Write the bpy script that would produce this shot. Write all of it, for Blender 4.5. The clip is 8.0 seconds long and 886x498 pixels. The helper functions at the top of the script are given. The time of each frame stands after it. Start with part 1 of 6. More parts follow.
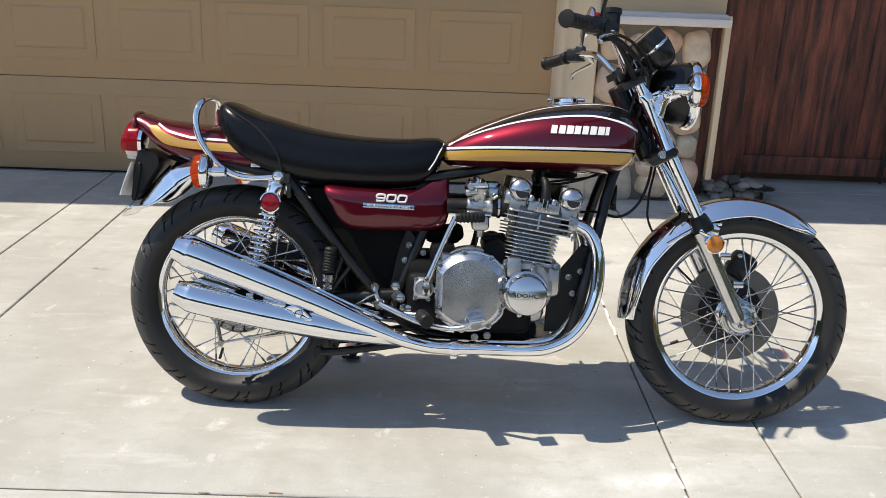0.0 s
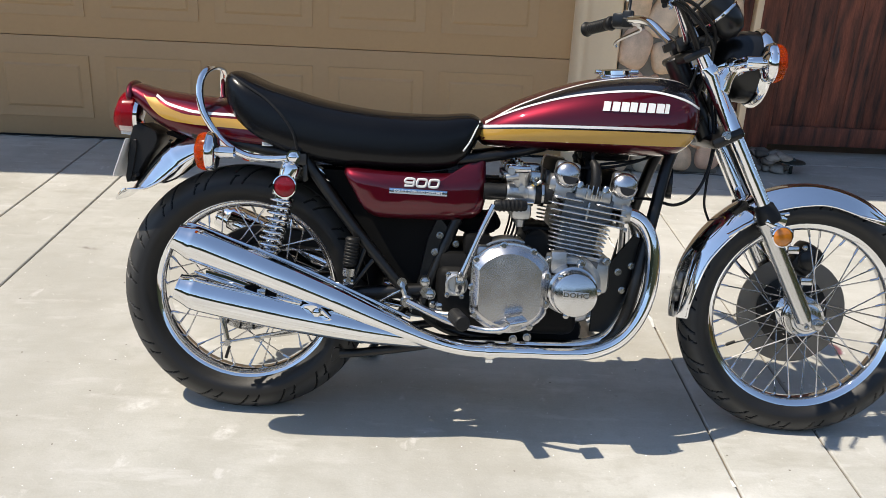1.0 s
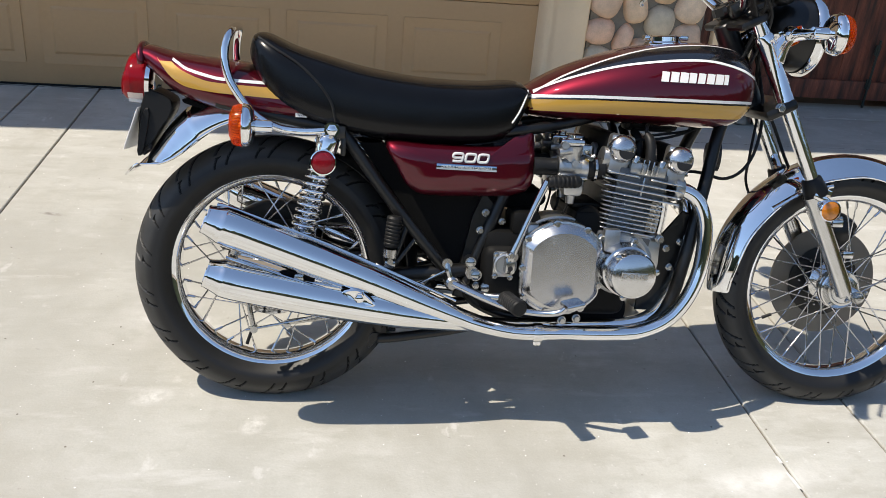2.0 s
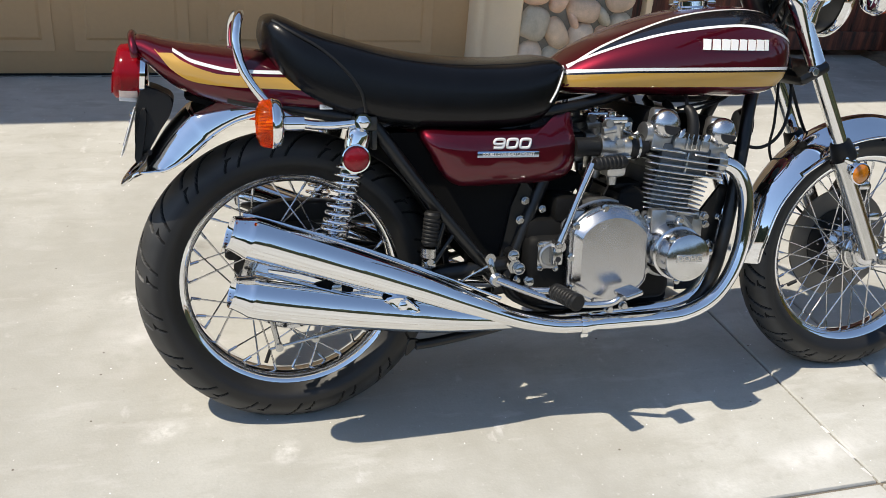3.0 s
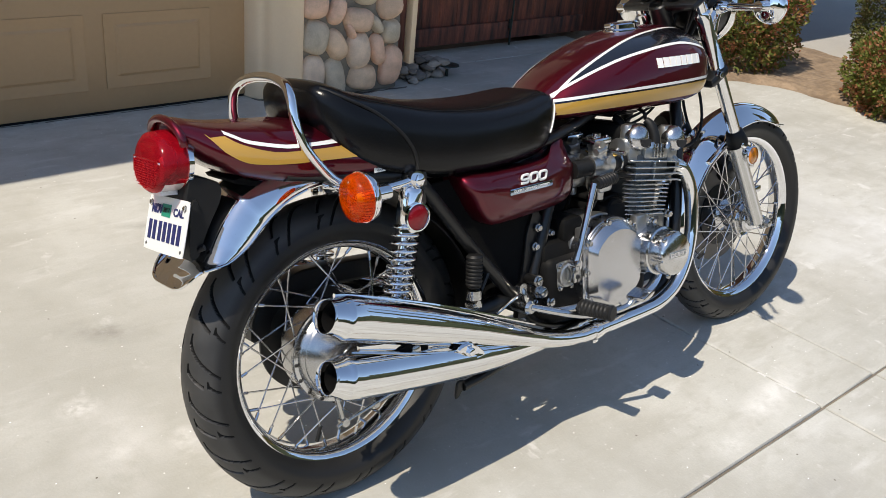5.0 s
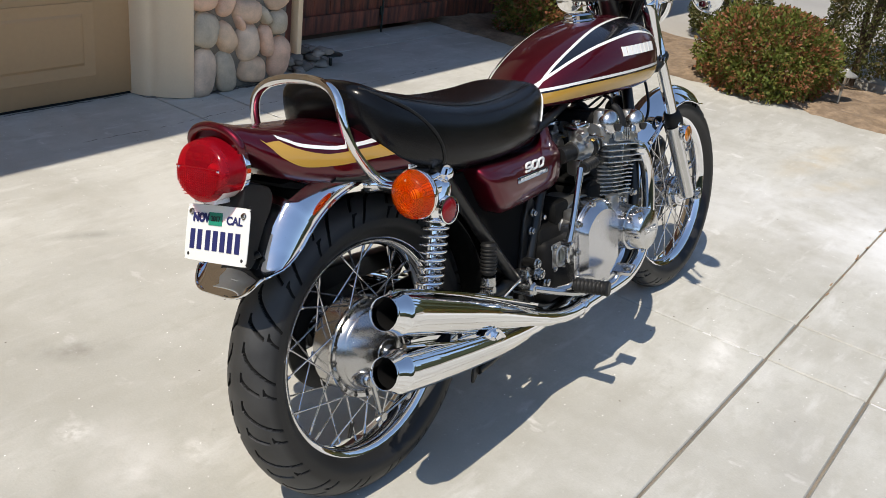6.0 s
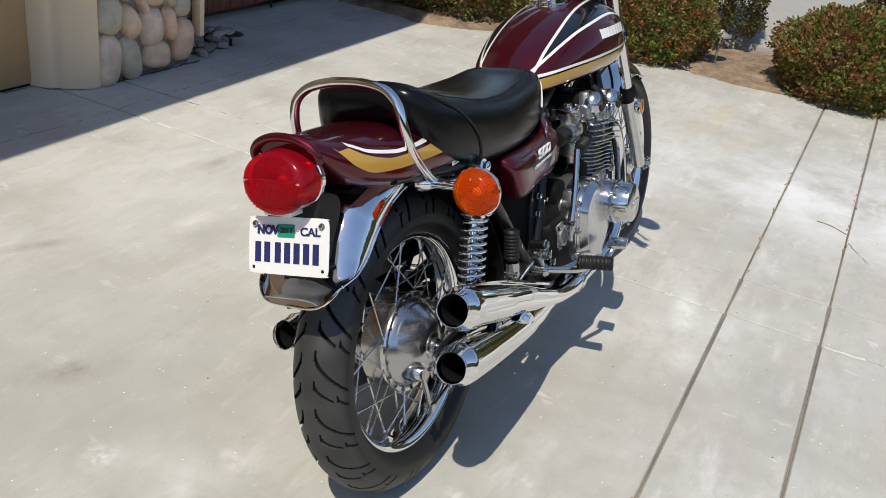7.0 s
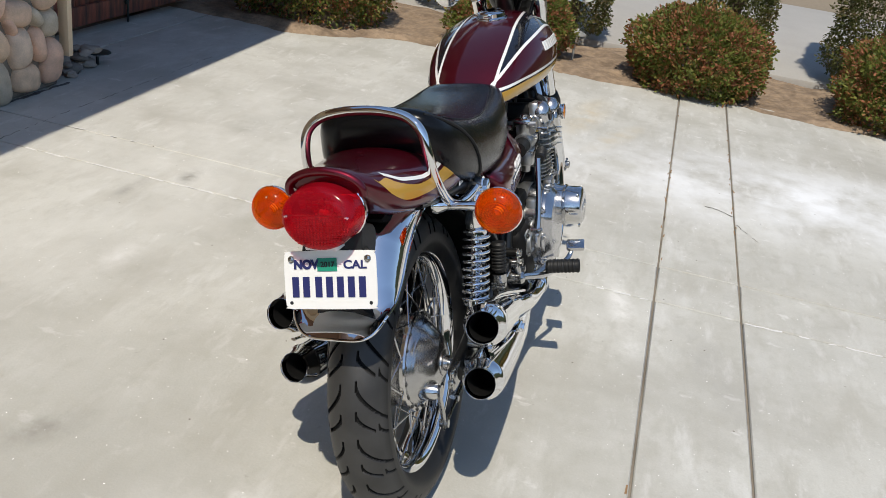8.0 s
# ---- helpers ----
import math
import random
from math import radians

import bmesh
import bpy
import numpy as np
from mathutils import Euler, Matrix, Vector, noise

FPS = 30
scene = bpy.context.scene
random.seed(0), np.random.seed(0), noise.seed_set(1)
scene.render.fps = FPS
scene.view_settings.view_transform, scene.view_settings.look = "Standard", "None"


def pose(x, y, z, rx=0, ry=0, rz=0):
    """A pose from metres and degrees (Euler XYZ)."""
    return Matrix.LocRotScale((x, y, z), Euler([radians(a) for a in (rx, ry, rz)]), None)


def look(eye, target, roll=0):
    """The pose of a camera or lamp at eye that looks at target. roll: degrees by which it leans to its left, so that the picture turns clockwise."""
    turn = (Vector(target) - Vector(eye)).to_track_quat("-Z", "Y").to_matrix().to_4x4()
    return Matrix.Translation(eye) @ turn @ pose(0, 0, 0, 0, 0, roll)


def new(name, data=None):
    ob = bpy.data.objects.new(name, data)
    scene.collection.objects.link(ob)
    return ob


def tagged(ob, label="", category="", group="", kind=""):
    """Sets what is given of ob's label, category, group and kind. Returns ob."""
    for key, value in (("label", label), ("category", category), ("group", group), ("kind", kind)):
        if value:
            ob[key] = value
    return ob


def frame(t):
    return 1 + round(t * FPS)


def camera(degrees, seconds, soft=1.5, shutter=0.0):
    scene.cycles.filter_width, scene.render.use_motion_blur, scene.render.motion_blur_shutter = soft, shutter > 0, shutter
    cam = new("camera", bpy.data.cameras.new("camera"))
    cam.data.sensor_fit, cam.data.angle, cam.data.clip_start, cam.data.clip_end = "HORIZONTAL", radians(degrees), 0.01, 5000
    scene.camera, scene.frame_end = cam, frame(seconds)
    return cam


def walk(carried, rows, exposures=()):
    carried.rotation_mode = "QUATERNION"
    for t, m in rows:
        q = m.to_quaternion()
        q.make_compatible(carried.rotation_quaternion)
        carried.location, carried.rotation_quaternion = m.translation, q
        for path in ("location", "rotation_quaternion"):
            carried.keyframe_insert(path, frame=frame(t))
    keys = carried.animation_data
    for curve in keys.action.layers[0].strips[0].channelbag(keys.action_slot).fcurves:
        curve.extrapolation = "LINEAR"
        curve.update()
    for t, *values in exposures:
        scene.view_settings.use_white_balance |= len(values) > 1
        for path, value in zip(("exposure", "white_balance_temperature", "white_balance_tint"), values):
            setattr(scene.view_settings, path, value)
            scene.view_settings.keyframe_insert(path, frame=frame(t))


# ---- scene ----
cam = camera(52.7, 8.0, soft=0.85)
PATH = [
    (0, (-0.724, 0.615, 1.346), (-0.696, 2.504, 0.691), 2.2),
    (0.5, (-0.81, 0.693, 1.313), (-0.742, 2.572, 0.631), 2.9),
    (1, (-0.837, 0.905, 1.323), (-0.783, 2.763, 0.585), 2.9),
    (2.3, (-1.295, 1.127, 1.351), (-0.92, 2.887, 0.478), 5.6),
    (2.5, (-1.354, 1.163, 1.32), (-0.929, 2.91, 0.445), 5.4),
    (3, (-1.505, 1.352, 1.315), (-0.954, 3.042, 0.398), 5.1),
    (3.5, (-1.727, 1.441, 1.325), (-0.91, 3.016, 0.401), 6.2),
    (4, (-1.957, 1.525, 1.339), (-0.926, 2.975, 0.426), 6.6),
    (4.5, (-2.065, 1.689, 1.338), (-0.955, 3.089, 0.439), 6.1),
    (4.7, (-2.106, 1.728, 1.351), (-0.964, 3.107, 0.46), 5.8),
    (5.8, (-2.53, 1.959, 1.367), (-1.078, 3.035, 0.51), 7.3),
    (6, (-2.54, 2.043, 1.354), (-1.058, 3.069, 0.488), 7.4),
    (6.5, (-2.608, 2.198, 1.376), (-1.073, 3.12, 0.486), 7.4),
    (7, (-2.763, 2.377, 1.376), (-1.126, 3.096, 0.479), 8.1),
    (7.5, (-2.896, 2.544, 1.376), (-1.172, 3.026, 0.484), 8.8),
    (8, (-2.908, 2.721, 1.378), (-1.135, 3.088, 0.529), 8.7),
]
EXPOSURES = [(0.0, 0.30, 7460, 10), (1.0, 0.28, 7460, 10), (3.0, 0.21, 7410, 9), (4.5, 0.17, 7460, 10), (6.0, 0.11, 7310, 10), (6.5, 0.01, 7260, 10), (7.0, -0.07, 7210, 9), (7.25, -0.10, 7210, 9), (7.5, -0.28, 7210, 9), (7.75, -0.08, 7210, 9), (8.0, -0.06, 7210, 9)]
walk(cam, [(t, look(eye, target, roll)) for t, eye, target, roll in PATH], EXPOSURES)

# ---- world and sun: clear midday, sun high behind the rear wheel ----
SUN_WAY = Vector((-0.508, -0.050, 0.858))
world = bpy.data.worlds.new("sky")
scene.world = world
world.use_nodes = True
sky = world.node_tree.nodes.new("ShaderNodeTexSky")
sky.sky_type, sky.sun_disc = "NISHITA", False
sky.sun_elevation, sky.sun_rotation = radians(59), radians(263)
sky.altitude, sky.air_density, sky.dust_density, sky.ozone_density = 900, 0.95, 0.2, 2.3
background = world.node_tree.nodes["Background"]
background.inputs["Strength"].default_value = 0.184
world.node_tree.links.new(sky.outputs[0], background.inputs["Color"])
sun = new("sun", bpy.data.lights.new("sun", "SUN"))
sun.data.energy, sun.data.angle, sun.data.color = 4.2, radians(0.55), (1.0, 0.97, 0.925)
sun.matrix_world = look(SUN_WAY * 30, (0, 0, 0))

# ---- materials ----
def material(name, color, rough=0.5, metal=0.0, coat=0.0, vary=0.15, size=0.3, grain=0.004, bump=0.0, random_tint=0.0, second=None, spec=0.5, rough_vary=0.08, stretch=None):
    """A surface with stains at the scale size (m) and grain at the scale grain (m)."""
    m = bpy.data.materials.new(name)
    m.use_nodes = True
    nodes, link = m.node_tree.nodes, m.node_tree.links.new
    b = nodes["Principled BSDF"]
    where = nodes.new("ShaderNodeTexCoord")
    large, small = nodes.new("ShaderNodeTexNoise"), nodes.new("ShaderNodeTexNoise")
    for n, s, d in ((large, size, 6), (small, grain, 3)):
        n.inputs["Scale"].default_value, n.inputs["Detail"].default_value = 1 / s, d
        if stretch:
            along = nodes.new("ShaderNodeMapping")
            along.inputs["Scale"].default_value = stretch
            link(where.outputs["Object"], along.inputs["Vector"])
            link(along.outputs[0], n.inputs["Vector"])
        else:
            link(where.outputs["Object"], n.inputs["Vector"])
    blend = nodes.new("ShaderNodeMix")
    blend.data_type = "RGBA"
    ramp = nodes.new("ShaderNodeMapRange")
    ramp.inputs["From Min"].default_value, ramp.inputs["From Max"].default_value = 0.32, 0.68
    link(large.outputs["Fac"], ramp.inputs["Value"])
    link(ramp.outputs[0], blend.inputs["Factor"])
    dark = second or [c * (1 - vary) for c in color]
    blend.inputs["A"].default_value, blend.inputs["B"].default_value = (*dark, 1), (*color, 1)
    tint = nodes.new("ShaderNodeHueSaturation")
    link(blend.outputs["Result"], tint.inputs["Color"])
    fine = nodes.new("ShaderNodeMapRange")
    fine.inputs["To Min"].default_value, fine.inputs["To Max"].default_value = 1 - vary * 0.6, 1 + vary * 0.6
    link(small.outputs["Fac"], fine.inputs["Value"])
    if random_tint:
        info, gain, both = nodes.new("ShaderNodeObjectInfo"), nodes.new("ShaderNodeMapRange"), nodes.new("ShaderNodeMath")
        gain.inputs["To Min"].default_value, gain.inputs["To Max"].default_value = 1 - random_tint, 1 + random_tint
        both.operation = "MULTIPLY"
        link(info.outputs["Random"], gain.inputs["Value"])
        link(gain.outputs[0], both.inputs[0])
        link(fine.outputs[0], both.inputs[1])
        link(both.outputs[0], tint.inputs["Value"])
    else:
        link(fine.outputs[0], tint.inputs["Value"])
    link(tint.outputs["Color"], b.inputs["Base Color"])
    worn = nodes.new("ShaderNodeMapRange")
    worn.inputs["To Min"].default_value, worn.inputs["To Max"].default_value = max(0.01, rough - rough_vary), min(1, rough + rough_vary)
    link(large.outputs["Fac"], worn.inputs["Value"])
    link(worn.outputs[0], b.inputs["Roughness"])
    b.inputs["Metallic"].default_value, b.inputs["Coat Weight"].default_value = metal, coat
    b.inputs["Coat Roughness"].default_value, b.inputs["Specular IOR Level"].default_value = 0.03, spec
    if bump:
        relief = nodes.new("ShaderNodeBump")
        relief.inputs["Strength"].default_value, relief.inputs["Distance"].default_value = min(1.0, bump), grain * 0.35
        link(small.outputs["Fac"], relief.inputs["Height"])
        link(relief.outputs[0], b.inputs["Normal"])
    return m


chrome = material("chrome", (0.86, 0.865, 0.875), 0.025, 1.0, vary=0.03, grain=0.01, rough_vary=0.012)
worn_chrome = material("worn_chrome", (0.62, 0.62, 0.63), 0.16, 1.0, vary=0.1, size=0.05, rough_vary=0.06)
polished = material("polished_aluminium", (0.66, 0.66, 0.66), 0.16, 1.0, vary=0.1, size=0.08, grain=0.002, rough_vary=0.06)
buffed = material("buffed_aluminium", (0.52, 0.52, 0.52), 0.23, 1.0, vary=0.1, size=0.06, grain=0.002, rough_vary=0.04)
brushed = material("brushed_aluminium", (0.62, 0.62, 0.63), 0.24, 1.0, vary=0.10, size=0.06, grain=0.0012, bump=0.03)
cast = material("cast_aluminium", (0.58, 0.58, 0.57), 0.36, 0.95, vary=0.3, size=0.05, grain=0.0015, bump=0.25)
brass = material("brass", (0.52, 0.36, 0.12), 0.3, 1.0, vary=0.2, size=0.02)
zinc = material("zinc_bolt", (0.55, 0.55, 0.54), 0.2, 1.0, vary=0.2, size=0.02)
burgundy = material("burgundy_paint", (0.105, 0.0034, 0.0120), 0.42, 0.75, spec=0.1, coat=1.0, vary=0.12, size=0.5, grain=0.0008, rough_vary=0.03)
tank_black = material("black_lacquer", (0.006, 0.006, 0.008), 0.25, 0.0, coat=1.0, vary=0.1, rough_vary=0.03)
stripe_white = material("white_pinstripe", (0.8, 0.79, 0.77), 0.3, coat=1.0, vary=0.03, rough_vary=0.03)
stripe_gold = material("gold_stripe", (0.50, 0.285, 0.052), 0.45, 0.1, spec=0.2, coat=1.0, vary=0.06, grain=0.001, rough_vary=0.03)
vinyl = material("black_vinyl", (0.0046, 0.0048, 0.0055), 0.23, spec=0.27, vary=0.3, size=0.09, grain=0.0026, bump=0.2, rough_vary=0.07)


def dusty_tyre():
    """Black rubber whose running surface is grey with road dust."""
    m = material("tyre_rubber", (0.0105, 0.0103, 0.0102), 0.5, vary=0.3, size=0.12, grain=0.003, bump=0.12)
    nodes, link = m.node_tree.nodes, m.node_tree.links.new
    b = nodes["Principled BSDF"]
    where = next(n for n in nodes if n.type == "TEX_COORD")
    flat, far, band, blotch, share, mix = nodes.new("ShaderNodeMapping"), nodes.new("ShaderNodeVectorMath"), nodes.new("ShaderNodeMapRange"), nodes.new("ShaderNodeTexNoise"), nodes.new("ShaderNodeMath"), nodes.new("ShaderNodeMix")
    flat.inputs["Scale"].default_value = (1, 0, 1)
    far.operation, share.operation, mix.data_type = "LENGTH", "MULTIPLY", "RGBA"
    band.inputs["From Min"].default_value, band.inputs["From Max"].default_value = 0.284, 0.297
    blotch.inputs["Scale"].default_value, blotch.inputs["Detail"].default_value = 14, 5
    link(where.outputs["Object"], flat.inputs["Vector"])
    link(where.outputs["Object"], blotch.inputs["Vector"])
    link(flat.outputs[0], far.inputs[0])
    link(far.outputs["Value"], band.inputs["Value"])
    link(band.outputs[0], share.inputs[0])
    link(blotch.outputs["Fac"], share.inputs[1])
    link(share.outputs[0], mix.inputs["Factor"])
    link(b.inputs["Base Color"].links[0].from_socket, mix.inputs["A"])
    mix.inputs["B"].default_value = (0.058, 0.057, 0.055, 1)
    link(mix.outputs["Result"], b.inputs["Base Color"])
    return m


rubber = dusty_tyre()
# blacker than the tyre: the shade inside the grooves, put into the colour
groove_shade = material("shaded_groove_rubber", (0.007, 0.007, 0.007), 0.75, vary=0.2, size=0.05, spec=0.2)
soft_rubber = material("black_rubber", (0.0105, 0.0105, 0.0105), 0.5, spec=0.3, vary=0.2, size=0.05, bump=0.15)
frame_black = material("black_enamel", (0.008, 0.008, 0.008), 0.34, spec=0.35, coat=0.2, vary=0.25, size=0.1)
dark_steel = material("dark_steel", (0.06, 0.06, 0.058), 0.4, 0.8, vary=0.3, size=0.04, grain=0.002)
disc_steel = material("brake_disc_steel", (0.21, 0.20, 0.185), 0.45, 1.0, vary=0.15, size=0.05, grain=0.002, bump=0.06)
orange_lens = material("orange_lens", (0.66, 0.115, 0.0010), 0.2, spec=0.4, coat=1.0, vary=0.12, size=0.016, grain=0.004, rough_vary=0.06)
red_lens = material("red_lens", (0.42, 0.006, 0.018), 0.14, spec=0.5, coat=0.0, vary=0.15, size=0.04, rough_vary=0.04)


def see_through(m, color, share):
    """Coloured plastic: a share of the light goes through it, tinted."""
    nodes, link = m.node_tree.nodes, m.node_tree.links.new
    clear, both = nodes.new("ShaderNodeBsdfTransparent"), nodes.new("ShaderNodeMixShader")
    clear.inputs["Color"].default_value, both.inputs["Fac"].default_value = (*color, 1), share
    link(nodes["Principled BSDF"].outputs[0], both.inputs[1])
    link(clear.outputs[0], both.inputs[2])
    link(both.outputs[0], nodes["Material Output"].inputs["Surface"])


see_through(red_lens, (1.0, 0.09, 0.12), 0.52)
see_through(orange_lens, (1.0, 0.42, 0.03), 0.72)
amber = material("amber_reflector", (0.62, 0.19, 0.01), 0.25, coat=1.0, vary=0.2, size=0.01)
reflector_red = material("red_reflector", (0.24, 0.003, 0.010), 0.25, spec=0.3, coat=0.5, vary=0.2, size=0.01)
glass_lens = material("headlamp_glass", (0.6, 0.62, 0.63), 0.06, 0.9, vary=0.1, size=0.02)
tail_clear = material("clear_red_tinted_lens", (0.62, 0.52, 0.5), 0.25, coat=1.0, vary=0.15, size=0.02)
plate_white = material("plate_white", (0.78, 0.78, 0.76), 0.4, vary=0.04)
plate_blue = material("plate_blue", (0.02, 0.025, 0.12), 0.4, vary=0.1)
sticker_green = material("sticker_green", (0.01, 0.26, 0.17), 0.4, vary=0.1)
# polished badge metal; the blue of the mirrored sky is in its base colour
badge_sky_tint = material("badge_sky_tint", (0.42, 0.50, 0.62), 0.14, 1.0, vary=0.1)
# near-black cast metal: shade put into the colour, also the starter's own black
dark_shaded_cast = material("dark_shaded_cast_aluminium", (0.008, 0.008, 0.008), 0.6, 0.1, spec=0.15, vary=0.4, size=0.05, grain=0.002, bump=0.3)
# darker than the fins, so the gaps between them carry shade in the colour
dark_alloy = material("fin_gap_alloy", (0.2, 0.2, 0.195), 0.5, 0.7, vary=0.35, size=0.05, grain=0.002, bump=0.25)
fin_metal = material("fin_aluminium", (0.62, 0.62, 0.61), 0.28, 1.0, vary=0.2, size=0.05, grain=0.002, rough_vary=0.08)
matte_black = material("matte_black", (0.006, 0.006, 0.006), 0.9, vary=0.3, size=0.05, spec=0.12)
ink = material("black_ink", (0.012, 0.012, 0.014), 0.5, vary=0.1)

# ---- mesh tools: a shape is (vertices, faces) ----
def merge(*shapes):
    verts, faces = [], []
    for v, f in shapes:
        n = len(verts)
        verts += [tuple(p) for p in v]
        faces += [tuple(i + n for i in q) for q in f]
    return verts, faces


def moved(shape, m):
    return [tuple(m @ Vector(p)) for p in shape[0]], shape[1]


def mirrored(shape):
    return [(x, -y, z) for x, y, z in shape[0]], [tuple(reversed(f)) for f in shape[1]]


def rings(loops, close=True, caps=True):
    """A skin over equal loops of points."""
    n = len(loops[0])
    verts = [tuple(p) for loop in loops for p in loop]
    faces = []
    for a in range(len(loops) - 1):
        for i in range(n if close else n - 1):
            j = (i + 1) % n
            faces.append((a * n + i, a * n + j, (a + 1) * n + j, (a + 1) * n + i))
    if caps:
        faces.append(tuple(reversed(range(n))))
        faces.append(tuple(range((len(loops) - 1) * n, len(loops) * n)))
    return verts, faces


def basis(way):
    way = Vector(way).normalized()
    side = way.orthogonal().normalized() if abs(way.z) > 0.98 else Vector((0, 0, 1)).cross(way).normalized()
    return side, way.cross(side).normalized(), way


def lathe(profile, origin, way, n=32, caps=True):
    """A turned shape: profile of (along, radius) about the line from origin along way."""
    a, b, w = basis(way)
    o = Vector(origin)
    return rings([[o + w * h + (a * math.cos(2 * math.pi * i / n) + b * math.sin(2 * math.pi * i / n)) * r for i in range(n)] for h, r in profile], True, caps)


def rod(p, q, r, r2=None, n=16, bevel=0.0):
    p, q = Vector(p), Vector(q)
    length, r2 = (q - p).length, r if r2 is None else r2
    if bevel:
        return lathe([(0, r - bevel), (bevel, r), (length - bevel, r2), (length, r2 - bevel)], p, q - p, n)
    return lathe([(0, r), (length, r2)], p, q - p, n)


def spline(points, steps=8):
    """Points on a smooth curve through the given ones."""
    p = [Vector(q) for q in points]
    p = [p[0] * 2 - p[1], *p, p[-1] * 2 - p[-2]]
    out = []
    for k in range(1, len(p) - 2):
        for s in range(steps):
            t = s / steps
            a, b, c, d = p[k - 1], p[k], p[k + 1], p[k + 2]
            out.append(0.5 * ((2 * b) + (c - a) * t + (2 * a - 5 * b + 4 * c - d) * t * t + (3 * b - a - 3 * c + d) * t ** 3))
    return out + [p[-2]]


def tube(points, radius, n=12, steps=8, flat=1.0, caps=True):
    """A bent tube; radius is a number or one for each given point."""
    pts = spline(points, steps)
    if isinstance(radius, (int, float)):
        radii = [radius] * len(pts)
    else:
        radii = [float(r) for r in np.interp(np.linspace(0, len(points) - 1, len(pts)), range(len(points)), radius)]
    loops, side = [], None
    for k, p in enumerate(pts):
        way = (pts[min(k + 1, len(pts) - 1)] - pts[max(k - 1, 0)]).normalized()
        side = basis(way)[0] if side is None else (side - way * side.dot(way)).normalized()
        up = way.cross(side)
        loops.append([p + (side * math.cos(2 * math.pi * i / n) * flat + up * math.sin(2 * math.pi * i / n)) * radii[k] for i in range(n)])
    return rings(loops, True, caps)


def block(center, size, bevel=0.004, turn=(0, 0, 0), segments=2):
    bm = bmesh.new()
    bmesh.ops.create_cube(bm, size=1.0)
    bmesh.ops.scale(bm, vec=size, verts=bm.verts)
    if bevel:
        bmesh.ops.bevel(bm, geom=bm.edges[:], offset=min(bevel, min(size) * 0.45), segments=segments, affect="EDGES", profile=0.5)
    bmesh.ops.transform(bm, matrix=pose(*center, *turn), verts=bm.verts)
    bm.verts.index_update()
    shape = [tuple(v.co) for v in bm.verts], [tuple(v.index for v in f.verts) for f in bm.faces]
    bm.free()
    return shape


def dome(center, way, radius, height, n=32, rise=6):
    return lathe([(height * math.sin(a), max(1e-4, radius * math.cos(a))) for a in np.linspace(0, math.pi / 2, rise)], center, way, n)


def hexbolt(place, way, r=0.008, h=0.007):
    p, w = Vector(place), Vector(way).normalized()
    return merge(lathe([(0, r * 1.25), (h * 0.3, r * 1.25)], p, w, 16), lathe([(h * 0.3, r), (h * 0.9, r), (h, r * 0.8)], p, w, 6))


def plate(outline, y0, y1, bevel=0.003):
    """An upright plate: outline of (x, z), from depth y0 to y1, with bevelled rims."""
    cx, cz = (sum(p[i] for p in outline) / len(outline) for i in (0, 1))

    def loop(shrink, y):
        out = []
        for x, z in outline:
            d = math.hypot(x - cx, z - cz) or 1
            out.append((x - (x - cx) / d * shrink, y, z - (z - cz) / d * shrink))
        return out
    s = 1 if y1 > y0 else -1
    return rings([loop(bevel, y0), loop(0, y0 + s * bevel), loop(0, y1 - s * bevel), loop(bevel, y1)])


def rounded(outline, steps=4):
    """A closed outline with its corners rounded."""
    p = [Vector((*q, 0)) for q in outline]
    out, n = [], len(p)
    for k in range(n):
        for s in range(steps):
            t = s / steps
            a, b, c, d = p[(k - 1) % n], p[k], p[(k + 1) % n], p[(k + 2) % n]
            q = 0.5 * ((2 * b) + (c - a) * t + (2 * a - 5 * b + 4 * c - d) * t * t + (3 * b - a - 3 * c + d) * t ** 3)
            out.append((q.x, q.y))
    return out


def made(name, shape, mat, smooth=38):
    me = bpy.data.meshes.new(name)
    me.from_pydata([tuple(v) for v in shape[0]], [], [tuple(f) for f in shape[1]])
    bm = bmesh.new()
    bm.from_mesh(me)
    bmesh.ops.recalc_face_normals(bm, faces=bm.faces)
    bm.to_mesh(me)
    bm.free()
    if smooth:
        me.polygons.foreach_set("use_smooth", [True] * len(me.polygons))
        me.set_sharp_from_angle(angle=radians(smooth))
    me.materials.append(mat)
    me.update()
    return me


def part(name, shape, mat, parent=None, label="", smooth=38):
    ob = new(name, made(name, shape, mat, smooth))
    if parent is not None:
        ob.parent = parent
    if label:
        tagged(ob, label)
    return ob


def lettering(name, text, size, mat, parent, m, depth=0.0006, shear=0.0, wide=1.0, bold=0.0):
    """Raised letters; m carries the text's plane."""
    curve = bpy.data.curves.new(name, "FONT")
    curve.body, curve.size, curve.extrude, curve.shear, curve.offset = text, size, depth, shear, bold
    curve.align_x, curve.align_y = "CENTER", "CENTER"
    holder = bpy.data.objects.new(name, curve)
    scene.collection.objects.link(holder)
    me = bpy.data.meshes.new_from_object(holder.evaluated_get(bpy.context.evaluated_depsgraph_get()))
    bpy.data.objects.remove(holder)
    me.transform(m @ Matrix.Diagonal((wide, 1, 1, 1)))
    me.materials.clear()
    me.materials.append(mat)
    ob = new(name, me)
    ob.parent = parent
    return ob


def thing(name, m, label, category, group="", kind=""):
    ob = new(name)
    ob.matrix_basis = m
    return tagged(ob, label, category, group, kind)

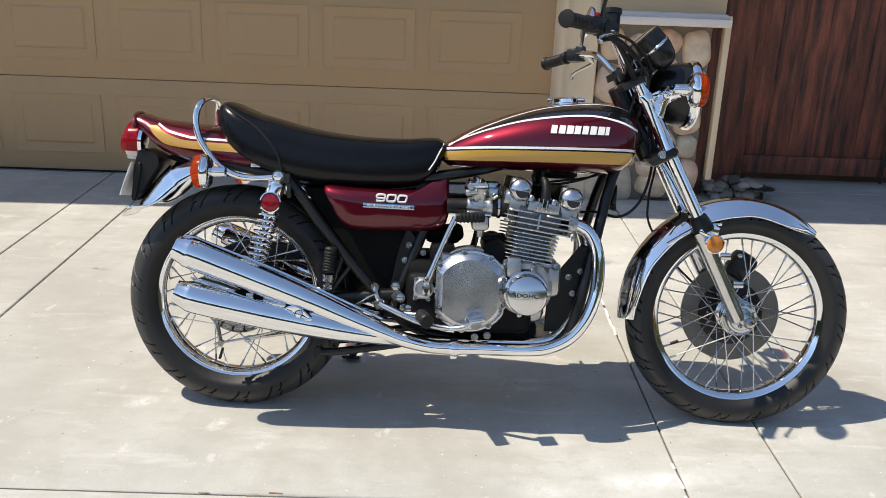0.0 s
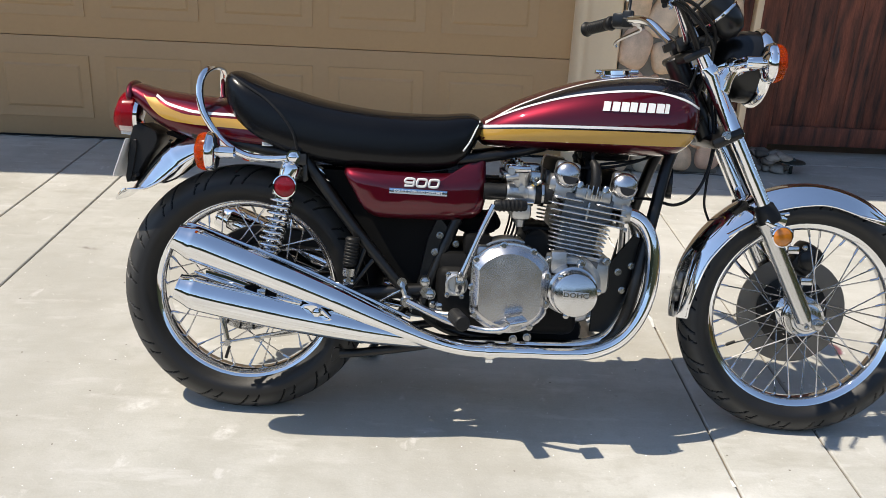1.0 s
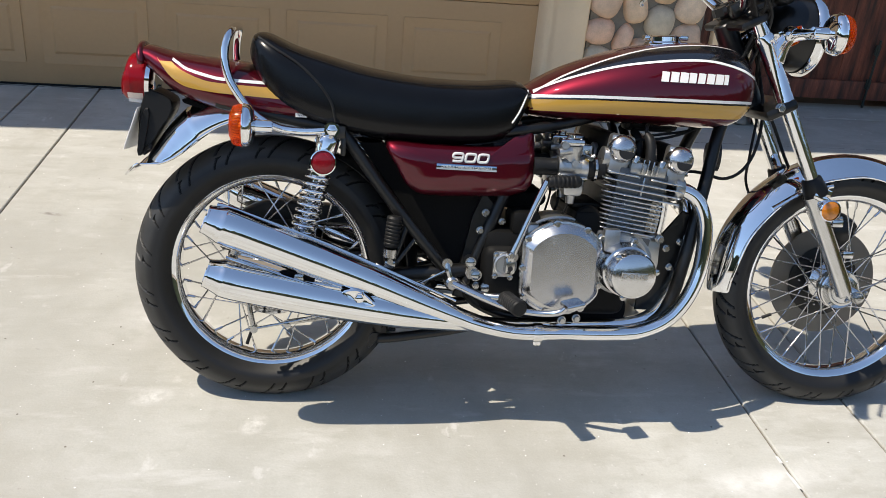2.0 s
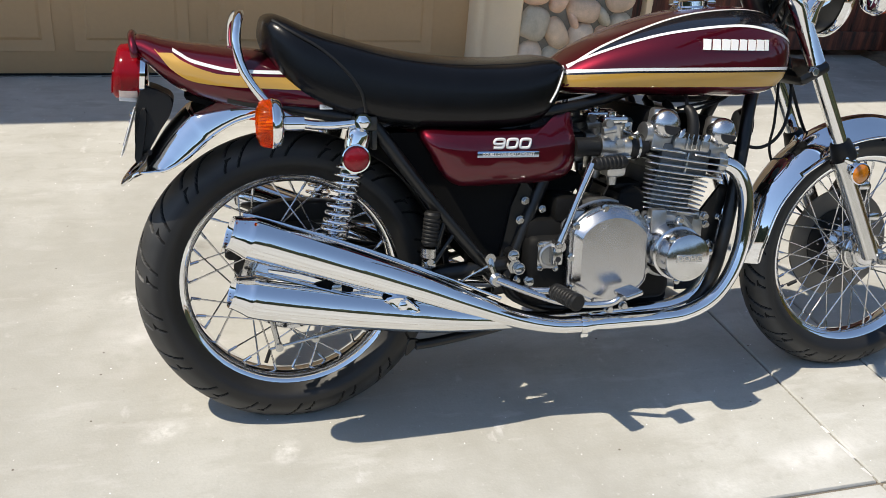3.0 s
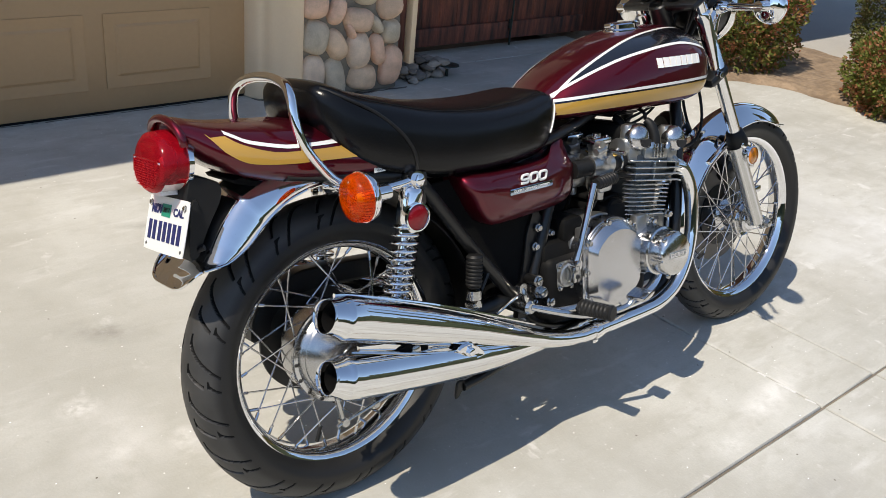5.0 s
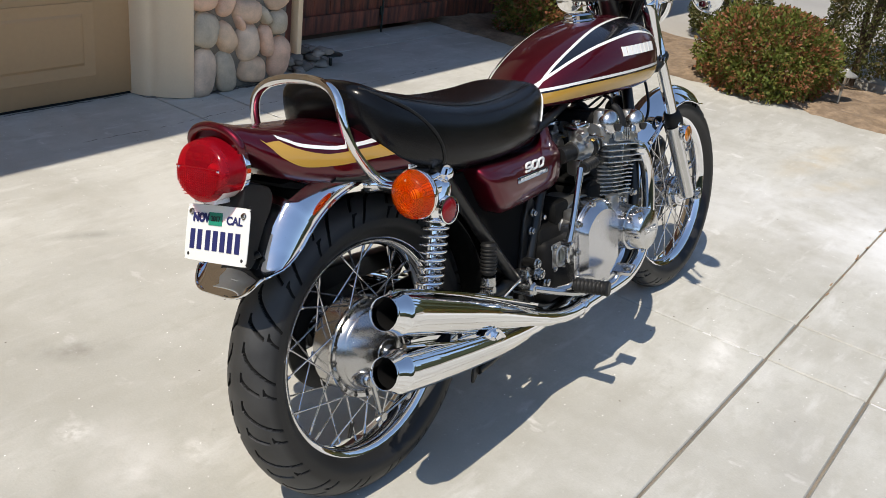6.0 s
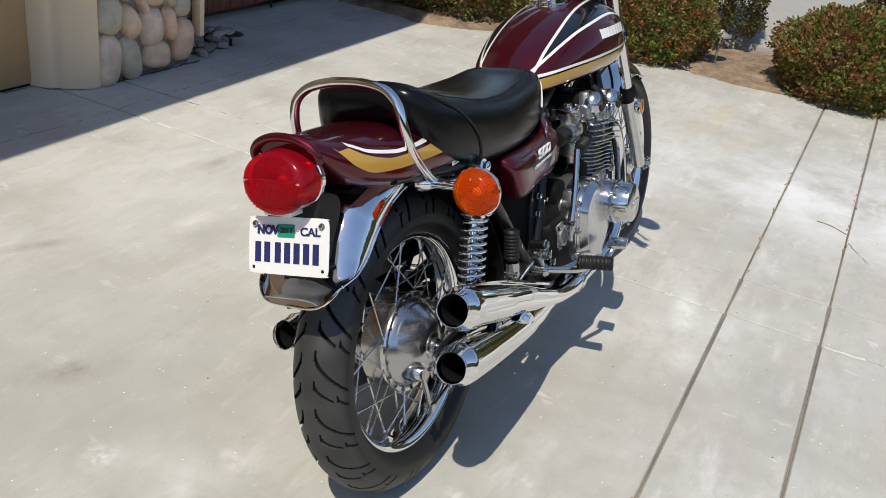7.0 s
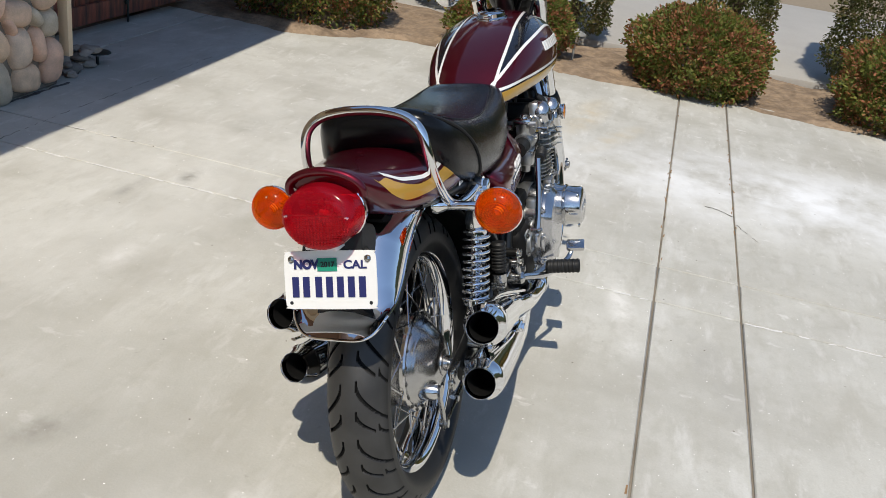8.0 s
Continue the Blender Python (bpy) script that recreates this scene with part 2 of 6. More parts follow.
# ---- surfaces of the place ----
def concrete_material():
    m = material("concrete", (0.520, 0.512, 0.468), 0.85, vary=0.17, size=0.7, grain=0.007, bump=0.25)
    nodes, link = m.node_tree.nodes, m.node_tree.links.new
    b = nodes["Principled BSDF"]
    source = b.inputs["Base Color"].links[0].from_socket
    where = next(n for n in nodes if n.type == "TEX_COORD")
    # pale trowel patches, dark drips and fine speckle
    last = source
    for scale, low, high, color, amount, stretch in ((2.6, 0.50, 0.74, (0.60, 0.595, 0.565), 0.6, (1, 2.6, 1)), (1.1, 0.50, 0.72, (0.35, 0.335, 0.295), 0.85, (1.6, 1, 1)), (2.2, 0.50, 0.66, (0.375, 0.36, 0.315), 0.7, (1, 0.7, 1)), (5.5, 0.52, 0.68, (0.385, 0.37, 0.325), 0.7, (0.5, 1.6, 1)), (13, 0.52, 0.68, (0.37, 0.355, 0.31), 0.45, (1, 1.4, 1)), (8, 0.57, 0.68, (0.62, 0.615, 0.59), 0.5, (0.45, 1.5, 1)), (11, 0.63, 0.69, (0.70, 0.69, 0.67), 0.5, (1, 0.6, 1)), (34, 0.66, 0.73, (0.27, 0.25, 0.22), 0.5, (1, 1, 1)), (80, 0.62, 0.72, (0.66, 0.655, 0.63), 0.45, (1, 1, 1)), (150, 0.60, 0.72, (0.30, 0.285, 0.255), 0.4, (1, 1, 1))):
        stretch_node, spots, ramp, mix = nodes.new("ShaderNodeMapping"), nodes.new("ShaderNodeTexNoise"), nodes.new("ShaderNodeMapRange"), nodes.new("ShaderNodeMix")
        stretch_node.inputs["Scale"].default_value = stretch
        stretch_node.inputs["Location"].default_value = (scale * 3.7, scale * 1.3, 0)
        mix.data_type = "RGBA"
        spots.inputs["Scale"].default_value, spots.inputs["Detail"].default_value, spots.inputs["Roughness"].default_value = scale, 7, 0.62
        ramp.inputs["From Min"].default_value, ramp.inputs["From Max"].default_value, ramp.inputs["To Max"].default_value = low, high, amount
        link(where.outputs["Object"], stretch_node.inputs["Vector"])
        link(stretch_node.outputs[0], spots.inputs["Vector"])
        link(spots.outputs["Fac"], ramp.inputs["Value"])
        link(ramp.outputs[0], mix.inputs["Factor"])
        link(last, mix.inputs["A"])
        mix.inputs["B"].default_value = (*color, 1)
        last = mix.outputs["Result"]
    # stains with a place and shape of their own: x, y, half sizes, turn, colour, amount, break-up scale
    for x, y, hx, hy, turn, color, amount, scale in (
            (0.3, 4.5, 1.9, 0.85, 0, (0.62, 0.61, 0.57), 0.7, 2.2), (-1.9, 3.5, 1.2, 1.3, 0, (0.375, 0.365, 0.325), 0.85, 1.6), (1.42, 1.95, 0.55, 1.65, 8, (0.74, 0.75, 0.755), 1.05, 3.0), (2.15, 3.05, 0.42, 0.10, -8, (0.50, 0.42, 0.29), 0.8, 7), (1.80, 2.86, 0.34, 0.07, -20, (0.49, 0.43, 0.32), 0.8, 7),
            (-1.48, 3.90, 0.13, 0.06, -35, (0.27, 0.26, 0.23), 1.0, 9), (0.07, 4.39, 0.10, 0.04, 10, (0.27, 0.26, 0.235), 1.0, 12), (-0.15, 4.51, 0.14, 0.03, 0, (0.30, 0.285, 0.26), 0.9, 12), (-1.08, 4.46, 0.16, 0.03, -30, (0.33, 0.32, 0.29), 0.9, 12),
            (-0.65, 4.23, 0.16, 0.06, 0, (0.62, 0.61, 0.58), 1.0, 10), (-1.58, 3.00, 0.05, 0.03, 20, (0.70, 0.69, 0.66), 0.85, 45), (-1.32, 2.89, 0.04, 0.025, 60, (0.72, 0.71, 0.68), 0.9, 45), (-1.64, 3.40, 0.20, 0.10, 70, (0.60, 0.59, 0.56), 0.9, 8),
            (-1.66, 3.60, 0.05, 0.05, 0, (0.66, 0.65, 0.62), 0.85, 40), (-1.50, 3.37, 0.05, 0.03, 40, (0.64, 0.63, 0.60), 1.1, 26), (-0.40, 2.60, 0.07, 0.04, 0, (0.64, 0.63, 0.60), 0.7, 35), (-0.40, 2.37, 0.30, 0.10, 20, (0.35, 0.34, 0.31), 0.9, 6), (-0.12, 2.66, 0.22, 0.05, 12, (0.68, 0.67, 0.64), 1.1, 14), (-2.10, 4.10, 0.05, 0.012, -15, (0.22, 0.20, 0.18), 1.2, 30)):
        shift, far, fade, broken, bite, strong, mix = nodes.new("ShaderNodeMapping"), nodes.new("ShaderNodeVectorMath"), nodes.new("ShaderNodeMapRange"), nodes.new("ShaderNodeTexNoise"), nodes.new("ShaderNodeMapRange"), nodes.new("ShaderNodeMath"), nodes.new("ShaderNodeMix")
        shift.vector_type, far.operation, strong.operation, mix.data_type = "TEXTURE", "LENGTH", "MULTIPLY", "RGBA"
        shift.inputs["Location"].default_value, shift.inputs["Rotation"].default_value, shift.inputs["Scale"].default_value = (x, y, 0), (0, 0, radians(turn)), (hx, hy, 1)
        fade.inputs["From Min"].default_value, fade.inputs["From Max"].default_value, fade.inputs["To Min"].default_value, fade.inputs["To Max"].default_value = 0.1, 1.25, amount, 0
        broken.inputs["Scale"].default_value, broken.inputs["Detail"].default_value, broken.inputs["Roughness"].default_value = scale, 7, 0.6
        bite.inputs["From Min"].default_value, bite.inputs["From Max"].default_value = 0.34, 0.62
        link(where.outputs["Object"], shift.inputs["Vector"])
        link(shift.outputs[0], far.inputs[0])
        link(far.outputs["Value"], fade.inputs["Value"])
        link(where.outputs["Object"], broken.inputs["Vector"])
        link(broken.outputs["Fac"], bite.inputs["Value"])
        link(fade.outputs[0], strong.inputs[0])
        link(bite.outputs[0], strong.inputs[1])
        strong.use_clamp = True
        link(strong.outputs[0], mix.inputs["Factor"])
        link(last, mix.inputs["A"])
        mix.inputs["B"].default_value = (*color, 1)
        last = mix.outputs["Result"]
    # sun glints painted in as white dots, and single dark grains of the aggregate
    for scale, radius, share, color in ((9, 0.015, 0.6, (0.97, 0.97, 0.95)), (15, 0.018, 0.85, (0.92, 0.92, 0.90)), (7, 0.018, 0.86, (0.13, 0.11, 0.09))):
        cells, near, pick, mix = nodes.new("ShaderNodeTexVoronoi"), nodes.new("ShaderNodeMath"), nodes.new("ShaderNodeMath"), nodes.new("ShaderNodeMix")
        some, both = nodes.new("ShaderNodeSeparateColor"), nodes.new("ShaderNodeMath")
        cells.voronoi_dimensions = "2D"
        near.operation, pick.operation, both.operation, mix.data_type = "LESS_THAN", "GREATER_THAN", "MULTIPLY", "RGBA"
        cells.inputs["Scale"].default_value, near.inputs[1].default_value, pick.inputs[1].default_value = scale, radius, share
        link(where.outputs["Object"], cells.inputs["Vector"])
        link(cells.outputs["Distance"], near.inputs[0])
        link(cells.outputs["Color"], some.inputs[0])
        link(some.outputs[0], pick.inputs[0])
        link(near.outputs[0], both.inputs[0])
        link(pick.outputs[0], both.inputs[1])
        link(both.outputs[0], mix.inputs["Factor"])
        link(last, mix.inputs["A"])
        mix.inputs["B"].default_value = (*color, 1)
        last = mix.outputs["Result"]
    link(last, b.inputs["Base Color"])
    return m


concrete = concrete_material()
joint_dirt = material("joint_filler", (0.245, 0.21, 0.165), 0.95, vary=0.4, size=0.2, grain=0.006, bump=0.4)
stucco = material("tan_stucco", (0.68, 0.49, 0.30), 0.9, vary=0.08, size=0.6, grain=0.006, bump=0.5)
door_paint = material("tan_door_paint", (0.52, 0.325, 0.163), 0.55, vary=0.07, size=0.8, grain=0.02, bump=0.05)
trim_paint = material("cream_trim_paint", (0.84, 0.64, 0.42), 0.7, vary=0.06, size=0.4, grain=0.01, bump=0.08)
cap_paint = material("pale_cap_paint", (0.86, 0.74, 0.66), 0.7, vary=0.06, size=0.3, grain=0.01, bump=0.08)
mortar = material("grey_mortar", (0.27, 0.245, 0.205), 0.95, vary=0.3, size=0.1, grain=0.008, bump=0.6)
gate_wood = material("red_brown_weathered_wood", (0.30, 0.092, 0.052), 0.75, vary=0.75, size=0.075, grain=0.008, bump=0.4, random_tint=0.2, second=(0.050, 0.028, 0.022), stretch=(2.0, 1, 0.22))
roof_tile = material("brown_roof", (0.22, 0.12, 0.08), 0.85, vary=0.25, size=0.3)
soil = material("dry_soil", (0.31, 0.225, 0.15), 0.95, vary=0.5, size=0.12, grain=0.03, bump=1.0, second=(0.17, 0.12, 0.08))
field = material("dry_ground", (0.26, 0.21, 0.15), 0.95, vary=0.25, size=3.0, grain=0.05, bump=0.3)
pale_road = material("pale_road", (0.37, 0.355, 0.33), 0.9, vary=0.12, size=0.8, grain=0.02, bump=0.2)
pebble = material("grey_pebble", (0.30, 0.265, 0.225), 0.8, vary=0.3, size=0.04, grain=0.004, bump=0.3, random_tint=0.5)
lamp_green = material("dark_green_lamp", (0.02, 0.035, 0.03), 0.4, vary=0.2)
lamp_grey = material("weathered_lamp_metal", (0.38, 0.37, 0.34), 0.5, 0.4, vary=0.25, size=0.03)
bark = material("shrub_bark", (0.09, 0.06, 0.04), 0.9, vary=0.3, size=0.03, bump=0.4)
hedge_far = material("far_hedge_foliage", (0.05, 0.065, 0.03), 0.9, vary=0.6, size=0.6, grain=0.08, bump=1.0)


def stone_material():
    """River stones: cream, pink, grey-green by chance, mottled."""
    m = material("river_stone", (0.82, 0.65, 0.50), 0.78, vary=0.28, size=0.06, grain=0.006, bump=0.3)
    nodes, link = m.node_tree.nodes, m.node_tree.links.new
    b = nodes["Principled BSDF"]
    info, ramp, mix = nodes.new("ShaderNodeObjectInfo"), nodes.new("ShaderNodeValToRGB"), nodes.new("ShaderNodeMix")
    ramp.color_ramp.interpolation = "CONSTANT"
    tints = ((0.0, (1.0, 0.97, 0.93)), (0.25, (1.05, 0.86, 0.78)), (0.5, (0.76, 0.82, 0.80)), (0.65, (1.02, 0.92, 0.80)), (0.85, (0.96, 0.86, 0.80)))
    while len(ramp.color_ramp.elements) < len(tints):
        ramp.color_ramp.elements.new(0.5)
    for e, (at, c) in zip(ramp.color_ramp.elements, tints):
        e.position, e.color = at, (*c, 1)
    mix.data_type, mix.blend_type = "RGBA", "MULTIPLY"
    mix.inputs["Factor"].default_value = 1
    link(info.outputs["Random"], ramp.inputs["Fac"])
    link(b.inputs["Base Color"].links[0].from_socket, mix.inputs["A"])
    link(ramp.outputs["Color"], mix.inputs["B"])
    link(mix.outputs["Result"], b.inputs["Base Color"])
    return m


river_stone = stone_material()


def leaf_material(name, greens, reds, red_share):
    m = bpy.data.materials.new(name)
    m.use_nodes = True
    nodes, link = m.node_tree.nodes, m.node_tree.links.new
    b = nodes["Principled BSDF"]
    geo, where, patch = nodes.new("ShaderNodeNewGeometry"), nodes.new("ShaderNodeTexCoord"), nodes.new("ShaderNodeTexNoise")
    patch.inputs["Scale"].default_value, patch.inputs["Detail"].default_value = 9, 3
    link(where.outputs["Object"], patch.inputs["Vector"])
    tones = []
    for pair in (greens, reds):
        mix = nodes.new("ShaderNodeMix")
        mix.data_type = "RGBA"
        mix.inputs["A"].default_value, mix.inputs["B"].default_value = (*pair[0], 1), (*pair[1], 1)
        link(geo.outputs["Random Per Island"], mix.inputs["Factor"])
        tones.append(mix)
    total, step, pick = nodes.new("ShaderNodeMath"), nodes.new("ShaderNodeMapRange"), nodes.new("ShaderNodeMix")
    total.operation = "ADD"
    link(patch.outputs["Fac"], total.inputs[0])
    scaled = nodes.new("ShaderNodeMath")
    scaled.operation = "MULTIPLY"
    scaled.inputs[1].default_value = 0.35
    link(geo.outputs["Random Per Island"], scaled.inputs[0])
    link(scaled.outputs[0], total.inputs[1])
    step.inputs["From Min"].default_value, step.inputs["From Max"].default_value = 0.88 - red_share * 0.5, 1.0 - red_share * 0.5
    link(total.outputs[0], step.inputs["Value"])
    pick.data_type = "RGBA"
    link(step.outputs[0], pick.inputs["Factor"])
    link(tones[0].outputs["Result"], pick.inputs["A"])
    link(tones[1].outputs["Result"], pick.inputs["B"])
    link(pick.outputs["Result"], b.inputs["Base Color"])
    b.inputs["Roughness"].default_value, b.inputs["Specular IOR Level"].default_value = 0.5, 0.3
    # thin leaves let some of the sun through
    glow, both = nodes.new("ShaderNodeBsdfTranslucent"), nodes.new("ShaderNodeMixShader")
    both.inputs["Fac"].default_value = 0.38
    link(pick.outputs["Result"], glow.inputs["Color"])
    link(b.outputs[0], both.inputs[1])
    link(glow.outputs[0], both.inputs[2])
    link(both.outputs[0], nodes["Material Output"].inputs["Surface"])
    return m


red_tip_leaf = leaf_material("red_tipped_leaf", ((0.10, 0.135, 0.026), (0.25, 0.27, 0.065)), ((0.23, 0.075, 0.036), (0.38, 0.16, 0.08)), 0.42)
dark_leaf = leaf_material("dark_evergreen_leaf", ((0.078, 0.092, 0.026), (0.15, 0.155, 0.05)), ((0.12, 0.095, 0.04), (0.17, 0.13, 0.055)), 0.35)

# ---- ground ----
def grid(x0, x1, y0, y1, nx, ny, height):
    verts = [(x0 + (x1 - x0) * i / nx, y0 + (y1 - y0) * j / ny, 0) for j in range(ny + 1) for i in range(nx + 1)]
    verts = [(x, y, height(x, y)) for x, y, _ in verts]
    faces = [(j * (nx + 1) + i, j * (nx + 1) + i + 1, (j + 1) * (nx + 1) + i + 1, (j + 1) * (nx + 1) + i) for j in range(ny) for i in range(nx)]
    return verts, faces


tagged(part("ground", ([(-900, -900, -0.09), (900, -900, -0.09), (900, 900, -0.09), (-900, 900, -0.09)], [(0, 1, 2, 3)]), field), "dry brown open ground round the driveway", "ground", kind="structure")
driveway = tagged(part("driveway", block((-1.47, -0.2, -0.048), (9.34, 11.7, 0.08), 0), joint_dirt), "pale concrete driveway of jointed slabs with dark fillers", "driveway", kind="structure")
BEDS_X = 3.03


def soil_edge(y):
    turn_in = min(1.0, max(0.0, (y - 4.4) / 0.8))
    return BEDS_X - 0.40 * turn_in ** 2 * (3 - 2 * turn_in) + 0.09 * noise.noise((y * 0.9, 0.3, 0)) + 0.035 * noise.noise((y * 5, 2.3, 0)) + 0.02 * noise.noise((y * 23, 5.3, 0))


def soil_height(x, y):
    rise = min(1.0, max(0.0, (x - soil_edge(y)) / 0.12))
    return -0.012 + rise * (0.032 - 0.04 * max(0.0, (x - 4.0) / 0.4) + 0.05 * noise.noise((x * 1.3, y * 1.3, 1)) + 0.02 * noise.noise((x * 7, y * 7, 4)))


tagged(part("planting_bed", grid(2.55, 4.40, -5.5, 7.4, 92, 440, soil_height), soil), "dry brown soil bed beside the driveway", "soil bed", kind="structure")
tagged(part("road", block((6.61, 0.8, -0.035), (4.50, 16, 0.09), 0.012), pale_road), "pale neighbouring driveway beyond the shrubs", "driveway", kind="structure")

# ---- house ----
WALL_Y = 5.66
tagged(part("wall_north", merge(block((-1.6 - 5.5, WALL_Y + 0.14, 1.4), (4.2, 0.26, 2.8), 0), block((-2.5, WALL_Y + 0.14, 2.75), (5.0, 0.26, 0.62), 0), block((0.46, WALL_Y - 0.045, 1.9), (0.66, 0.31, 1.76), 0.01), block((-0.02, WALL_Y + 0.14, 1.4), (0.26, 0.26, 2.8), 0)), stucco), "tan stucco house wall round the garage door", "wall", kind="structure")
tagged(part("roof", moved(merge(block((-1.2, 7.40, 3.13), (16, 4.96, 0.10), 0.02), block((-1.2, 4.905, 3.12), (16, 0.05, 0.18), 0.01)), pose(-1.7, 4.90, 0, 0, 0, 1.6) @ pose(1.7, -4.88, 0)), roof_tile), "brown eave of the house over the garage", "roof", kind="structure")
tagged(part("wall_inner", merge(block((-1.6, 9.0, 1.4), (15, 0.2, 2.8), 0), block((0.9, 7.5, 1.4), (0.16, 2.9, 2.8), 0)), stucco), "plain rear wall closing the house", "wall", kind="structure")

# garage door: four sections with pressed panels, each section a piece
garage_door = tagged(part("door_1", block((-2.5, WALL_Y + 0.065, 1.2), (4.9, 0.04, 2.44), 0.002), door_paint), "tan sectional garage door with pressed rectangular panels", "garage door", kind="structure")


def door_section(z0, z1):
    """A long board with a row of sunken frames, each round a raised field."""
    shapes = [block((-2.5, WALL_Y + 0.014, (z0 + z1) / 2), (4.86, 0.05, z1 - z0 - 0.003), 0.003)]
    x = -4.86
    while x < -0.2:
        a, b, c, d = x, x + 0.50, z0 + 0.105, z1 - 0.095
        face = WALL_Y - 0.0105
        outer, inner, field_ = (a, b, c, d), (a + 0.022, b - 0.022, c + 0.022, d - 0.022), (a + 0.05, b - 0.05, c + 0.05, d - 0.05)

        def loop(r, y):
            return [(r[0], y, r[2]), (r[1], y, r[2]), (r[1], y, r[3]), (r[0], y, r[3])]
        shapes.append(rings([loop(outer, face + 0.003), loop(outer, face - 0.006), loop(inner, face - 0.0005), loop(field_, face - 0.001), loop((a + 0.062, b - 0.062, c + 0.062, d - 0.062), face - 0.007)], caps=False))
        v, f = shapes[-1]
        shapes[-1] = (v, f + [tuple(range(16, 20))])
        x += 0.585
    return merge(*shapes)


for k in range(4):
    part("panel", door_section(0.012 + 0.53 * k, 0.012 + 0.53 * (k + 1)), door_paint, garage_door, smooth=25)
part("weather_strip", block((-2.5, WALL_Y + 0.016, 0.006), (4.86, 0.04, 0.012), 0.003), soft_rubber, garage_door, "black rubber strip under the door")

# moulded casing at the door's edge: a rounded profile run upwards
casing = rounded([(-0.075, WALL_Y + 0.03), (-0.078, WALL_Y - 0.03), (-0.055, WALL_Y - 0.085), (-0.03, WALL_Y - 0.10), (-0.012, WALL_Y - 0.135), (0.02, WALL_Y - 0.165), (0.055, WALL_Y - 0.195), (0.10, WALL_Y - 0.215), (0.13, WALL_Y - 0.205), (0.134, WALL_Y - 0.12), (0.134, WALL_Y + 0.02), (0.03, WALL_Y + 0.03)], 3)
tagged(part("trim", merge(rings([[(x, y, z) for x, y in casing] for z in (0.004, 0.26, 2.44)])), trim_paint), "cream moulded casing beside the garage door", "door trim", kind="structure")

# river stone facing with its cap and edge board
FACE_Y = 5.475
stone_wall = tagged(part("stone_facing", merge(block((0.4375, FACE_Y + 0.06, 0.48), (0.595, 0.12, 0.955), 0.01)), mortar), "grey mortar facing set with rounded river stones", "stone wall", kind="structure")
tagged(part("cap_ledge", merge(block((0.4535, FACE_Y - 0.015, 0.985), (0.673, 0.25, 0.042), 0.006), block((0.4535, FACE_Y + 0.03, 1.014), (0.669, 0.19, 0.022), 0.005)), cap_paint), "pale painted ledge over the stone facing", "ledge", kind="structure")
tagged(part("edge_board", merge(block((0.808, FACE_Y + 0.0, 0.5725), (0.034, 0.055, 0.885), 0.004)), trim_paint), "cream upright board at the facing's edge", "trim", kind="structure")
# boards in the gate's wood fill the dark gap beside the facing
tagged(part("wall_recess", merge(block((0.95, FACE_Y + 0.36, 1.35), (0.2, 0.16, 2.7), 0.004), block((0.78, FACE_Y + 0.15, 0.49), (0.09, 0.03, 0.96), 0.004)), gate_wood), "dark red-brown boards filling the gap beside the gate", "wall", kind="structure")

# ---- gate of upright planks ----
gate = tagged(part("gate_1", merge(block((1.92, 6.03, 1.05), (1.72, 0.03, 1.98), 0.003)), gate_wood), "dark red-brown weathered plank gate, closed", "gate", kind="structure")
for x, w, y in ((1.075, 0.085, 5.93), (1.135, 0.03, 5.955)):
    part("post", block((x, y, 1.03), (w, 0.09, 2.06), 0.006), gate_wood, gate)
random.seed(5)
x = 1.155
while x < 2.75:
    w = random.uniform(0.125, 0.145)
    part("plank", block((x + w / 2, 5.985 + random.uniform(-0.0015, 0.0015), 1.06), (w - 0.002, 0.03, 1.96), 0.0015), gate_wood, gate)
    x += w
part("bottom_rail", block((1.95, 5.955, 0.115), (1.58, 0.03, 0.11), 0.005), gate_wood, gate)
part("top_rail", block((1.95, 5.955, 1.9), (1.58, 0.03, 0.11), 0.005), gate_wood, gate)
part("drop_bolt", merge(rod((2.02, 5.925, 0.02), (2.02, 5.925, 0.42), 0.007), block((2.02, 5.932, 0.16), (0.03, 0.012, 0.06), 0.003), block((2.02, 5.932, 0.36), (0.03, 0.012, 0.06), 0.003)), lamp_green, gate, "dark metal drop bolt")
tagged(part("fence", block((3.9, 6.1, 0.95), (2.2, 0.06, 1.9), 0.01), gate_wood), "dark wooden fence behind the shrubs", "fence", kind="structure")

